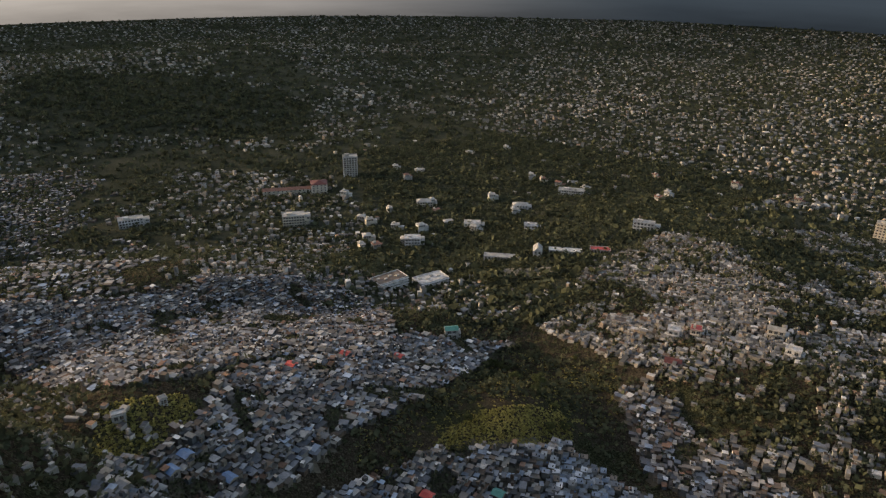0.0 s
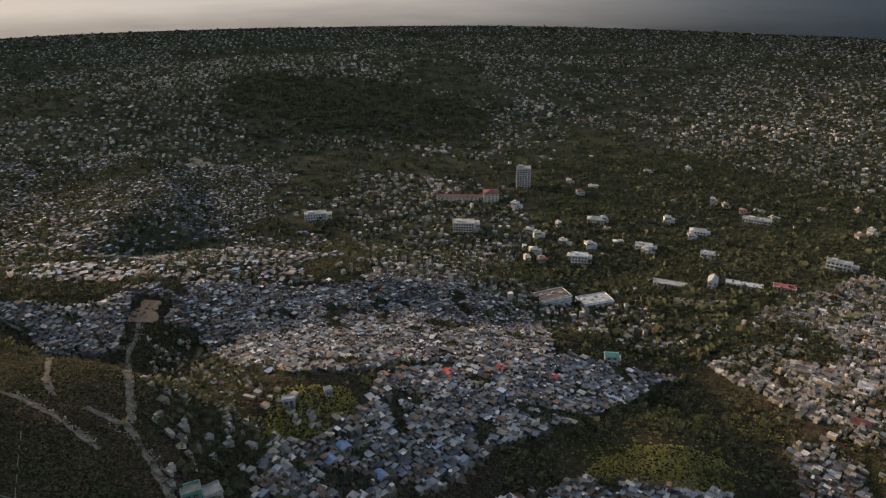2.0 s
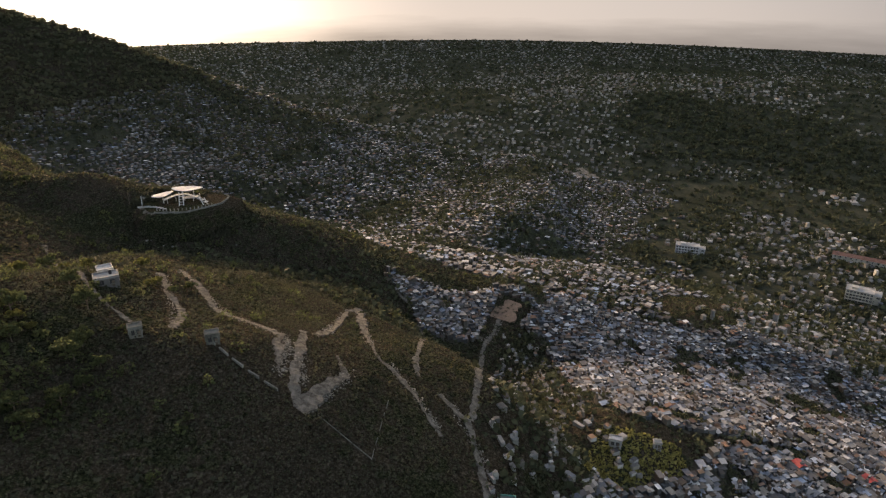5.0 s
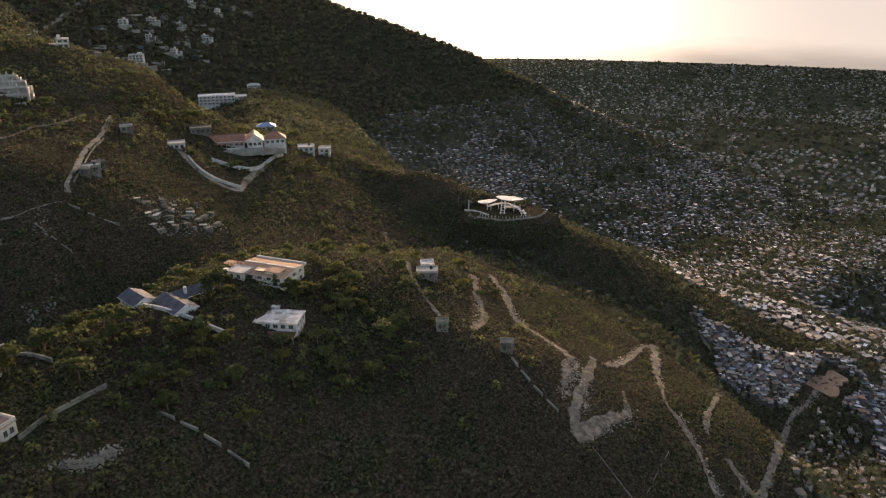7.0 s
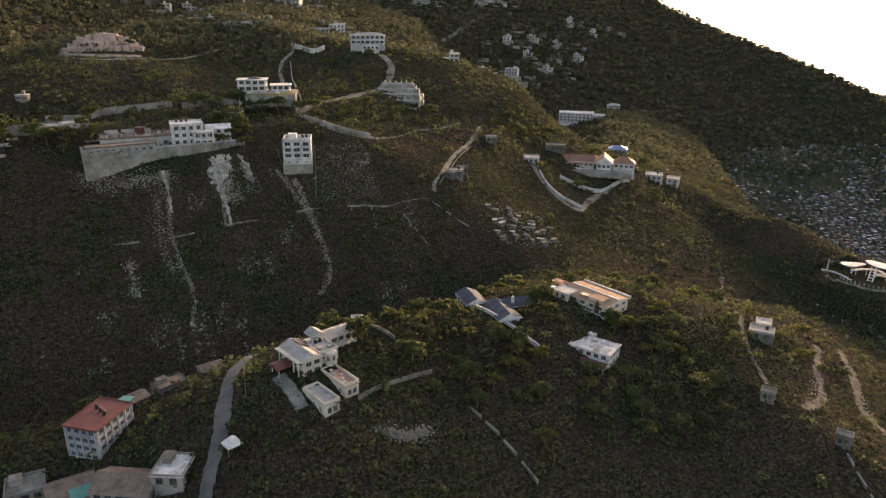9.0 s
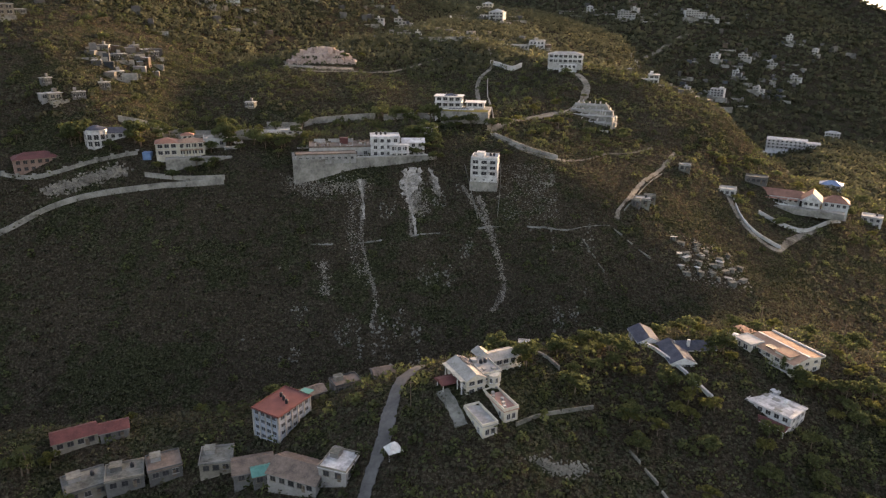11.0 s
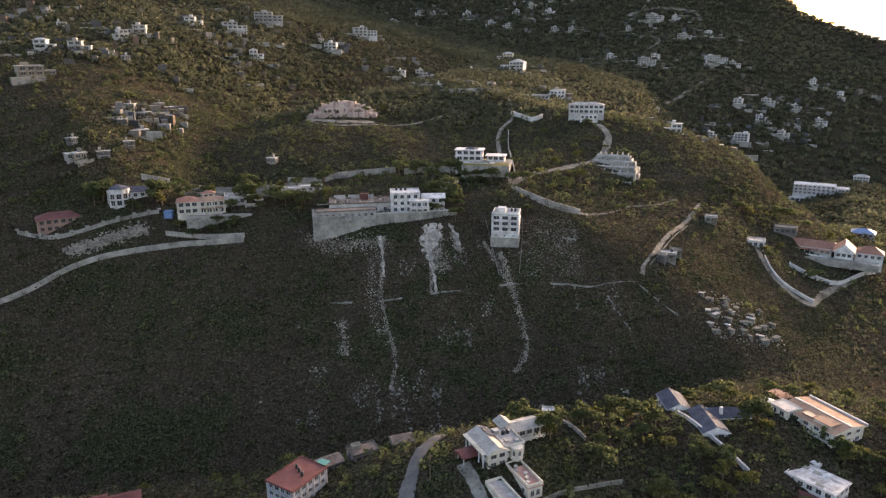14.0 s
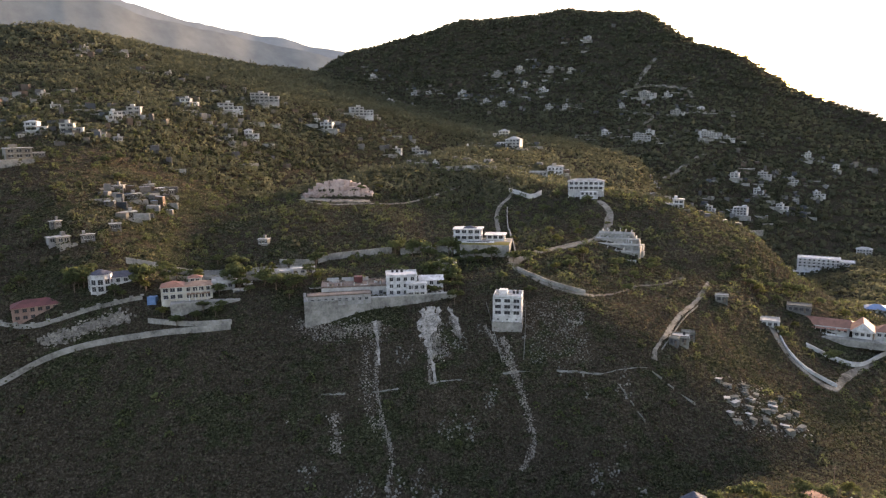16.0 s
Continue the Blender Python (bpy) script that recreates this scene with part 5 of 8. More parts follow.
storey_block(whm, PLASTER, 3.5, -5, 0, 9, 5, 2, PLASTER, 3, 1, 0, 1.0, name="bay")
flat_roof(whm, PLASTER, 3.5, -5, 6.2, 9, 5, 0.3)
columns(whm, PLASTER, [(-0.6 + 1.6 * k, -8.6) for k in range(6)], 3.1, 3.0, 0.2)
box_part("balcony", whm, PLASTER, 3.5, -8.2, 2.8, 9.4, 2.0, 0.35)
rail(whm, PLASTER, 3.5, -9.0, 3.1, 9, posts=12)
storey_block(whm, PLASTER, 11, 4, 0, 11, 7, 2, PLASTER, 3, 2, 0, 1.0, name="side_wing")
hp = Heap()
prism(hp, 11, 4, 6.2, 11, 7, 1.8)
part("roof", hp, [PLASTER, PLASTER], whm)
for k in range(3):
    water_tank(whm, -7 + 2.2 * k, 5, t1 + 0.3)
yt = np.random.default_rng(12)
for k in range(14):      # planks, crates and heaps of sand on the building site
    box_part("site_stack", mid, [RUST, CONCRETE, TRACK][k % 3], yt.uniform(-13, 13), yt.uniform(-6, 6), 4.8, yt.uniform(0.8, 3.2), yt.uniform(0.5, 1.4), yt.uniform(0.3, 1.1), yt.uniform(-0.6, 0.6))
for x in (-10, -3, 4):
    box_part("rough_wall", mid, CONCRETE, x, 5.2, 4.8, 5.6, 0.25, 1.9)
box_part("steps", comp, CONCRETE, 22, 16, 8.1, 3.0, 9, 1.8, label="broad concrete stair in the yard")
for k in range(9):
    box_part("buttress", comp, STONE, -32 + 8 * k, -0.75, -10, 0.9, 0.5, 19.0)
for k in range(16):
    box_part("post", comp, CONCRETE, -4 + 2.5 * k, 0, 9.7, 0.3, 0.3, 0.9)
for k, (x, y, w, d, h) in enumerate(((-30, 20, 6, 5, 3.2), (-21, 23, 8, 4, 2.6), (-9, 24, 7, 4, 3.0), (26, 6, 5, 4, 2.6), (20, 21, 6, 5, 3.4))):
    sh = at_place("yard_shed", -28 + x * 0.99 - y * 0.13, 311 + x * 0.13 + y * 0.99, 7.5, Z_T, "low concrete shed in the compound yard", "shed", "sheds of the compound")
    box_part("wall", sh, CONCRETE, 0, 0, -1, w, d, h + 1)
    box_part("roof", sh, RUST if k % 2 else PATCHY, 0, 0, h, w + 0.6, d + 0.6, 0.15, tilt=0.05)
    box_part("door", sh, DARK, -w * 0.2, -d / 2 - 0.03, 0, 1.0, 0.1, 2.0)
    # solid slab on the wall, the shade indoors put into its colour
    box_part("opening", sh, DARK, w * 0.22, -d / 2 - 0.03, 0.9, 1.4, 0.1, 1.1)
for k in range(7):
    box_part("beam", mid, RUST, -12 + 4 * k, 0, 5.1, 0.3, 13.4, 0.3, 0.12 * (k % 3 - 1), label="loose timber beam on the roof")
rgt = at_place("garden_ruin", 2, 342, 0, None, "grey unfinished building behind the garden", "building")
storey_block(rgt, CONCRETE, 0, 0, 0, 9, 8, 2, CONCRETE, 3, 2, 0, 3.0)
flat_roof(rgt, CONCRETE, 0, 0, 6.2, 9, 8, 0.4)

# ---- terrace villa above the compound ----
tv = at_place("terrace_villa", 17, 383, -9, 337.0, "white modern villa on a walled lawn terrace", "house")
box_part("terrace_wall", tv, STONE, 7.6, -6, -17, 26, 23, 17)
for k in range(6):
    box_part("buttress", tv, STONE, -4.4 + 4.8 * k, -17.6, -17, 0.8, 0.5, 16.6)
box_part("lawn", tv, GRASS, 7.6, -12.5, 0.0, 25, 9, 0.06, label="dark green lawn")
t1 = storey_block(tv, PLASTER, -3, 0, 0, 15, 9, 2, PLASTER, 4, 2, 0, 9.0, win=(2.4, 2.0))
hp = Heap()
hp.box(-3, 0, t1, 16.4, 10.4, 0.3)
hip(hp, -2, 0, t1 + 0.3, 7, 6, 1.1, 0.2, 1, 0)
part("roof", hp, [PLASTER, SLATE], tv, "white roof slab with a dark glazed lantern")
box_part("balcony", tv, PLASTER, -3, -5.4, 2.9, 15.4, 2.0, 0.25)
rail(tv, PLASTER, -3, -6.3, 3.15, 15, posts=14)
columns(tv, PLASTER, [(-10 + 3.5 * k, -6.1) for k in range(5)], 0, 2.9, 0.18)
storey_block(tv, PLASTER, 12, 1, 0, 10, 7, 1, PLASTER, 3, 1, 0, 1.0, name="pavilion", win=(2.0, 2.0))
hp = Heap()
hp.box(12, 0.4, 3.1, 11.6, 9.4, 0.3)
part("pavilion_roof", hp, PLASTER, tv)
box_part("pool_deck", tv, PLASTER, 3.4, -9, 0.08, 17, 4.4, 0.3)
box_part("pool", tv, SLATE, 3.4, -9, 0.39, 12, 2.6, 0.03, label="still dark pool water")

# ---- houses on the left shelf ----
oh = at_place("orange_roofed_house", -116, 318, 17, 322.6, "cream house with red and orange hipped tile roofs", "house")
t1 = storey_block(oh, CREAM, -8, 0, 0, 10, 10, 2, PLASTER, 3, 2, 0, 8, win=(1.7, 1.8))
hp = Heap()
hip(hp, -8, 0, t1, 10, 10, 2.0)
part("roof", hp, [TERRACOTTA, CREAM], oh)
storey_block(oh, CREAM, 3, -1, 0, 12, 10, 2, PLASTER, 4, 2, 0, 8, name="wing", win=(1.9, 1.9))
for k in range(6):
    box_part("balcony_post", oh, CREAM, -2.6 + 2.24 * k, -7.6, 3.2, 0.35, 0.35, 2.5)
rail(oh, CREAM, 3, -7.7, 3.2, 12, posts=14)
hp = Heap()
hip(hp, 3, -1, t1, 12, 10, 1.6)
part("roof", hp, [ORANGE, CREAM], oh)
storey_block(oh, CONCRETE, 14, 2, 0, 10, 10, 2, CONCRETE, 3, 2, 0, 8, name="annex")
flat_roof(oh, CONCRETE, 14, 2, t1, 10, 10, 0.8)
box_part("terrace_wall", oh, STONE, 6, -7.5, -12, 30, 7, 11.8)
for k, (x, y) in enumerate(((12, 0), (15, 4), (17.5, 0.5))):
    box_part("roof_room", oh, CONCRETE, x, y, t1 + 0.2, 2.6, 2.4, 1.6 + 0.5 * k)
columns(oh, PLASTER, [(-1 + 2.6 * k, -7.2) for k in range(4)], 0, 3.0)
box_part("porch_roof", oh, ORANGE, 3, -6.8, 3.0, 10, 3, 0.25)
storey_block(oh, CREAM, 1.5, 4.5, t1 - 0.5, 5.5, 4, 1, PLASTER, 2, 1, 0, 1.0, 2.6, name="upper_room")
hp = Heap()
hip(hp, 1.5, 4.5, t1 + 2.1, 5.5, 4, 1.2)
part("upper_roof", hp, [TERRACOTTA, CREAM], oh)
for k, (x, y, w, d, h) in enumerate(((21, -2, 6, 7, 3.0), (20, 7, 9, 5, 5.2), (25, 2, 4, 6, 4.2))):
    box_part("side_block", oh, CONCRETE, x, y, -6, w, d, 6 + h)
    box_part("side_slab", oh, WEATHERED, x, y, h, w + 0.5, d + 0.5, 0.2)
    # near-black slab painted as the shaded room behind the wall
    box_part("side_opening", oh, DARK, x - 0.6, y - d / 2 - 0.05, h - 2.2, w * 0.5, 0.12, 1.5)
rail(oh, WEATHERED, 20, -5.6, 0.2, 14, posts=14)
stone_wall("garden_wall", "curved grey garden wall behind the orange-roofed house", [(-134, 333), (-122, 337), (-106, 340), (-94, 338)], 2.2, 0.4)
stone_wall("yard_wall", "grey wall round the yard of the orange-roofed house", [(-131, 303), (-112, 302), (-94, 303)], 2.0, 0.4)
bt = box_part("blue_shed", None, BLUE, -132, 312, float(ground_z(-132, 312)) - 1, 3.8, 3.2, 3.6)
tagged(bt, "small bright blue shed beside the yard wall", "shed")

tu = at_place("bay_fronted_house", -154, 322, 24, 325.5, "white house with a tall arched bay front", "house")
t1 = storey_block(tu, PLASTER, 4, 2, 0, 14, 9, 2, PLASTER, 4, 2, 0, 6)
hp = Heap()
hip(hp, 4, 2, t1, 14, 9, 2.2)
part("roof", hp, [SLATE, PLASTER], tu)
hp = Heap()
tube(hp, -5, -1, -6, 5.0, 5.0, 14.6, 10)
part("bay", hp, PLASTER, tu)
for k in range(5):
    for z in (0.8, 3.9):
        a = radians(-72 + 36 * k)
        put_window(tu, window_mesh(2.3, 2.5, PLASTER), pose(-5 + 4.85 * math.sin(a), -1 - 4.85 * math.cos(a), z, 0, 0, math.degrees(a)))
hp = Heap()
tube(hp, -5, -1, 8.6, 5.4, 1.0, 1.6, 10)
part("bay_roof", hp, SLATE, tu)
for k in range(6):
    a = radians(-90 + 36 * k)
    box_part("pilaster", tu, PLASTER, -5 + 5.0 * math.sin(a), -1 - 5.0 * math.cos(a), -4, 0.5, 0.5, 12.4, a)
hill_house(-184, 310, 31, 19, 10, 2, surface("brown_plaster", (0.13, 0.085, 0.07), (0.21, 0.145, 0.118), 0.2, 1.5), "hip", MAROON, "brown two-storey house with a hipped tile roof", "brown_house", z=316)

stone_wall("lane_side_wall", "low grey wall along the lane between the houses", [(-98, 330), (-82, 333), (-66, 337)], 1.8, 0.4)
for x, y, w, d, tr, lb in ((-92, 362, 11, 6, 14, "low grey shed with a slab roof by the back wall"), (-80, 346, 9, 6, 10, "grey block shed in the yards beside the compound"),
                           (-84, 336, 7, 5, 16, "small grey store beside the lane"), (-71, 350, 12, 6, 12, "long unfinished block building beside the compound")):
    hill_house(x, y, tr, w, d, 1, CONCRETE, "flat", CONCRETE, lb, "shed", front=3, side=1)

# ---- terraced ruin, knoll villa ----
ru = at_place("terraced_ruin", 97, 402, -22, 331.0, "unfinished grey terraces with columns and a stone base", "ruin")
gu = np.random.default_rng(41)
for k, (y, z, w) in enumerate(((16, 3.4, 20), (9, 1.4, 25), (2, -0.8, 28), (-6, -3.4, 27), (-14, -7.0, 18))):
    x0 = 1.0 + 1.6 * k
    box_part("terrace", ru, STONE, x0, y, z - 12, w, 7.4, 12)
    box_part("front_wall", ru, CONCRETE, x0, y - 3.5, z, w, 0.35, gu.uniform(0.5, 1.3))
    for m in range(6 if k < 4 else 2):
        box_part("cross_wall", ru, CONCRETE, x0 - w / 2 + w * (m + 0.5) / 6, y + gu.uniform(-0.6, 0.6), z, 0.35, gu.uniform(3.5, 6.4), gu.uniform(0.7, 2.3))
    for m in range(3 if k < 3 else 0):
        box_part("pillar", ru, CONCRETE, x0 + gu.uniform(-0.45, 0.45) * w, y + 2.6, z, 0.45, 0.45, gu.uniform(1.6, 2.8))
box_part("corner_wall", ru, STONE, 17.5, -9.5, -14, 1.0, 9, 14.5)
kv = at_place("knoll_villa", 99, 486, -12, 353.6, "large white villa with long balconies on the ridge", "house")
t1 = storey_block(kv, WEATHERED, 0, 0, 0, 24, 11, 2, PLASTER, 7, 3, 0, 6, win=(2.0, 1.9))
hp = Heap()
hip(hp, 0, 0, t1, 24, 11, 1.8)
part("roof", hp, [GREY_TILE, PLASTER], kv)
box_part("balcony", kv, PLASTER, 0, -6.6, 2.9, 24, 2.2, 0.3)
rail(kv, PLASTER, 0, -7.6, 3.2, 24, posts=20)
columns(kv, PLASTER, [(-11 + 4.4 * k, -7.4) for k in range(6)], -0.2, 3.1, 0.22)
storey_block(kv, PLASTER, 2, -9.5, -3.2, 12, 4, 1, PLASTER, 4, 1, 0, 4, name="lower_room")
hill_house(76, 600, -7, 26, 9, 1, CONCRETE, "flat", CONCRETE, "long low grey house on the ridge road")
hill_house(102, 640, -9, 14, 9, 2, PLASTER, "flat", None, "white two-storey house on the ridge road")

# ---- red-roofed complex and neighbours ----
rc = at_place("red_roofed_villa", 212, 362, -30, 287.5, "long white villa under red tile gables on a walled lawn", "house")
t1 = storey_block(rc, WEATHERED, -8, 2, 0, 22, 9, 1, PLASTER, 7, 2, 0, 6, 3.4)
hp = Heap()
prism(hp, -8, 2, t1, 22, 9, 3.4)
part("roof", hp, [TERRACOTTA, PLASTER], rc)
storey_block(rc, WEATHERED, 9, 0, 0, 9, 12, 1, PLASTER, 3, 3, 0, 6, 4.0, name="gable_house")
hp = Heap()
prism(hp, 9, 0, 3.6, 10, 13, 4.6, 0.7, axis="y")
part("roof", hp, [TERRACOTTA, PLASTER], rc)
storey_block(rc, WEATHERED, 21, 2, 0, 13, 9, 1, PLASTER, 4, 2, 0, 6, 3.4, name="wing")
hp = Heap()
hip(hp, 21, 2, 3.4, 13, 9, 3.4)
part("roof", hp, [TERRACOTTA, PLASTER], rc)
box_part("terrace", rc, STONE, 4, -8, -4, 44, 6, 3.6)
for k in range(4):
    box_part("porch_roof", rc, TERRACOTTA, -16 + 5.2 * k, -4.4, 2.6, 4.6, 3.0, 0.25, 0, 0.0)
    box_part("porch_wall", rc, WEATHERED, -16 + 5.2 * k, -6.6, -0.4, 4.8, 0.3, 0.9)
columns(rc, WEATHERED, [(-18 + 2.6 * k, -5.6) for k in range(9)], -0.4, 3.0, 0.15)
for x, y, w, d in ((-21, 6, 8, 7), (-14, 10, 10, 6), (2, 9, 9, 7)):
    box_part("rear_block", rc, WEATHERED, x, y, -3, w, d, 6.2)
    hp = Heap()
    hip(hp, x, y, 3.2, w, d, 1.8)
    part("rear_roof", hp, [TERRACOTTA, WEATHERED], rc)
hill_house(168, 352, -24, 9, 8, 2, CONCRETE, "flat", None, "grey stacked house beside the drive", z=292)
hill_house(272, 380, -34, 11, 9, 2, WEATHERED, "flat", None, "white flat-roofed house on the spur", tank=True, z=268)
hill_house(286, 378, -40, 8, 8, 2, WEATHERED, "flat", None, "small white house with a roof terrace", z=265)
hill_house(196, 378, -28, 12, 8, 1, SHED_WALL, "flat", MOSSY, "low grey house behind the red roofs")
hill_house(286, 452, -31, 14, 10, 1, CONCRETE, "hip", BLUE, "house under a bright blue hipped roof")
hill_house(142, 351, -22, 6, 5, 1, MOSSY, "flat", CONCRETE, "small shed with a pale roof by the valley road", "shed")
hill_house(104, 299, -18, 7, 6, 1, MOSSY, "flat", CONCRETE, "half-built house on the slope", tank=True)
hill_house(109, 304, -10, 5, 4, 1, MOSSY, "flat", MOSSY, "roofless grey annex beside the half-built house", "ruin")
hill_house(100, 295.5, -30, 4, 3, 1, SHED_WALL, "flat", MOSSY, "low grey store below the half-built house", "shed")
bh = at_place("terraced_mansion", 374, 690, -28, 254, "white mansion stepped in long balconied floors", "house")
t1 = storey_block(bh, PLASTER, 0, 0, 0, 38, 14, 3, PLASTER, 9, 3, 0, 8)
flat_roof(bh, PLASTER, 0, 0, t1, 38, 14, 0.6)
for k in range(3):
    box_part("balcony", bh, PLASTER, 0, -8, 3.1 * k + 2.8, 38, 2.4, 0.35)
for k in range(3):
    box_part("lower_terrace", bh, WEATHERED, -3 + 4 * k, -11.5 - 5 * k, -16 - 4 * k, 38 - 5 * k, 5.6, 13.0)
    for m in range(8 - k):
        # shade under the terraces painted as a row of near-black slabs
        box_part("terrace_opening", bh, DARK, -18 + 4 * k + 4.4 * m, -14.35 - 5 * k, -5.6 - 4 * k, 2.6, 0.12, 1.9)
storey_block(bh, PLASTER, 24, -1, -2, 14, 12, 3, PLASTER, 4, 3, 0, 8, name="wing")
flat_roof(bh, PLASTER, 24, -1, 7.3, 14, 12, 0.6)
hill_house(485, 800, -31, 16, 10, 2, CONCRETE, "hip", CONCRETE, "pale house with a hipped roof on the mountain foot")

# ---- villas on the near spur ----
vn = at_place("big_villa", 17.0, 159.5, 25, 288.2, "large cream villa with gabled wings and columned porches", "house")
vn.scale = (0.8, 0.8, 0.85)
t1 = storey_block(vn, CREAM, -6.5, 1.0, 0, 7.5, 15, 2, PLASTER, 2, 4, 0, 5, win=(1.7, 1.9))
hp = Heap()
prism(hp, -6.5, 1.0, t1, 7.5, 15, 2.0, 0.7, "y")
part("roof", hp, [GREY_TILE, CREAM], vn, "pale grey tiled gable roof")
for k in range(6):
    box_part("solar_panel", vn, SLATE, -5.3 + 1.75 * (k % 2), 2.6 + 2.3 * (k // 2), t1 + 2.45 - 0.449 * (1.2 + 1.75 * (k % 2)), 1.6, 2.1, 0.1, tilt=-0.449, label="dark solar panel")
t2 = storey_block(vn, CREAM, 0.8, 0.5, 0, 7.4, 12, 2, PLASTER, 2, 0, 0, 5, name="centre_block", win=(1.7, 1.9))
for x, y, w, d, h in ((-1.5, 4.5, 2.0, 2.2, 1.3), (2.6, -3.2, 1.6, 1.4, 0.8), (-0.8, -2.0, 1.2, 1.8, 0.6)):
    box_part("roof_box", vn, CONCRETE, x, y, t2 + 0.2, w, d, h)
flat_roof(vn, CONCRETE, 0.8, 0.5, t2, 7.4, 12, 0.6, CREAM)
hp = Heap()
tube(hp, 1.0, -6.0, -4, 2.3, 2.3, 10.4, 12)
part("round_bay", hp, CREAM, vn)
for z in (0.6, 3.7):
    for a in (-50, 0, 50):
        put_window(vn, window_mesh(1.1, 1.9, PLASTER), pose(1.0 + 2.3 * math.sin(radians(a)), -6.0 - 2.3 * math.cos(radians(a)), z, 0, 0, a))
t3 = storey_block(vn, CREAM, 10, 6, 0, 13, 7, 2, PLASTER, 4, 2, 0, 5, name="right_wing", win=(1.7, 1.9))
hp = Heap()
prism(hp, 10, 6, t3, 13, 7, 1.4, 0.6, "x")
prism(hp, 4.5, 9, t3 + 0.4, 5, 6, 1.6, 0.4, "y")
part("roof", hp, [GREY_TILE, CREAM], vn)
box_part("balcony", vn, CREAM, 11, 1.6, 2.9, 12, 2.4, 0.3)
rail(vn, PLASTER, 11, 0.5, 3.2, 12, posts=12)
columns(vn, PLASTER, [(5.6 + 2.7 * k, 0.7) for k in range(5)], 0, 2.9)
columns(vn, PLASTER, [(-11.4, -5 + 3.2 * k) for k in range(5)], 0, 6.0, 0.3)
box_part("porch_roof", vn, CREAM, -11.0, 1.4, 5.9, 2.6, 15, 0.4)
for k in range(2):
    water_tank(vn, 0.5 + 1.8 * k, 2.5, t2 + 0.3, 0.7)
ga = at_place("garage_block", 15.2, 142.6, 25, 284.2, "flat-roofed cream garage with a parapet", "garage")
storey_block(ga, CREAM, 0, 0, 0, 4.6, 10.5, 1, PLASTER, 2, 3, 0, 5, 3.6)
flat_roof(ga, CONCRETE, 0, 0, 3.6, 4.6, 10.5, 0.8, CREAM)
gb = at_place("poolside_block", 21.2, 148.4, 25, 285.5, "cream annex with a red-tiled roof terrace", "annex")
storey_block(gb, CREAM, 0, 0, 0, 4.4, 11.5, 1, PLASTER, 2, 3, 0, 5, 3.6)
flat_roof(gb, surface("red_terrace_tile", (0.20, 0.10, 0.08), (0.32, 0.20, 0.16), 0.3, 2.0), 0, 0, 3.6, 4.4, 11.5, 0.9, CREAM)
for k in range(5):
    box_part("roof_furniture", gb, CONCRETE, -1.2 + 0.8 * (k % 3), -4 + 1.9 * k, 3.82, 0.9, 0.8, 0.7, 0.4 * k)
rs = at_place("red_carport", 6.6, 156, 25, 289.0, "open carport under a red sheet roof", "carport")
columns(rs, PLASTER, [(-2.4, -1.8), (2.4, -1.8), (-2.4, 1.8), (2.4, 1.8)], -1, 3.2, 0.15)
hp = Heap()
prism(hp, 0, 0, 2.4, 5.5, 4.5, 0.9)
part("roof", hp, [MAROON, MAROON], rs)
ribbon("paved_yard", "grey paved yard beside the garage", [(5, 154), (8, 147), (10, 141)], 3.4, MOSSY, 0.4, "yard")
hill_house(32, 180, -9, 3.4, 3, 1, CONCRETE, "flat", PATCHY, "small grey hut at the garden wall", "hut", front=1)
stone_wall("hut_wall", "low wall from the hut down the garden", [(33, 179), (38, 172), (41, 166)], 1.2, 0.35)

vs = at_place("slate_roofed_villa", 80.5, 180, 2, 285.4, "white villa with dark slate gables and white verges", "house")
for x, y, sx, sy, axis in ((-6, 10, 7, 10, "y"), (0, -3, 7.5, 13, "y"), (8, 2, 12, 6, "x")):
    storey_block(vs, PLASTER, x, y, 0, sx, sy, 1, PLASTER, 2 if sx < 10 else 3, 3, 0, 6, 3.4, (1.3, 1.6))
    hp = Heap()
    prism(hp, x, y, 3.4, sx, sy, 2.0, 0.6, axis)
    part("roof", hp, [SLATE, PLASTER], vs, "dark slate gable roof with white verges")
box_part("chimney", vs, PLASTER, 5.2, 0, 4.2, 0.8, 0.8, 2.4)
box_part("verge", vs, PLASTER, 3.9, -3, 3.3, 0.3, 14.2, 0.25)
stone_wall("long_wall", "pale wall beside the slate-roofed villa", [(72, 184), (79, 170), (86, 158)], 1.1, 0.5, WEATHERED)

vo = at_place("orange_roofed_villa", 117, 180, -66, 283.8, "cream villa with a low orange sheet roof and a courtyard", "house")
t1 = storey_block(vo, CREAM, 0, 0, 0, 19, 13, 2, PLASTER, 5, 3, 0, 6, 2.7)
hp = Heap()
prism(hp, 0, 0, t1, 19, 13, 1.3, 0.7, "x")
part("roof", hp, [ORANGE, CREAM], vo)
box_part("ridge_cap", vo, PLASTER, 0, 0, t1 + 1.25, 20, 0.5, 0.18)
# the roof is closed here; a near-black slab paints the shade of a well
box_part("roof_well", vo, DARK, -1, -4.0, t1 + 0.45, 3.4, 2.6, 0.35, label="dark slab painted as the shade in a roof well")
storey_block(vo, CREAM, -8, -6.5, 0, 7, 6, 2, PLASTER, 2, 2, 0, 6, 3.0, name="corner_tower")
flat_roof(vo, CONCRETE, -8, -6.5, 6.0, 7, 6, 0.2)
box_part("low_roof", vo, TERRACOTTA, -16, 4, 2.6, 13, 5, 0.3, tilt=0.03)
box_part("low_wall", vo, CREAM, -16, 4, -4, 12, 4.4, 6.6)
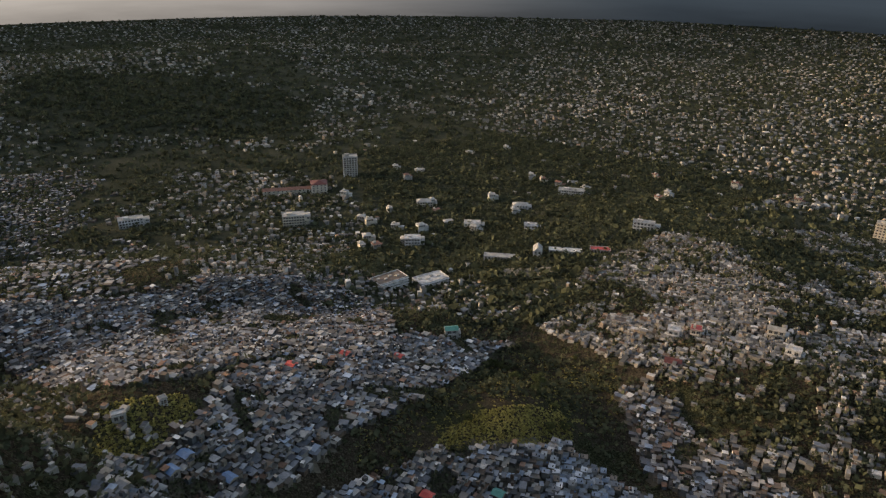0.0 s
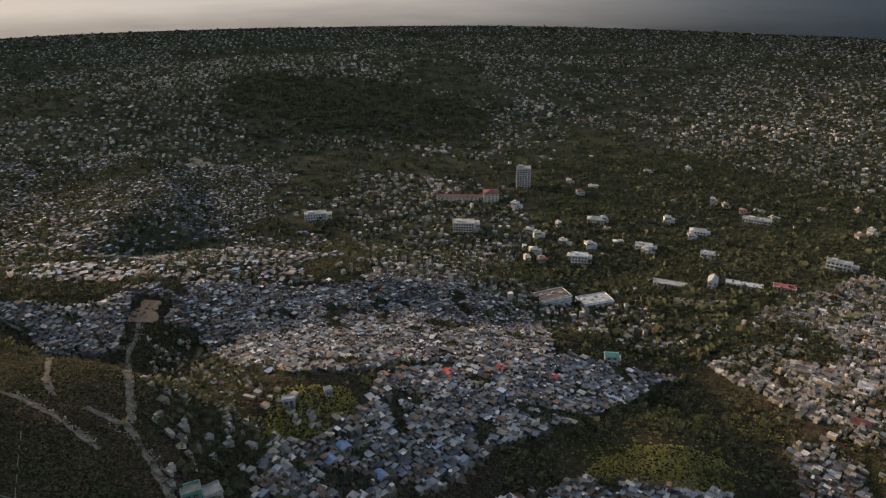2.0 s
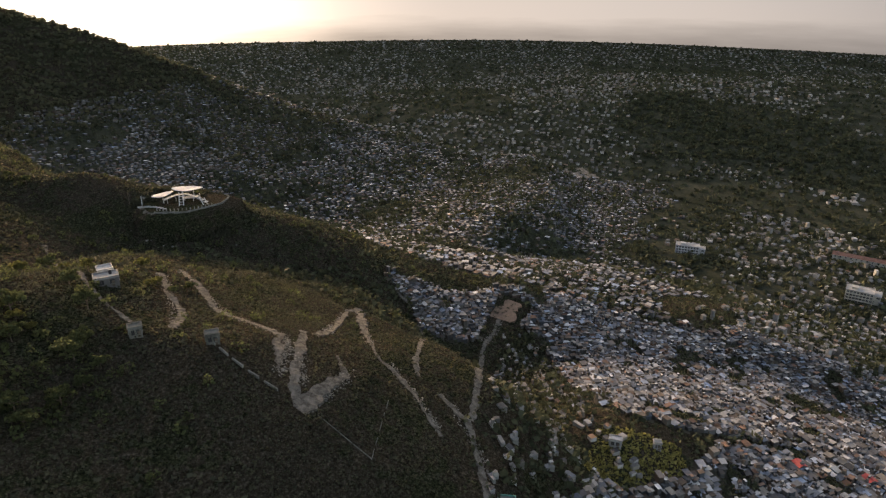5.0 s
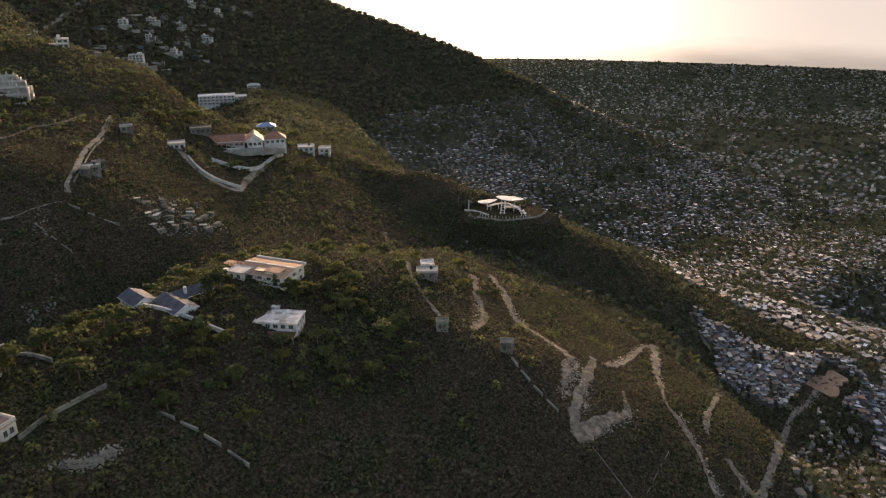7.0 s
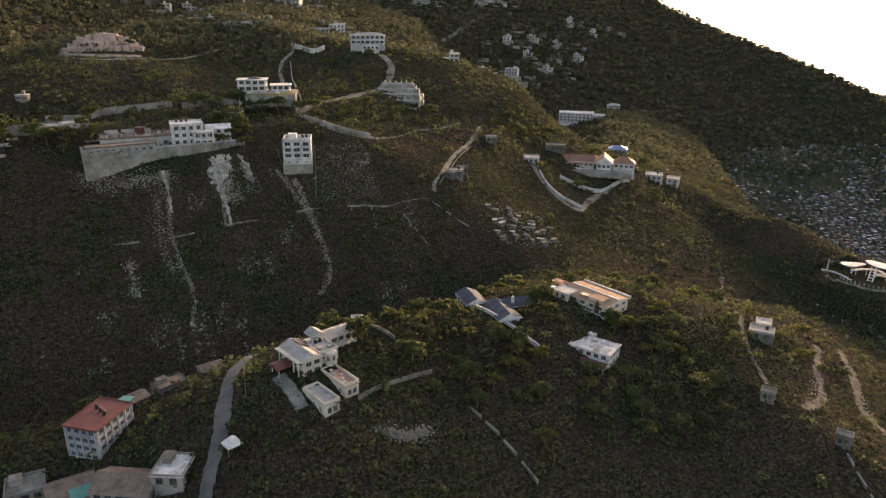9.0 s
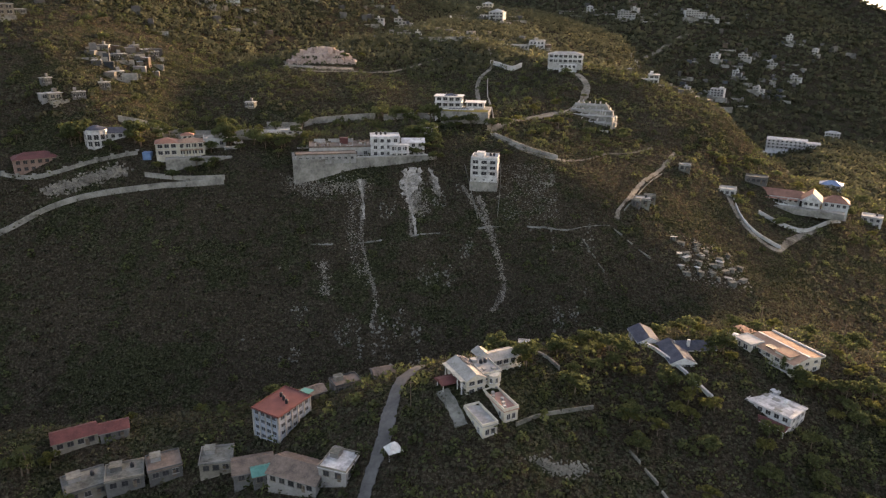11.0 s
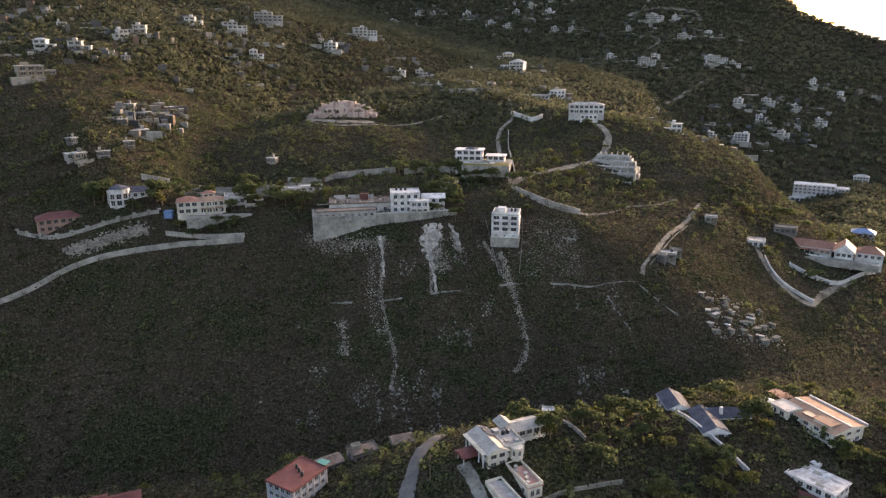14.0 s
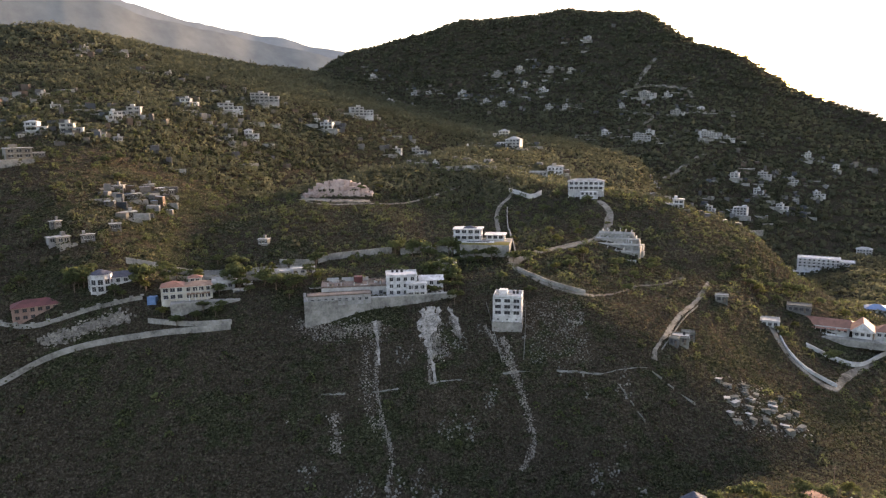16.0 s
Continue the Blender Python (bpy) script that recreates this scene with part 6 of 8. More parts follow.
box_part("forecourt", vo, CONCRETE, -17, -4, -3.5, 10, 9, 3.7, label="pale paved forecourt")

hp = Heap()
tube(hp, -12.5, -8.5, -4, 3.1, 3.1, 9.4, 18)
tube(hp, -12.5, -8.5, 5.4, 3.1, 2.2, 0.6, 18)
tube(hp, -12.5, -8.5, 6.0, 2.2, 0.4, 0.5, 18)
part("round_tower", hp, WEATHERED, vo, "pale round tower with a low domed cap", smooth=False)
box_part("cornice", vo, WEATHERED, 0, 7.1, t1 - 0.1, 20.4, 0.5, 0.7, label="white cornice along the roof edge")
box_part("upper_deck", vo, ORANGE, 4.5, -3.5, t1 + 1.0, 6.0, 4.6, 0.25)
box_part("deck_wall", vo, CREAM, 4.5, -3.5, t1 + 0.2, 5.6, 4.2, 0.8)
rail(vo, PLASTER, 4.0, -7.4, 2.8, 10, posts=10)
box_part("terrace", vo, CONCRETE, 4.0, -7.2, 2.4, 11, 2.2, 0.3)

vw = at_place("patchy_roofed_villa", 104.5, 156, -52, 277.8, "white villa with a patchy repaired flat roof", "house")
vw.scale = (0.9, 0.9, 0.85)
t1 = storey_block(vw, PLASTER, 0, 0, 0, 15, 10, 2, PLASTER, 5, 3, 0, 6, 3.0)
flat_roof(vw, PATCHY, 0, 0, t1, 15.5, 10.5, 0.25)
storey_block(vw, PLASTER, -7, 4, 0, 8, 6, 2, PLASTER, 2, 2, 0, 6, 2.8, name="wing")
flat_roof(vw, PATCHY, -7, 4, 5.6, 8.5, 6.5, 0.2)
hp = Heap()
prism(hp, 2.5, -7, 2.8, 10, 4, 0.9, 0.4, "x")
part("porch_roof", hp, [MAROON, PLASTER], vw, "dark red porch roof")
columns(vw, PLASTER, [(-1.8 + 3 * k, -8.6) for k in range(4)], -1.5, 4.2, 0.15)
hp = Heap()
tube(hp, 2, 3, t1 + 0.2, 0.9, 0.9, 1.0, 12)
tube(hp, 2, 3, t1 + 1.2, 0.9, 0.2, 0.5, 12)
part("water_tank", hp, PLASTER, vw, "white domed water tank")
gp = np.random.default_rng(5)
for k in range(16):
    box_part("roof_patch", vw, [CONCRETE, WEATHERED, STONE, PLASTER][k % 4], gp.uniform(-6, 6), gp.uniform(-3.8, 3.8), t1 + 0.225 + 0.012 * k, gp.uniform(1.2, 3.6), gp.uniform(0.8, 2.4), 0.05, gp.uniform(-0.2, 0.2))
rail(vw, PLASTER, 0, -5.3, t1 + 0.2, 15, posts=12, high=0.8)
box_part("balcony", vw, WEATHERED, -3.5, -5.9, 2.8, 8, 1.6, 0.25)
box_part("roof_hut", vw, PATCHY, -4, 7.2, 5.8, 3, 2, 0.9)

# ---- apartment block and houses by the village road ----
ap = at_place("apartment_block", -43, 162, -32, 270.5, "four-storey blue-grey apartment block with a red flat roof", "apartments")
APW = surface("blue_grey_plaster", (0.12, 0.14, 0.165), (0.24, 0.265, 0.30), 0.2, 1.5)
t1 = storey_block(ap, APW, 0, 0, 0, 10, 14, 4, APW, 4, 5, 0, 5, 2.45, (1.5, 1.7))
for k in range(5):
    box_part("pilaster", ap, CONCRETE, -4.9 + 2.45 * k, -7.1, -1, 0.35, 0.35, 10.8)
for k in range(6):
    box_part("pilaster", ap, CONCRETE, 5.1, -6.9 + 2.76 * k, -1, 0.35, 0.35, 10.8)
flat_roof(ap, MAROON, 0, 0, t1, 10.4, 14.4, 0.25)
for k in range(3):
    water_tank(ap, -2 + 2 * k, 2 - k, t1 + 0.25, 0.5)
box_part("stair_frame", ap, CONCRETE, -9, 3, -1, 6, 0.3, 0.3)
box_part("stair_frame", ap, CONCRETE, -11.8, 0, -1, 0.3, 6, 0.3)
box_part("roof_shade", ap, TEAL, 2.5, 8.4, t1 + 0.3, 4, 2.6, 0.15, tilt=0.1)
for x, y, w, d, mat, tr, rf, lb in ((-48.5, 145, 11, 8, RUST, 16, "gable", "low house with a rusty sheet roof"), (-45, 142, 6, 5, TEAL, 20, "gable", "small house with a teal sheet roof"),
                                    (-34, 139, 15, 10, RUST, -22, "gable", "house with a wide brown sheet roof"), (-23, 137, 8, 9, PATCHY, -20, "flat", "house with a worn flat roof"),
                                    (-95, 143, 11, 9, MOSSY, 32, "flat", "grey house with roof terraces"), (-85, 146, 10, 8, MOSSY, 20, "flat", "grey house with a walled roof terrace"),
                                    (-75, 149, 9, 8, PATCHY, 25, "flat", "pale house on the village edge"), (-104, 158, 12, 7, MAROON, 30, "gable", "long house under a dull red roof"),
                                    (-94, 162, 8, 6, MAROON, 25, "gable", "small house under a dull red roof"), (-36, 176, 7, 5, RUST, 35, "gable", "shed with a brown roof on the spur"),
                                    (-60, 150, 9, 8, MOSSY, 10, "flat", "grey house above the ravine"), (-26, 181, 9, 6, PATCHY, 28, "flat", "half-built white house by the ravine"),
                                    (-14, 186, 7, 5, RUST, 20, "gable", "brown-roofed shed at the road end")):
    vh = hill_house(x, y, tr, w, d, 1, SHED_WALL, rf, RUST if mat is PATCHY and w > 8 else mat, lb, tank=(w > 9))
    for k in range(int(w / 1.2) if rf == "gable" else 0):     # seams of the roof sheets
        for sd in (-1, 1):
            slope = min(w, d) * 0.25 / (d / 2 + 0.4)
            hp = Heap()
            hp.add(np.array([(u, sd * v, 3.1 + (d / 2 + 0.4 - v) * slope + q) for u in (-w / 2 + 1.2 * k, -w / 2 + 1.2 * k + 0.14) for v in (0.1, d / 2 + 0.4) for q in (0.0, 0.09)]), [(1, 3, 7, 5), (0, 1, 5, 4), (2, 6, 7, 3), (0, 2, 3, 1), (4, 5, 7, 6)])
            part("sheet_seam", hp, mat, vh)
    if rf == "flat":
        box_part("roof_room", vh, SHED_WALL, -w * 0.22, d * 0.2, 3.3, w * 0.3, d * 0.35, 1.5)
        box_part("roof_slab", vh, MOSSY, -w * 0.22, d * 0.2, 4.8, w * 0.34, d * 0.4, 0.12)
tent = at_place("shelter", -8.4, 136, 25, None, "small white peaked shelter beside the road", "shelter")
hp = Heap()
hip(hp, 0, 0, 2.0, 3.2, 3.0, 2.2)
part("canopy", hp, [PLASTER, PLASTER], tent)
columns(tent, STEEL, [(-1.9, -1.6), (1.9, -1.6), (-1.9, 1.6), (1.9, 1.6)], -0.5, 2.8, 0.05)

# ---- hilltop pavilion with white canopies ----
pv = at_place("pavilion_terrace", 312, 234, -50, 251.0, "walled grassy terrace on the hilltop with a broken stone edge", "terrace")
pg = np.random.default_rng(61)
AROUND = np.linspace(0, 2 * math.pi, 49)[:-1]
REACH = 1 + 0.05 * np.sin(3 * AROUND + 1) + 0.035 * np.sin(7 * AROUND) + pg.uniform(-0.012, 0.012, 48)


def terrace_ring(rings, mat, name, label="", k0=0, k1=48, cap=False):
    """A band round the terrace through rings of (radius across, radius deep, height)."""
    hp = Heap()
    ks = np.arange(k0, k1 + (0 if k1 - k0 == 48 else 1)) % 48
    n = len(ks)
    v = []
    for rx, ry, z, rough in rings:
        u, w = rx * REACH[ks] * np.cos(AROUND[ks]), ry * REACH[ks] * np.sin(AROUND[ks])
        if z is None:                            # down to the slope and a little into it
            c, t = math.cos(math.radians(50)), math.sin(math.radians(50))
            z = ground_z(312 + u * c + w * t, 234 - u * t + w * c) - 251.6
        v.append(np.c_[u, w, z + rough * pg.uniform(-1, 1, n)])
    v = np.concatenate(v)
    closed = k1 - k0 == 48
    f = [(r * n + k, r * n + (k + 1) % n, (r + 1) * n + (k + 1) % n, (r + 1) * n + k) for r in range(len(rings) - 1) for k in range(n if closed else n - 1)]
    if cap:
        f.append(tuple((len(rings) - 1) * n + k for k in range(n)))
    hp.add(v, f)
    return part(name, hp, mat, pv, label)


terrace_ring([(37, 27, None, 0.3), (33, 23.5, None, 0.3), (29, 20, -2.8, 0.5), (25, 17, -1.3, 0.3), (22.5, 15.0, 0.05, 0.0)], SCRUB, "bank", "dark scrubby earth bank", cap=True)
terrace_ring([(24.0, 16.2, -2.4, 0.3), (23.0, 15.6, 0.35, 0.12), (22.4, 15.0, 0.35, 0.12), (22.4, 15.0, 0.0, 0.0)], MOSSY, "retaining_wall", "grey stone retaining wall", 30, 51)
for k in range(16):
    hp = Heap()
    a = math.radians(222 + 6 * k)
    hp.box(20.4 * math.cos(a), 13.6 * math.sin(a), 0.0, 0.45, 0.45, 1.3, a)
    part("baluster", hp, STONE, pv)
hp = Heap()
for k in range(9):
    u = k / 8
    hp.box(-24 + 13 * u, -1.0 - 7.5 * u + 2.5 * math.sin(3 * u), 0.0, 1.9, 0.5, 0.9 - 0.3 * u + 0.1 * (k % 2), -0.5 + 0.5 * u)
part("side_wall", hp, WEATHERED, pv, "low pale wall at the edge")
hp = Heap()
tube(hp, -22.5, 3.5, -0.5, 0.35, 0.25, 6.0, 8)
part("post", hp, WEATHERED, pv, "tall pale gate post")
hp = Heap()
for k in range(10):
    hp.box(-21 + 2.9 * k, 12.6 + 0.5 * math.sin(k), -0.6, 2.7, 0.5, 2.6 + 0.3 * (k % 3))
part("back_wall", hp, STONE, pv)
terrace_ring([(26.5, 17.6, -2.6, 0.1), (25.0, 16.6, -1.3, 0.3), (23.4, 15.6, -0.3, 0.1)], WORN, "stony_path", "worn stony path on the bank", 23, 33)
xs, ys = 312 + pg.normal(-3, 9, 420), 234 + pg.normal(4, 9, 420)
ok = (np.hypot(xs - 312, ys - 234) > 15) & (0.77 * (xs - 312) + 0.64 * (ys - 234) < -9)
rubble("terrace_spoil", "pale stones spilled below the hilltop terrace", xs[ok], ys[ok], 0.3, 1.0)
cn = at_place("canopy_pavilion", 311, 234, -50, 251.0, "pavilion with two white leaf-shaped canopies and curved stairs", "pavilion")


def leaf_canopy(x, y, z, sx, sy, lift, turn):
    """A pointed, dished leaf of white sheet with a raised rim."""
    n, c, w = 28, math.cos(turn), math.sin(turn)
    rows = []
    for shrink, sag, under in ((1.0, 0.0, 0.0), (0.62, 0.45, 0.0), (0.25, 0.75, 0.0), (0.25, 0.75, 0.3), (0.62, 0.45, 0.3), (1.0, 0.0, 0.3)):
        for k in range(n):
            a = k / n * 2 * math.pi
            u, v = sx * math.cos(a), sy * math.copysign(abs(math.sin(a)) ** 1.35, math.sin(a)) * (1 - 0.25 * math.cos(a))
            u, v = u * shrink, v * shrink
            rows.append((x + u * c - v * w, y + u * w + v * c, z + lift * u / sx + 0.9 - sag * 0.6 - under - 0.5 * (v / sy) ** 2))
    hp = Heap()
    hp.add(np.array(rows), [(r * n + k, r * n + (k + 1) % n, (r + 1) * n + (k + 1) % n, (r + 1) * n + k) for r in range(5) for k in range(n)]
           + [(5 * n + k, 5 * n + (k + 1) % n, (k + 1) % n, k) for k in range(n)] + [tuple(2 * n + k for k in range(n)), tuple(3 * n + n - 1 - k for k in range(n))])
    part("canopy", hp, PLASTER, cn, "white leaf-shaped canopy")


leaf_canopy(-10.5, 3.5, 4.8, 6.0, 3.4, 0.5, 0.25)
leaf_canopy(3.0, 5, 6.4, 8.4, 4.4, -0.4, -0.1)
for x, y, h in ((-10.5, 3.5, 5.0), (0, 6, 6.6), (6, 5.5, 6.4), (9, 2, 4.6)):
    hp = Heap()
    tube(hp, x, y, -0.5, 0.35, 0.3, h, 8)
    part("post", hp, PLASTER, cn)
for x in (-2.6, -0.4):                       # ladder-like stair hung from the larger canopy
    hp = Heap()
    tube(hp, x, -4.5, -0.3, 0.28, 0.28, 6.4, 6, top=(x + 0.7, 1.5))
    part("stringer", hp, PLASTER, cn)
for k in range(5):
    box_part("rung", cn, PLASTER, -1.4 + 0.13 * k, -3.9 + 1.15 * k, 0.4 + 1.2 * k, 2.2, 0.35, 0.2)
for k in range(15):                          # curved walk from the small canopy round to the terrace
    u = k / 14
    x, y, z = -10 + 21.5 * u, -0.5 + 5.2 * math.sin(2.3 * u + 0.4) - 8.0 * u ** 3, 2.6 + 1.3 * math.sin(3.0 * u) - 3.4 * max(0.0, u - 0.55)
    hp = Heap()
    hp.box(0, 0, 0, 1.75, 2.1, 0.35)
    step = part("step", hp, PLASTER, cn)
    step.matrix_local = pose(x, y, z, 0, 0, math.degrees(math.atan2(5.2 * 2.3 * math.cos(2.3 * u + 0.4) - 24 * u * u, 21.5)))
    if k % 3 == 1:
        hp = Heap()
        tube(hp, x, y, -0.3, 0.2, 0.2, z + 0.3, 6)
        part("post", hp, PLASTER, cn)
for x in (10.2, 12.6):
    hp = Heap()
    tube(hp, x, -8.2, -0.3, 0.24, 0.24, 3.2, 6, top=(x - 1.6, -3.6))
    part("railing", hp, PLASTER, cn)
box_part("deck", cn, CONCRETE, 4, 1.5, 2.4, 9, 4, 0.35)
hill_house(174, 160, -44, 8, 5.5, 1, SHED_WALL, "flat", CONCRETE, "grey half-built house on the spur", tank=True)
hill_house(180, 166, -40, 5, 5, 1, WEATHERED, "flat", PATCHY, "small white hut on the spur", "hut")
hill_house(158, 106, -51, 4.2, 3.4, 1, MOSSY, "flat", MOSSY, "grey hut by the lane wall", "hut")
hill_house(150, 128, -46, 4, 3.2, 1, MOSSY, "flat", MOSSY, "ruined grey hut on the dark slope", "hut")

# ---- scattered houses on the mountain and the far hillsides ----
FAR_HOUSES_A = [(-247, 547, 14), (-241, 567, 19), (-224, 635, 18), (-195, 653, 25), (-178, 711, 34), (-278, 489, 15), (-257, 494, 17), (-226, 502, 7), (-255, 429, 25), (-111, 699, 22),
                (-91, 772, 29), (-89, 1261, 17), (-47, 1324, 14), (-21, 1317, 13), (40, 1297, 18), (104, 1342, 20), (147, 1349, 20), (201, 1328, 20), (234, 1307, 16), (-129, 1384, 17),
                (151, 1295, 16), (177, 1263, 19), (125, 1279, 14), (178, 1198, 16), (204, 1185, 16), (78, 1256, 19), (105, 1231, 15), (75, 856, 23), (75, 739, 30)]
FAR_HOUSES_B = [(26, 745, 13), (331, 1175, 33), (361, 1109, 24), (402, 1114, 18), (283, 1027, 29), (304, 1043, 22), (381, 1030, 34), (407, 1021, 19), (241, 1056, 22), (162, 483, 16),
                (324, 854, 14), (364, 857, 29), (383, 926, 24), (422, 932, 20), (457, 927, 15), (506, 983, 17), (479, 902, 17), (279, 1385, 25), (401, 899, 15), (-182, 418, 11),
                (-172, 444, 11), (-175, 394, 12), (-191, 420, 9), (-181, 440, 7), (-175, 590, 12), (-165, 614, 15), (-317, 575, 11), (-294, 548, 8), (-276, 740, 8), (-350, 802, 8)]
FAR_HOUSES_C = [(-383, 789, 8), (-191, 350, 12), (-181, 354, 8), (-101, 398, 8), (-198, 360, 6), (-174, 370, 7), (-27, 739, 15), (105, 648, 20), (-46, 718, 10), (-6, 605, 7),
                (-123, 709, 7), (365, 1169, 17), (289, 1154, 15), (533, 959, 15), (419, 872, 17), (235, 779, 8)]
fr = np.random.default_rng(31)
FAR_WINDOWS = {}


def far_window(w, h):
    """A wide opening with a sill and a post, in one mesh."""
    if (w, h) not in FAR_WINDOWS:
        hp = Heap()
        hp.box(0, 0, 0, w, 0.12, h, mat=1)
        hp.box(0, -0.08, -0.12, w + 0.3, 0.3, 0.14)
        hp.box(0, -0.05, 0, 0.14, 0.12, h)
        hp.box(0, -0.05, h - 0.04, w + 0.3, 0.24, 0.12)
        ob = hp.done("window", [WEATHERED, DARK])
        FAR_WINDOWS[(w, h)] = ob.data
        bpy.data.objects.remove(ob)
    return FAR_WINDOWS[(w, h)]


def far_openings(ob, x, y, w, d, z, n):
    for k in range(n):
        wi = new("window", far_window(round(min(2.6, w / n * 0.62), 1), 1.7))
        wi.parent = ob
        wi.matrix_local = pose(x - w / 2 + w * (k + 0.5) / n, y - d / 2 - 0.05, z + 0.7)


def mountain_house(x, y, facing, w, storeys, wall, roof, label, gen):
    """A stepped house on a slope: two or three blocks of unequal height with deep balconies, roof slabs and a stone terrace."""
    ob = at_place("hillside_villa", x, y, facing, None, label, "house", "houses on the mountain")
    d = w * gen.uniform(0.42, 0.6)
    side = gen.choice([-1, 1])
    body = w * gen.uniform(0.48, 0.62)
    hp = Heap()
    hp.box(0, 0, -5, body, d, 5 + 3.0 * storeys)
    part("wall", hp, wall, ob)
    hp = Heap()
    if roof == "hip":
        hip(hp, 0, 0, 3.0 * storeys, body, d, d * 0.22, 0.6)
    else:
        hp.box(0, -0.3, 3.0 * storeys, body + 0.9, d + 1.2, 0.3)
        hp.box(body * gen.uniform(-0.25, 0.25), d * 0.15, 3.0 * storeys + 0.3, body * 0.3, d * 0.4, 1.9, mat=1)
    part("roof", hp, [CONCRETE, wall], ob)
    for k in range(storeys):
        far_openings(ob, 0, 0, body - 0.6, d, 3.0 * k, max(2, int(body / 3.6)))
        if k and w > 11:
            hp = Heap()
            hp.box(0, -d / 2 - 0.9, 3.0 * k - 0.15, body * 0.94, 1.9, 0.25)
            hp.box(0, -d / 2 - 1.8, 3.0 * k + 0.1, body * 0.94, 0.12, 0.75, mat=1)
            part("balcony", hp, [CONCRETE, wall], ob)
    wing, low = w * gen.uniform(0.3, 0.42), max(1, storeys - 1)
    wx, wy = side * (body / 2 + wing / 2 - 0.3), gen.uniform(-0.2, 0.3) * d
    hp = Heap()
    hp.box(wx, wy, -5, wing, d * 0.75, 5 + 2.9 * low)
    hp.box(wx, wy, 2.9 * low, wing + 0.7, d * 0.75 + 0.7, 0.25, mat=1)
    part("wing", hp, [wall, CONCRETE], ob)
    for k in range(low):
        far_openings(ob, wx, wy, wing - 0.5, d * 0.75, 2.9 * k, max(1, int(wing / 3.4)))
    if w > 9:
        hp = Heap()
        hp.box(-side * w * 0.12, -d / 2 - w * 0.16, -6, w * gen.uniform(0.7, 1.0), w * 0.22, 5.6)
        part("terrace", hp, STONE, ob)
    return ob


HOUSE_AT = []
for x, y, w in FAR_HOUSES_A + FAR_HOUSES_B + FAR_HOUSES_C:
    facing = -math.degrees(math.atan2(x, y)) + fr.uniform(-25, 25)
    wall, roof, words = [(WEATHERED, "flat", "pale flat-roofed house with deep balconies"), (PLASTER, "flat", "white stepped house with flat roofs"), (CONCRETE, "flat", "grey concrete house with open floors"),
                         (CREAM, "hip", "cream house with a grey hipped roof"), (WEATHERED, "hip", "pale house with a hipped roof")][int(fr.choice(5, p=[0.36, 0.08, 0.30, 0.12, 0.14]))]
    HOUSE_AT.append((x, y))
    if y < 480:
        wall, roof, words = SHED_WALL, "flat", "dull grey block house with slab roof"
    mountain_house(x, y, facing, w * 0.9, 3 if w > 26 else 2 if w > 13 else 1, wall, roof, words + " on the wooded mountainside", fr)

# cottages, sheds and terrace walls round them, and a crowded hollow
X = np.array([p[0] for p in HOUSE_AT for _ in range(7)], float) + fr.normal(0, 22, 7 * len(HOUSE_AT))
Y = np.array([p[1] for p in HOUSE_AT for _ in range(7)], float) + fr.normal(5, 15, 7 * len(HOUSE_AT))
ok = np.hypot(X, Y) > 520
X, Y = X[ok], Y[ok]
QX, QY = jittered(-205, -150, 378, 470, 5.4, 1.6)
ok = inside([(-198, 411), (-173, 462), (-159, 418), (-177, 382)], QX, QY) & (fr.random(len(QX)) < 0.6)
X, Y = np.r_[X, QX[ok]], np.r_[Y, QY[ok]]
n = len(X)
wide = fr.uniform(2.6, 7.0, n)
tagged(blocks("hill_cottages", X, Y, ground_z(X, Y) - 3, wide, wide * fr.uniform(0.5, 0.9, n), 3 + fr.choice([2.4, 2.8, 5.0], n), fr.uniform(-0.6, 0.6, n) - np.arctan2(X, Y), fr.uniform(-0.05, 0.05, n), [SHACK_WALL, SHACK_ROOF]),
       "small grey cottages and sheds between the mountain villas", "cottages", kind="stuff")
wide = fr.uniform(8, 26, n // 3)
X, Y = X[::3][:n // 3] + fr.normal(0, 6, n // 3), Y[::3][:n // 3] - fr.uniform(3, 9, n // 3)
tagged(blocks("garden_terraces", X, Y, ground_z(X, Y) - 2.5, wide, np.full(n // 3, 0.5), np.full(n // 3, 4.0), fr.uniform(-0.5, 0.5, n // 3) - np.arctan2(X, Y), np.zeros(n // 3), [STONE, STONE]),
       "stone terrace walls below the mountain houses", "terrace walls", kind="stuff")


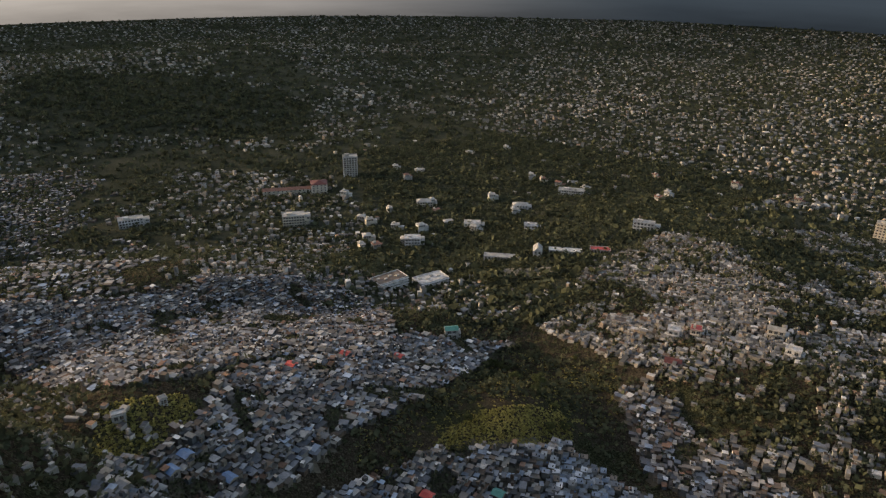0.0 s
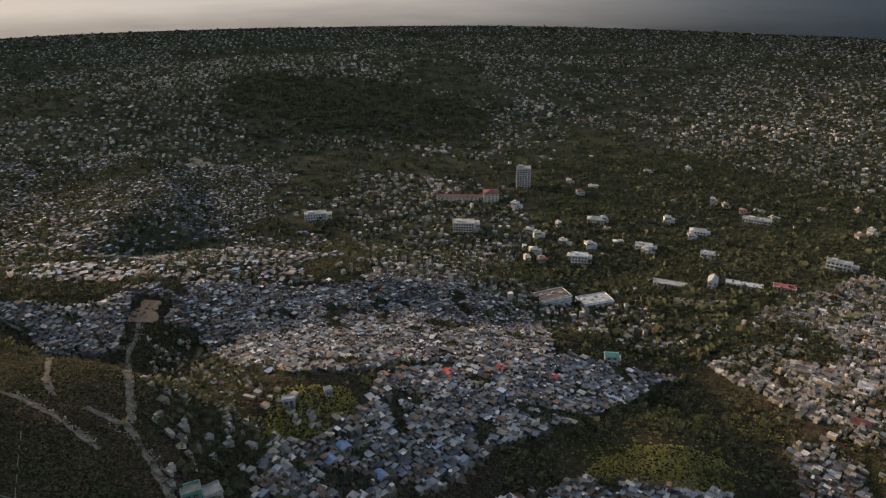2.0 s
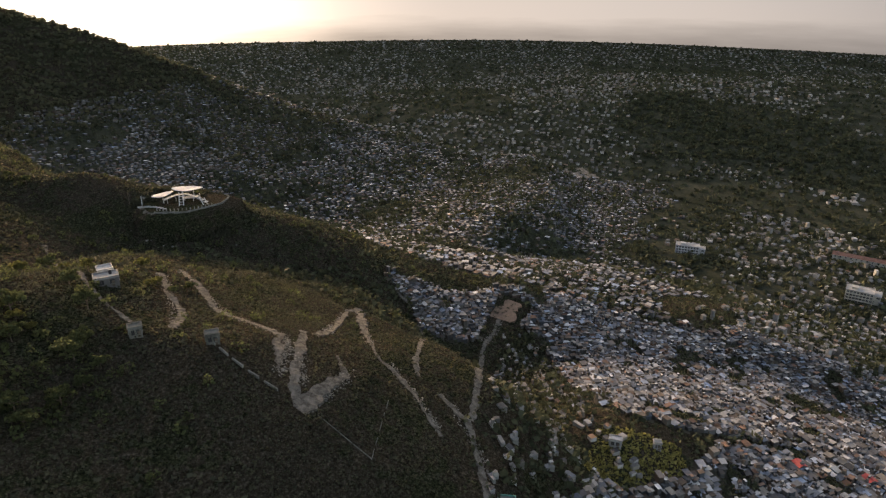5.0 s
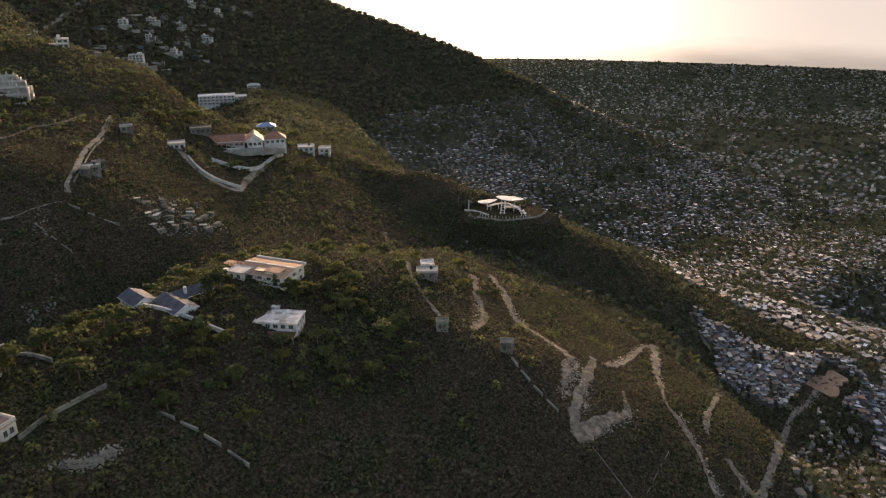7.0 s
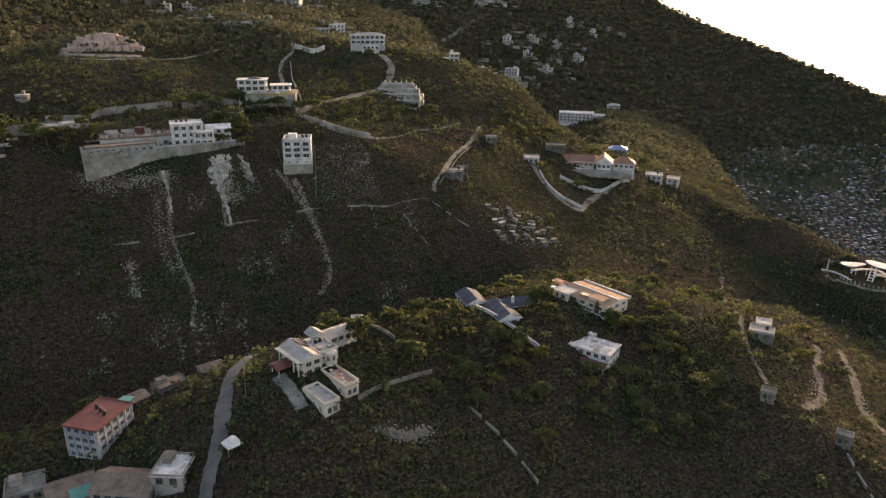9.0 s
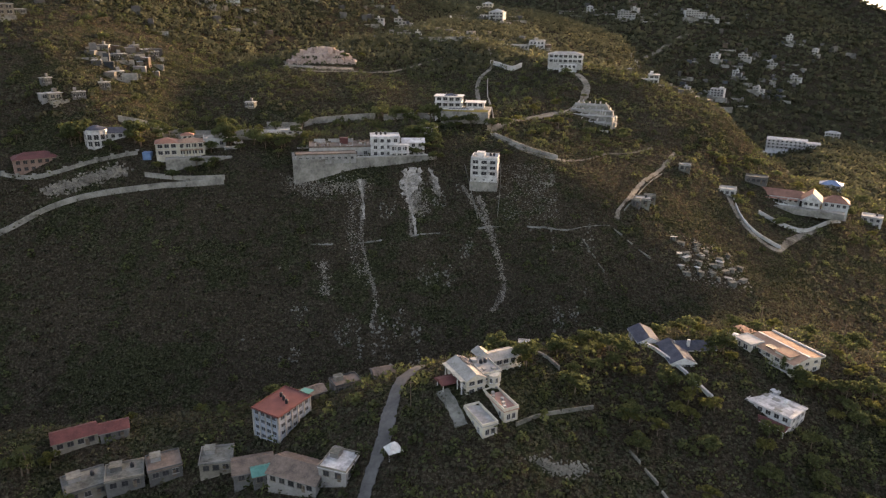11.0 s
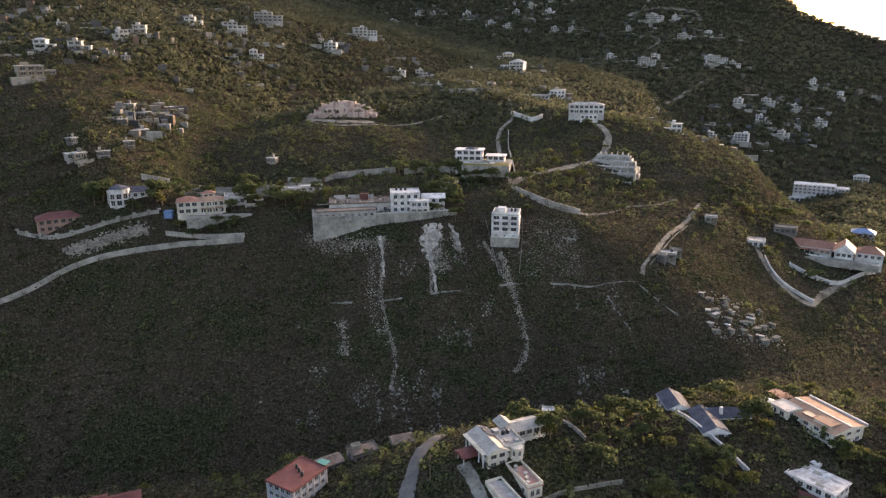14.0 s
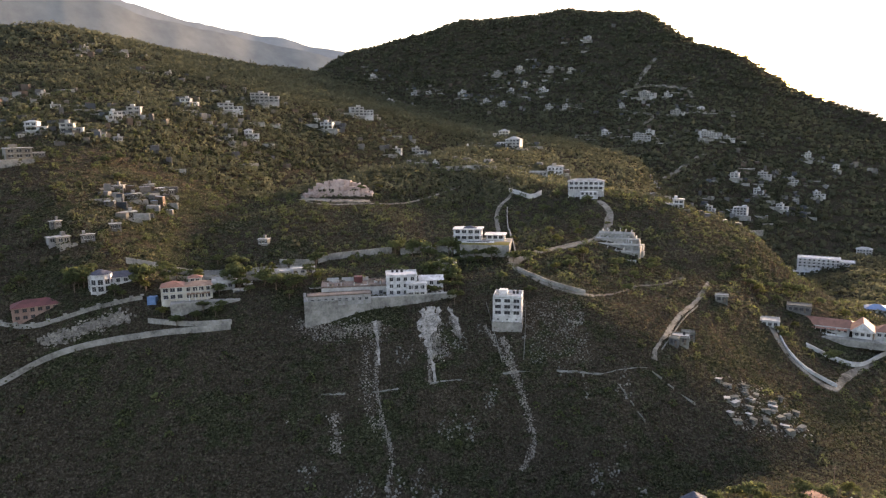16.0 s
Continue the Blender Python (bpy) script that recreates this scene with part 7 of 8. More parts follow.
# ---- trees ----
def tree_kind(seed, high, spread, leaves, size, mat):
    """One tree: a tapered trunk with limbs, and a crown of many loose leaf clumps."""
    g = np.random.default_rng(seed)
    ob = new("tree")
    wood = Heap()
    trunk = high * 0.42
    tube(wood, 0, 0, -1.0, high * 0.035, high * 0.022, trunk + 1.0, 7, 0, (g.uniform(-.2, .2), g.uniform(-.2, .2)))
    cx, cy, cz, cr = [], [], [], []
    for k in range(7):
        a = k / 7 * 2 * math.pi + g.uniform(-.4, .4)
        r = spread * g.uniform(0.35, 0.8)
        z0 = trunk * g.uniform(0.7, 1.0)
        up = high * g.uniform(0.18, 0.42)
        tube(wood, 0, 0, z0, high * 0.014, high * 0.006, up, 5, 0, (r * math.cos(a), r * math.sin(a)))
        cx.append(r * math.cos(a)), cy.append(r * math.sin(a)), cz.append(z0 + up - high * 0.08), cr.append(spread * g.uniform(0.32, 0.55))
    cx.append(0), cy.append(0), cz.append(high * 0.66), cr.append(spread * 0.5)
    trunk_ob = wood.done("trunk", [BARK], ob)
    n = len(cx)
    q = leaf_quads(np.array(cx), np.array(cy), np.array(cz), np.array(cr), np.array(cr) * g.uniform(0.7, 1.1, n), leaves // n, np.full(n, size), g)
    crown = leaf_mesh("crown", q, mat)
    crown.parent = ob
    return ob


YELLOW_LEAF = foliage("yellow_green_leaves", (0.052, 0.060, 0.020), (0.14, 0.135, 0.048), 0.5, "island")
KINDS = [tree_kind(1, 6.5, 3.4, 520, 0.62, LEAF), tree_kind(2, 5.0, 2.8, 430, 0.56, LEAF), tree_kind(3, 8.0, 4.0, 600, 0.68, LEAF), tree_kind(4, 4.2, 2.4, 380, 0.5, YELLOW_LEAF), tree_kind(5, 6.0, 2.6, 420, 0.56, YELLOW_LEAF)]
WORDS = ["broad dark green tree on the hillside", "small round green tree on the slope", "tall leafy tree beside the houses", "low yellow-green bush tree in the sun", "slender yellow-green tree on the spur"]
HOUSE_SPOTS = [(16.5, 160, 14), (15, 142, 9), (20, 148, 9), (80, 181, 12), (117, 180, 13), (104, 156, 11), (-43, 162, 12), (4, 157, 5), (28, 306, 10), (-116, 318, 20), (-154, 322, 13), (-184, 310, 12),
               (-47, 318, 19), (-16, 322, 18), (22, 380, 18), (97, 402, 16), (212, 362, 26), (312, 232, 16), (32, 180, 4), (-34, 139, 9), (-48, 145, 8), (-23, 137, 7), (-90, 145, 10), (-75, 149, 7), (-104, 158, 8), (-60, 150, 7)]
tg = np.random.default_rng(17)
spots = []


def plant(n, x0, x1, y0, y1, test=None):
    tries = 0
    while n > 0 and tries < 4000:
        tries += 1
        x, y = tg.uniform(x0, x1), tg.uniform(y0, y1)
        if any(math.hypot(x - a, y - b) < r for a, b, r in HOUSE_SPOTS) or (test and not test(x, y)):
            continue
        spots.append((x, y))
        n -= 1


plant(64, 58, 150, 125, 205)          # round the villas of the spur
plant(20, 20, 60, 150, 195)
plant(14, -130, 0, 120, 190, lambda x, y: abs(x + 10) > 7)
plant(16, 140, 210, 140, 220)
plant(18, -200, 60, 300, 375)
plant(16, 40, 130, 330, 440)
plant(10, 160, 300, 330, 420)
plant(12, -220, 120, 380, 520)
plant(12, 205, 300, -270, -160, lambda x, y: bool(inside(KNOLL_WOOD, x, y)))
spots += [(-140, 319), (-143, 321), (-137, 317), (-122, 376), (-112, 376), (-99, 329), (-78, 321), (-71, 317), (-125, 305), (-102, 306), (-110, 304), (-118, 302), (-96, 322), (-84, 326), (-89, 317)]
spots += [(-74, 327), (-71, 331), (-75, 367), (-7, 334), (-2, 331), (18, 358), (8, 362), (14, 356), (-68, 386), (-46, 394), (-25, 398), (36, 356), (7, 402), (-4, 396), (88, 355), (98, 356), (111, 368), (79, 483), (-120, 340), (-104, 342)]
plant(22, 170, 260, 330, 400)
for x, y in spots:
    k = int(tg.choice([0, 1, 2, 3, 4], p=[0.28, 0.24, 0.16, 0.16, 0.16]))
    ob = copy_thing(KINDS[k], pose(x, y, float(ground_z(x, y)) - 0.2, 0, 0, tg.uniform(0, 360)))
    s = tg.uniform(0.75, 1.25)
    ob.scale = (s, s, s * tg.uniform(0.85, 1.15))
    tagged(ob, WORDS[k], "tree", "trees on the hillsides")
for x, y, z, k, size in ((-172, 322, None, 3, 2.0), (-140, 320, None, 2, 1.25), (-138, 345, None, 0, 1.4), (-100, 324, None, 2, 1.2), (-109, 360, None, 0, 1.3), (-103, 316, None, 1, 1.3), (-94, 319, None, 0, 1.1),
                         (-84, 324, None, 2, 1.0), (-77, 326, None, 1, 1.2), (-70, 321, None, 0, 1.1), (-66, 337, None, 2, 0.9), (-27, 392, None, 0, 1.4), (-17, 386, None, 2, 1.2), (-7, 366, None, 0, 1.3), (1, 354, None, 1, 1.5),
                         (-169, 316, None, 1, 2.0), (-166, 319, None, 0, 1.8), (-137, 318, None, 2, 1.8), (-140, 321, None, 0, 1.7), (-110, 370, None, 0, 1.6), (-95, 325, None, 0, 1.6), (-7, 340, None, 1, 1.5), (-3, 336, None, 0, 1.5),
                         (2, 339, None, 2, 1.4), (5, 334, None, 1, 1.3), (-12, 386, None, 0, 1.7), (-68, 372, None, 0, 1.5), (-83, 371, None, 1, 1.4), (5, 373, None, 0, 1.6), (9, 369, None, 1, 1.4), (17, 360, None, 0, 1.2),
                         (25, 359, None, 2, 1.1), (3, 379, None, 2, 1.5), (-150, 314, None, 0, 0.9), (-146, 313, None, 1, 0.8), (-108, 308, None, 0, 0.9), (-100, 309, None, 1, 1.0),
                         (-13, 318, Z_T, 1, 0.9), (-8, 321, Z_T, 0, 0.8), (-4, 319, Z_T, 1, 1.0), (1, 323, Z_T, 0, 0.9), (-1, 328, Z_T, 2, 0.7), (4, 330, Z_T, 1, 1.1), (-5, 333, Z_T, 0, 1.0), (-60, 322, Z_T, 1, 0.9)):
    ob = copy_thing(KINDS[k], pose(x, y, float(ground_z(x, y)) - 0.2 if z is None else max(z, float(ground_z(x, y))) - 0.1, 0, 0, 70 * k + 3 * x))
    ob.scale = (size, size, size)
    tagged(ob, "full leafy tree in a garden beside the houses", "tree", "trees on the hillsides")
for k, (x, y) in enumerate([(-168, 318), (-133, 330), (-128, 332), (-92, 322), (-60, 330)]):
    KINDS[k].matrix_world = pose(x, y, float(ground_z(x, y)) - 0.2, 0, 0, 40 * k)
    tagged(KINDS[k], WORDS[k], "tree", "trees on the hillsides")

hx2 = np.array([p[0] for p in HOUSE_AT for _ in range(6)], float) + tg.normal(0, 13, 6 * len(HOUSE_AT))
hy2 = np.array([p[1] for p in HOUSE_AT for _ in range(6)], float) + tg.normal(-6, 11, 6 * len(HOUSE_AT))
n = len(hx2)
shrubs("garden_trees", "dark garden trees round the mountain houses", hx2, hy2, tg.uniform(2, 4.5, n), tg.uniform(3, 6.5, n), 16, tg.uniform(1.0, 1.9, n), SHRUB, tg, "trees")

# bushes over all the near slopes, kept off roads, walls, stones and houses
clear = np.zeros((660, 800), bool)             # one cell a metre, from (-350, 0)
for px_, py_, r_ in WAYS + [(a, b, r * 0.62) for a, b, r in HOUSE_SPOTS]:
    i0, j0, m = int(px_ + 350), int(py_), int(math.ceil(r_))
    if m < i0 < 800 - m and m < j0 < 660 - m:
        yy, xx = np.mgrid[-m:m + 1, -m:m + 1]
        clear[j0 - m:j0 + m + 1, i0 - m:i0 + m + 1] |= xx * xx + yy * yy <= r_ * r_


def open_ground(x, y):
    return ~clear[np.clip(y.astype(int), 0, 659), np.clip((x + 350).astype(int), 0, 799)]


def scrub(name, label, x0, x1, y0, y1, step, small, size, per, test):
    """Bushes of uneven size in drifts, with barer ground between them."""
    X, Y = jittered(x0, x1, y0, y1, step, step * 0.48)
    drift = value_noise(X, Y, 34, 41) + 0.5 * value_noise(X, Y, 12, 42)
    ok = (drift + 0.5 * tg.random(len(X)) > 0.46) & (np.hypot(X, Y + 20) > 85) & open_ground(X, Y) & ~crowded(X, Y) & (X > -0.68 * Y - 30) & test(X, Y)
    X, Y = X[ok], Y[ok]
    n = len(X)
    lush = (0.45 + 0.7 * value_noise(X, Y, 55, 44) + 0.5 * value_noise(X, Y, 14, 45)) * np.where(tg.random(n) < 0.12, 1.7, 1.0)
    shrubs(name, label, X, Y, tg.uniform(*small, n) * lush, tg.uniform(0.5, 1.6, n) * lush, per, tg.uniform(*size, n), SHRUB, tg)


def near_spur(x, y):
    return (x > 120) & (x < 300) & (y > 25) & (y < 145)


def facing_slope(x, y):
    return (x > -150) & (x < 180) & (y > 105) & (y < 340)


scrub("slope_scrub", "thick dusty green scrub on the steep slope below the compound", -150, 180, 105, 340, 2.2, (0.7, 1.5), (0.5, 0.95), 8, facing_slope)
scrub("hillside_scrub", "thick dusty green scrub covering the steep hillsides", -330, 430, 30, 530, 3.5, (1.1, 2.2), (0.85, 1.5), 7, lambda x, y: ~facing_slope(x, y) & ~near_spur(x, y))
scrub("spur_scrub", "fine dark scrub on the spur beside the tracks", 120, 300, 25, 145, 1.9, (0.5, 1.2), (0.4, 0.75), 9, lambda x, y: near_spur(x, y) & ~facing_slope(x, y))
# low woods in the folds, on the shelf and over the villa spur
X, Y = jittered(-330, 430, 90, 620, 5.6, 2.6)
spur = (X > -70) & (X < 215) & (Y > 120) & (Y < 215) & ~((X > 138) & (Y < 145))
shelf = (Y > 325) & (Y < 620)
want = np.where(spur, 0.72, np.where(shelf, 0.32, 0.10)) * (0.4 + 1.2 * value_noise(X, Y, 40, 46))
ok = (tg.random(len(X)) < want) & open_ground(X, Y) & open_ground(X + 1.5, Y) & open_ground(X, Y - 2.0)
X, Y = X[ok], Y[ok]
n = len(X)
shrubs("slope_woods", "rounded dark green tree crowns on the slopes", X, Y, tg.uniform(1.5, 3.4, n), tg.uniform(1.8, 4.6, n), 36, tg.uniform(0.6, 1.0, n), LEAF, tg, "trees")
# taller trees on the upper hillside between the villas
X, Y = jittered(-330, 230, 500, 880, 7.4, 3.4)
ok = (value_noise(X, Y, 48, 71) + 0.35 * tg.random(len(X)) > 0.70)
for a, b in HOUSE_AT:
    ok &= np.hypot(X - a, Y - b + 4) > 9
X, Y = X[ok], Y[ok]
n = len(X)
shrubs("upland_trees", "dark full trees between the villas of the upper hillside", X, Y, tg.uniform(2.0, 4.2, n), tg.uniform(3.5, 8.0, n), 22, tg.uniform(1.1, 2.0, n), FOREST, tg, "trees")
# hedge round the hilltop terrace
a = tg.uniform(0, 2 * math.pi, 300)
r = tg.uniform(1.02, 1.32, 300)
u, w = 25.5 * r * np.cos(a), 18.5 * r * np.sin(a)
c, d = math.cos(radians(-50)), math.sin(radians(-50))
X, Y = 313 + u * c - w * d, 232 + u * d + w * c
shrubs("terrace_hedge", "dark bushes round the foot of the hilltop terrace", X, Y, tg.uniform(1.2, 2.6, 300), tg.uniform(1.6, 4.4, 300), 18, tg.uniform(0.7, 1.2, 300), SHRUB, tg)
# cypresses by the compound and a palm by the village
for x, y, h in ((-88, 335, 8), (-86, 338, 7), (-92, 340, 9), (-1, 331, 7), (2, 333, 6), (5, 335, 7), (8, 333, 6), (113, 171, 6)):
    cy_ = at_place("cypress", x, y, 0, None, "slim dark cypress beside the compound", "tree", "cypresses")
    hp = Heap()
    tube(hp, 0, 0, -1, 0.16, 0.08, h * 0.6, 6)
    part("trunk", hp, BARK, cy_)
    n = 14
    zz = np.linspace(0.6, h - 0.8, n)
    rr = 0.9 * np.sin(np.linspace(0.5, 2.9, n)) + 0.15
    crown = leaf_mesh("crown", leaf_quads(np.zeros(n), np.zeros(n), zz, rr, np.full(n, 0.7), 14, np.full(n, 0.5), tg), LEAF)
    crown.parent = cy_
palm = at_place("palm_tree", -112, 146, 0, None, "tall palm with drooping fronds", "tree")
hp = Heap()
tube(hp, 0, 0, -1, 0.3, 0.18, 9, 8)
part("trunk", hp, BARK, palm)
for k in range(14):
    hp = Heap()
    a = k / 14 * 2 * math.pi
    c, s = math.cos(a), math.sin(a)
    for m in range(5):
        u0, u1 = m * 0.7, (m + 1) * 0.7
        z0, z1 = 8 + 0.9 * u0 - 0.32 * u0 * u0, 8 + 0.9 * u1 - 0.32 * u1 * u1
        w = 0.45 * (1 - m / 6)
        hp.add(np.array([(u0 * c - w * s, u0 * s + w * c, z0 - 0.12), (u0 * c + w * s, u0 * s - w * c, z0 - 0.12), (u1 * c + w * s, u1 * s - w * c, z1 - 0.12), (u1 * c - w * s, u1 * s + w * c, z1 - 0.12),
                         (u0 * c, u0 * s, z0), (u1 * c, u1 * s, z1)]), [(0, 4, 5, 3), (4, 1, 2, 5)])
    part("frond", hp, LEAF, palm)

# masts on the mountain top
for x, y, h in ((322, 1478, 34), (337, 1470, 26), (300, 1490, 22)):
    ms = at_place("antenna_mast", x, y, 0, None, "thin steel antenna mast on the summit", "mast", "summit masts")
    for a in range(3):
        hp = Heap()
        c, s = 1.2 * math.cos(a * 2.1), 1.2 * math.sin(a * 2.1)
        tube(hp, c, s, -2, 0.25, 0.18, h + 2, 5, 0, (c * 0.2, s * 0.2))
        part("leg", hp, STEEL, ms)
    box_part("platform", ms, STEEL, 0, 0, h * 0.7, 1.6, 1.6, 0.3)

# power poles by the pavilion and the villas
for x, y in ((300, 262), (150, 200), (122, 206), (-4, 150)):
    pl = at_place("power_pole", x, y, 20, None, "weathered wooden power pole", "pole", "power poles")
    hp = Heap()
    tube(hp, 0, 0, -1, 0.16, 0.11, 10, 8)
    part("post", hp, BARK, pl)
    box_part("crossarm", pl, BARK, 0, 0, 8.2, 1.8, 0.12, 0.14)

# ---- landmarks in the city ----
tw = at_place("tower_block", 874, -346, -108, None, "pale ten-storey tower block", "apartments")
t1 = storey_block(tw, CREAM, 0, 0, 0, 19, 15, 9, PLASTER, 5, 4, 0, 4, 3.0, (2.2, 1.6), far=True)
for k in range(6):
    box_part("pilaster", tw, PLASTER, -9.2 + 3.68 * k, -7.7, 0, 0.8, 0.6, 27.4)
flat_roof(tw, CONCRETE, 0, 0, t1, 19, 15, 1.2)
box_part("lift_room", tw, CONCRETE, -4, 1, t1 + 0.2, 6, 5, 3.5)
lw = at_place("red_roofed_school", 829, -246, -105, None, "long two-storey building with a red roof", "school")
t1 = storey_block(lw, CREAM, 0, 0, 0, 64, 11, 2, PLASTER, 12, 0, 0, 4)
hp = Heap()
prism(hp, 0, 0, t1, 64, 11, 2.6)
part("roof", hp, [TERRACOTTA, CREAM], lw)
storey_block(lw, CREAM, 38, 0, 0, 20, 20, 4, PLASTER, 4, 4, 0, 4, name="end_block")
hp = Heap()
hip(hp, 38, 0, 12.4, 20, 20, 3.0)
part("roof", hp, [MAROON, CREAM], lw)
for x, y, tr, lb in ((463, -224, -80, "white open-sided school block with a red roof deck"), (466, -263, -85, "white three-storey school block with a pale roof")):
    sq = at_place("school_block", x, y, tr, None, lb, "school", "school blocks")
    t1 = storey_block(sq, PLASTER, 0, 0, 0, 27, 15, 3, PLASTER, 8, 5, 0, 5, 2.4, far=True)
    flat_roof(sq, RUST if y > -240 else PATCHY, 0, 0, t1, 27, 15, 0.6, PLASTER)
    for k in range(4):
        box_part("roof_box", sq, CONCRETE, -9 + 5.5 * k, 2 - 3 * (k % 2), t1 + 0.2, 2.6, 2.0, 1.0)
    for k in range(3):
        box_part("gallery", sq, PLASTER, 0, -8.3, 2.4 * k + 2.0, 27, 1.6, 0.4)
ch = at_place("chapel", 472, -376, -126, None, "white chapel with a domed roof", "chapel")
storey_block(ch, PLASTER, 0, 0, 0, 8, 12, 2, PLASTER, 2, 3, 0, 4, 3.4)
hp = Heap()
prism(hp, 0, 0, 6.8, 8, 12, 3.6, 0.3, "y")
part("roof", hp, [CONCRETE, PLASTER], ch)
hp = Heap()
tube(hp, 0, -5, 6, 1.4, 1.2, 6, 8)
tube(hp, 0, -5, 12, 1.3, 0.1, 2.4, 8)
part("steeple", hp, PLASTER, ch)
for x, y, w, rm, lb in ((487, -348, 34, CONCRETE, "long low white building beside the chapel"), (462, -400, 30, PLASTER, "long white building with a pale roof beside the chapel"), (447, -428, 18, RED, "low building with a red roof by the field")):
    hill_house(x, y, -126, w, 8, 1, PLASTER, "flat", rm, lb, "hall")
ribbon("sports_field", "bare earth sports field among trees", [(444, -322), (432, -342), (420, -360)], 22, TRACK, 0.5, "field")
for x, y, tr, w, d, st, wl, rf, rm, lb in ((258, -326, -139, 9, 9, 2, PLASTER, "flat", PLASTER, "cream building with a white flat roof"), (249, -335, -139, 8, 9, 2, CREAM, "flat", RED, "building with a bright red roof beside the street"),
                                           (469, -500, -135, 26, 10, 3, PLASTER, "flat", CONCRETE, "pale barred apartment building among trees"), (383, -759, -152, 22, 14, 7, CREAM, "flat", CONCRETE, "cream seven-storey block at the city edge"),
                                           (706, -216, -105, 30, 18, 4, CREAM, "flat", CONCRETE, "large cream building with stacked balconies"), (669, -567, -129, 40, 14, 2, PLASTER, "flat", CONCRETE, "white building among trees"),
                                           (585, -303, -115, 20, 14, 3, PLASTER, "flat", PLASTER, "white three-storey house in the trees"), (790, -57, -92, 32, 14, 3, PLASTER, "flat", CONCRETE, "long white building in the city"),
                                           (608, -386, -121, 22, 14, 2, CREAM, "flat", PATCHY, "cream house among trees"), (704, -376, -116, 24, 14, 2, CREAM, "hip", CONCRETE, "cream house with a grey roof among trees"),
                                           (640, -470, -120, 22, 14, 2, PLASTER, "hip", CONCRETE, "white villa in the wood"), (560, -430, -125, 18, 12, 2, PLASTER, "flat", PATCHY, "white house in the wood"),
                                           (300, -318, -140, 16, 9, 1, CONCRETE, "flat", RUST, "low house with a rusty roof by the street"), (232, -300, -140, 11, 8, 1, CONCRETE, "gable", MAROON, "house under a dark red roof"),
                                           (196, -352, -150, 10, 7, 2, PLASTER, "flat", PLASTER, "white two-storey house among the quarter"), (222, -372, -145, 12, 7, 2, CREAM, "gable", GREY_TILE, "long building with a dull grey gabled roof"),
                                           (330, -209, -110, 10, 7, 2, CONCRETE, "gable", TEAL, "house with a blue-green gabled roof")):
    w, d = w * 0.8, d * 0.8
    cb = hill_house(x, y, tr, w, d, st, wl, rf, rm, lb, "city_building", side=0, far=True)
    hp = Heap()
    hp.box(w * 0.55, d * 0.3, -3, w * 0.4, d * 0.9, 3 + 3.1 * max(1, st - 1))
    hp.box(w * 0.55, d * 0.3, 3.1 * max(1, st - 1), w * 0.44, d, 0.2, mat=1)
    part("wing", hp, [wl, CONCRETE], cb)
    far_openings(cb, w * 0.55, d * 0.3, w * 0.4, d * 0.9, 3.1 * (max(1, st - 1) - 1), 2)
    if rf == "flat":
        box_part("roof_room", cb, wl, -w * 0.2, 0, 3.1 * st + 0.2, w * 0.22, d * 0.4, 2.0)
    for k in range(1, st):
        box_part("balcony", cb, wl, -w * 0.1, -d / 2 - 0.6, 3.1 * k - 0.1, w * 0.7, 1.2, 0.8)
WOOD_VILLAS = [(677, -284), (664, -288), (700, -328), (641, -309), (596, -298), (583, -305), (620, -329), (701, -384), (677, -376), (634, -368), (598, -383), (630, -455), (687, -459), (748, -559), (732, -567), (707, -575), (709, -597),
               (681, -598), (911, -623), (915, -557), (685, -725), (588, -637), (599, -663), (614, -265), (593, -266), (599, -253), (877, -415), (852, -439), (816, -404), (663, -571), (779, -302), (603, -789), (526, -815), (501, -812)]
wv = np.random.default_rng(77)
for x, y in WOOD_VILLAS:
    w, d, st = wv.uniform(8, 15), wv.uniform(6, 9), int(wv.choice([1, 2, 2, 3]))
    wall = [CONCRETE, CREAM, WEATHERED][int(wv.integers(0, 3))]
    ob = at_place("wood_villa", x, y, -math.degrees(math.atan2(x, y)) + wv.uniform(-30, 30), None, "pale villa with flat roofs among dark trees", "house", "villas in the wood")
    hp = Heap()
    hp.box(0, 0, -3, w * 0.6, d, 3 + 3.0 * st)
    hp.box(w * 0.42, 1.0, -3, w * 0.45, d * 0.8, 3 + 3.0 * max(1, st - 1))
    part("wall", hp, wall, ob)
    hp = Heap()
    if wv.random() < 0.35:
        hip(hp, 0, 0, 3.0 * st, w * 0.6, d, 1.6, 0.5, 0, 1)
    else:
        hp.box(0, -0.3, 3.0 * st, w * 0.6 + 0.9, d + 1.0, 0.25)
        hp.box(-w * 0.1, 0.5, 3.0 * st + 0.25, w * 0.2, d * 0.4, 1.7, mat=1)
    hp.box(w * 0.42, 1.0, 3.0 * max(1, st - 1), w * 0.45 + 0.6, d * 0.8 + 0.6, 0.2)
    part("roof", hp, [CONCRETE if wv.random() < 0.7 else TERRACOTTA, wall], ob)
    far_openings(ob, 0, 0, w * 0.55, d, 3.0 * (st - 1), 3)
hill_house(234, -17, -89, 4.8, 3.0, 1, CONCRETE, "flat", PATCHY, "lone hut with a pale roof on the grassy knoll", "hut")
hill_house(243, -33, -80, 3.0, 2.4, 1, CONCRETE, "flat", CONCRETE, "small hut on the bare knoll", "hut")
hill_house(153, 9, -79, 5, 4, 1, TEAL, "flat", MOSSY, "small flat-roofed house with bright teal walls", "teal_house")
hill_house(157, 4.5, -70, 5, 4.4, 1, SHED_WALL, "flat", CONCRETE, "grey block house beside the teal house", "block_house", front=1)
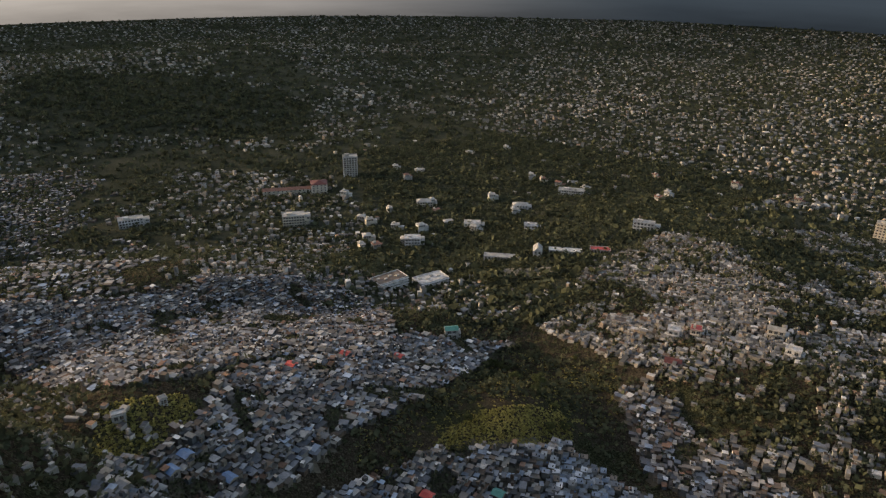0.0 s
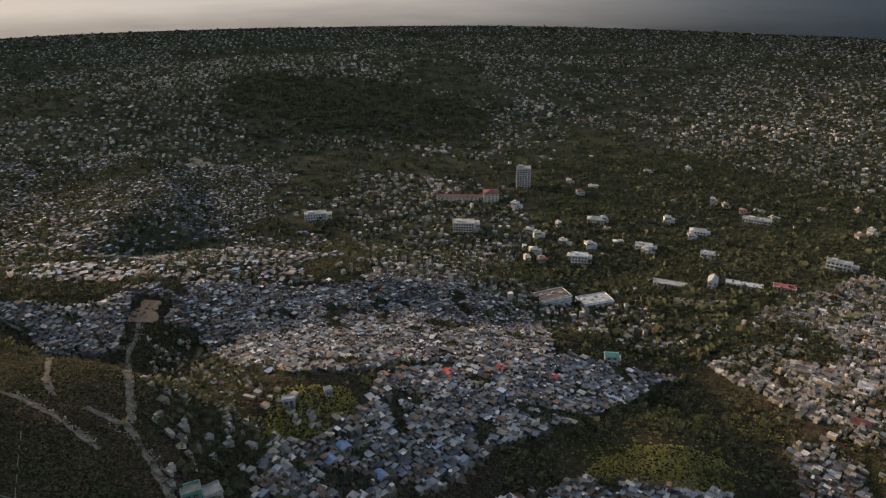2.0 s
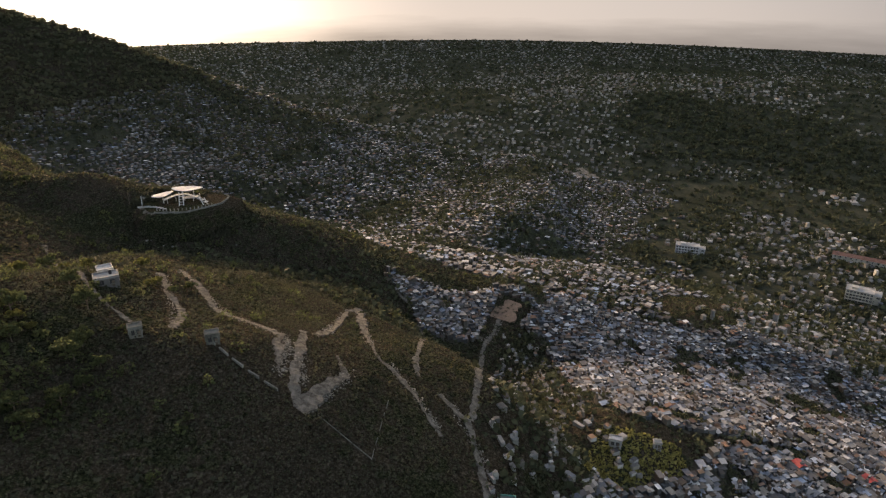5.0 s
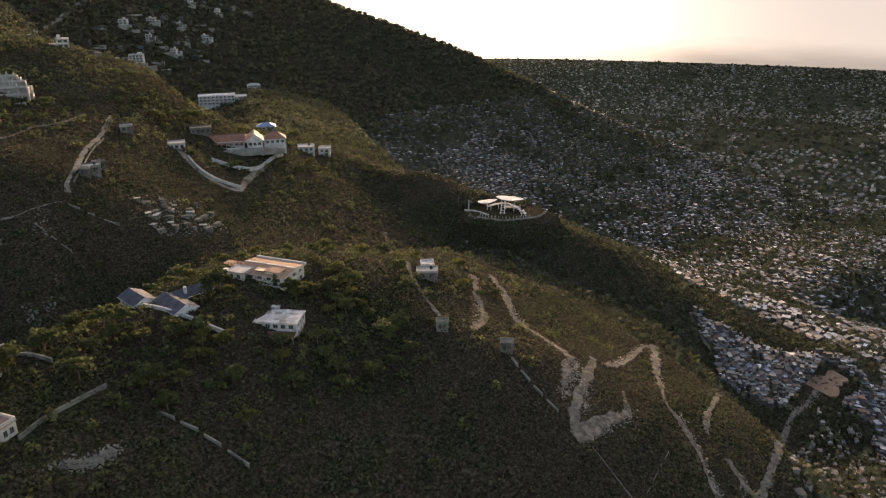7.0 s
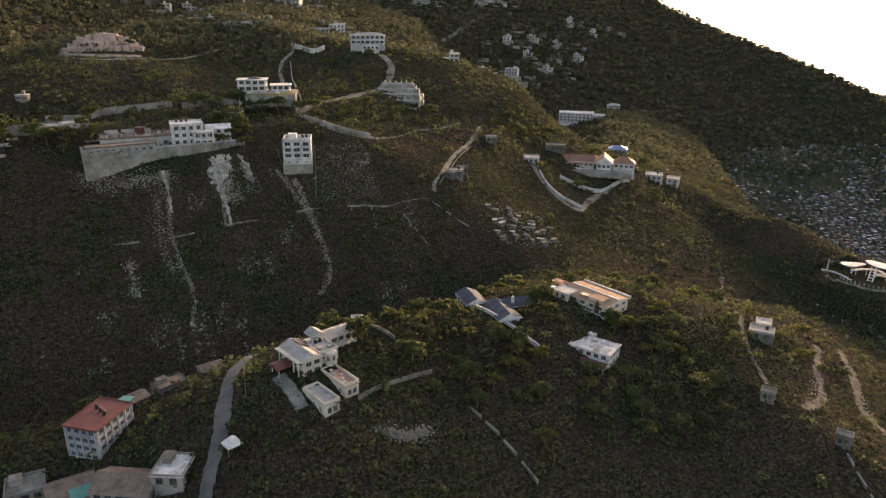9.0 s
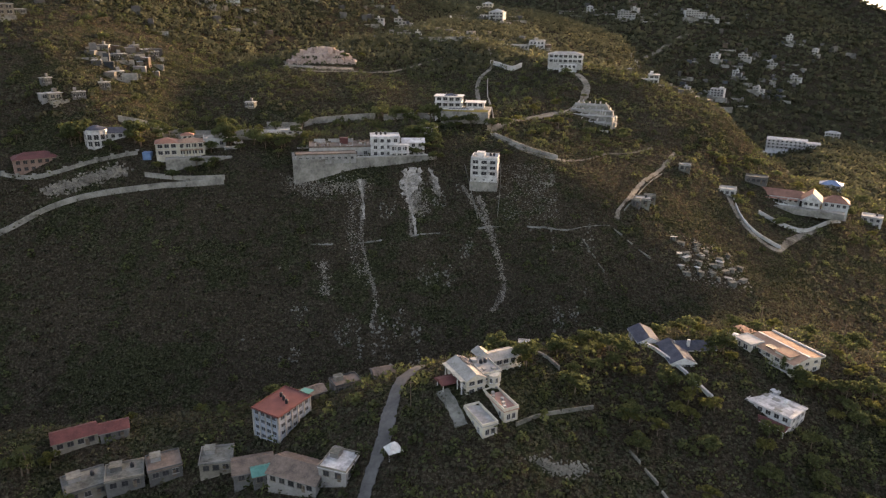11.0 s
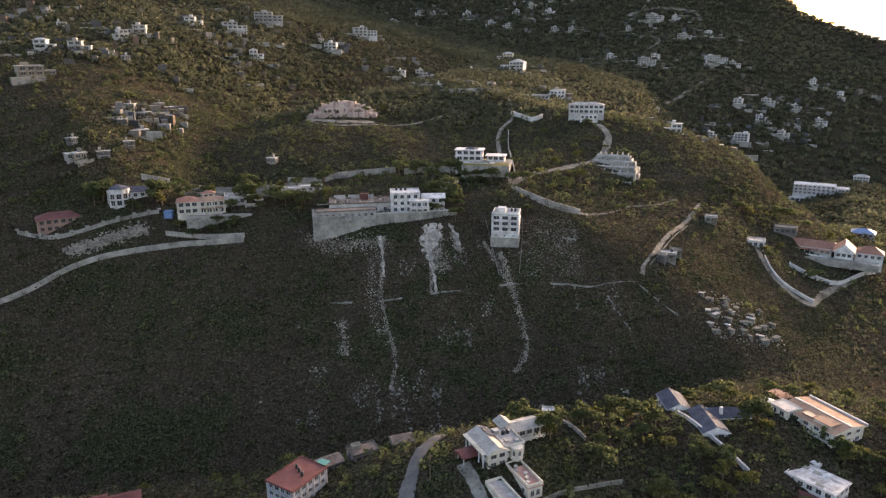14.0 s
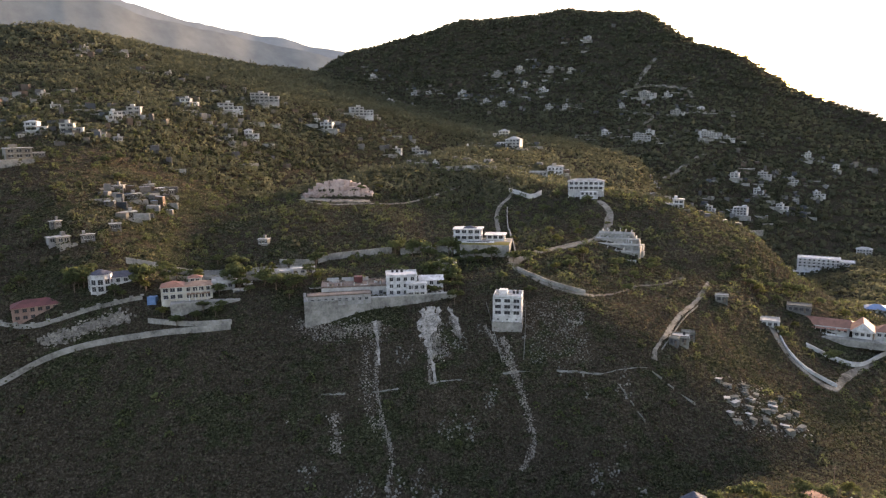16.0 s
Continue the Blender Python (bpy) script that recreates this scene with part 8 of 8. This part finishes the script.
hill_house(151, 4, -70, 4, 4, 1, SHED_WALL, "flat", MOSSY, "grey block house below the teal house", "block_house", front=1)
ribbon("bare_patch", "bare brown earth patch between the houses", [(377, 63), (382, 62.5), (388, 62), (398, 60)], 12, surface("brown_earth", (0.085, 0.057, 0.041), (0.185, 0.122, 0.083), 0.1, 0.8), 0.35, "earth", ragged=0.4)
ribbon("city_pitch", "pale open pitch in the city", [(1075, 90), (1098, 106), (1120, 122)], 40, TRACK, 1.0, "field")

# ---- the hillside houses that the flight passes nearest ----
PANE = window_mesh(0.9, 0.8, DARK)


def shack_kind(seed, w, d, h, sheet):
    """A block hut: walls, roof, door, window and, on some, stones that hold the roof."""
    g = np.random.default_rng(seed)
    ob = new("block_house")
    hp = Heap()
    hp.box(0, 0, -4, w, d, h + 4)
    hp.done("wall", [SHED_WALL], ob)
    hp = Heap()
    if sheet:
        tilt = g.uniform(0.06, 0.14) * g.choice([-1, 1])
        hp.box(0, 0, h + 0.12, w + 0.7, d + 0.5, 0.08, 0, 0, tilt)
    else:
        hp.box(0, 0, h, w + 0.3, d + 0.3, 0.18)
        for k in range(4):
            hp.box((k % 2 - 0.5) * (w - 0.4), (k // 2 - 0.5) * (d - 0.4), h + 0.18, 0.25, 0.25, 0.9)
    hp.done("roof", [SHED_ROOF], ob)
    hp = Heap()
    hp.box(-w * 0.2, -d / 2 - 0.03, 0, 0.85, 0.08, 2.0)
    hp.done("door", [RUST], ob)
    for x, y, a in ((w * 0.25, -d / 2 - 0.04, 0), (w / 2 + 0.04, 0, 90)):
        wn_ = new("window", PANE[0])
        wn_.parent = ob
        wn_.matrix_local = pose(x, y, 1.1, 0, 0, a)
    if seed % 2:
        hp = Heap()
        tube(hp, w * 0.2, d * 0.2, h + 0.3, 0.45, 0.45, 0.9, 8)
        hp.done("water_drum", [BLUE if seed % 4 == 1 else DARK], ob)
    return ob


SHACKS = [shack_kind(k, *z) for k, z in enumerate([(4.6, 3.9, 2.7, True), (5.2, 4.4, 2.9, True), (4.0, 3.6, 2.6, True), (5.0, 4.2, 5.4, False), (4.4, 4.4, 3.0, False), (5.8, 4.0, 2.8, True), (3.8, 3.4, 2.5, True), (4.8, 4.6, 5.2, False)])]
SHACK_WORDS = ["grey block house with a tilted sheet roof", "block house with a weathered sheet roof", "small block hut with a sheet roof", "two-storey block house with bare roof pillars",
               "flat-roofed block house with bare pillars", "long block house with a sheet roof and drum", "tiny block hut with a sheet roof", "two-storey flat-roofed block house"]
hr = np.random.default_rng(8)
first = set()
for x, y in zip(hx, hy):
    k = int(hr.integers(0, 8))
    m = pose(x, y, float(ground_z(x, y)), 0, 0, math.degrees(0.45 + 0.5 * float(value_noise(x, y, 60, 21)) + hr.uniform(-0.2, 0.2) + (math.pi / 2 if hr.random() < 0.5 else 0)))
    if k not in first:
        first.add(k)
        ob = SHACKS[k]
        ob.matrix_world = m
    else:
        ob = copy_thing(SHACKS[k], m)
    ob.scale = (0.66, 0.62, 0.72)
    tagged(ob, SHACK_WORDS[k] + " on the hillside", "house", "crowded hillside houses")
for x, y, mat, lb in ((212, -36, BLUE, "block house under a blue sheet roof"), (205, -30, BLUE, "block hut under a faded blue roof"), (200, -48, BLUE, "block hut with a blue tarpaulin roof"), (300, -128, RED, "house under a red sheet roof"),
                      (297, -158, RED, "house under a bright red roof"), (285, -95, RED, "small house under a red roof"), (365, -60, BLUE, "house under a blue roof"), (180, -150, TEAL, "house under a teal roof"), (186, -120, RED, "hut under a dull red roof")):
    hill_house(x, y, 30, 4.6, 3.8, 1, SHED_WALL, "gable", mat, lb, "block_house", front=1)
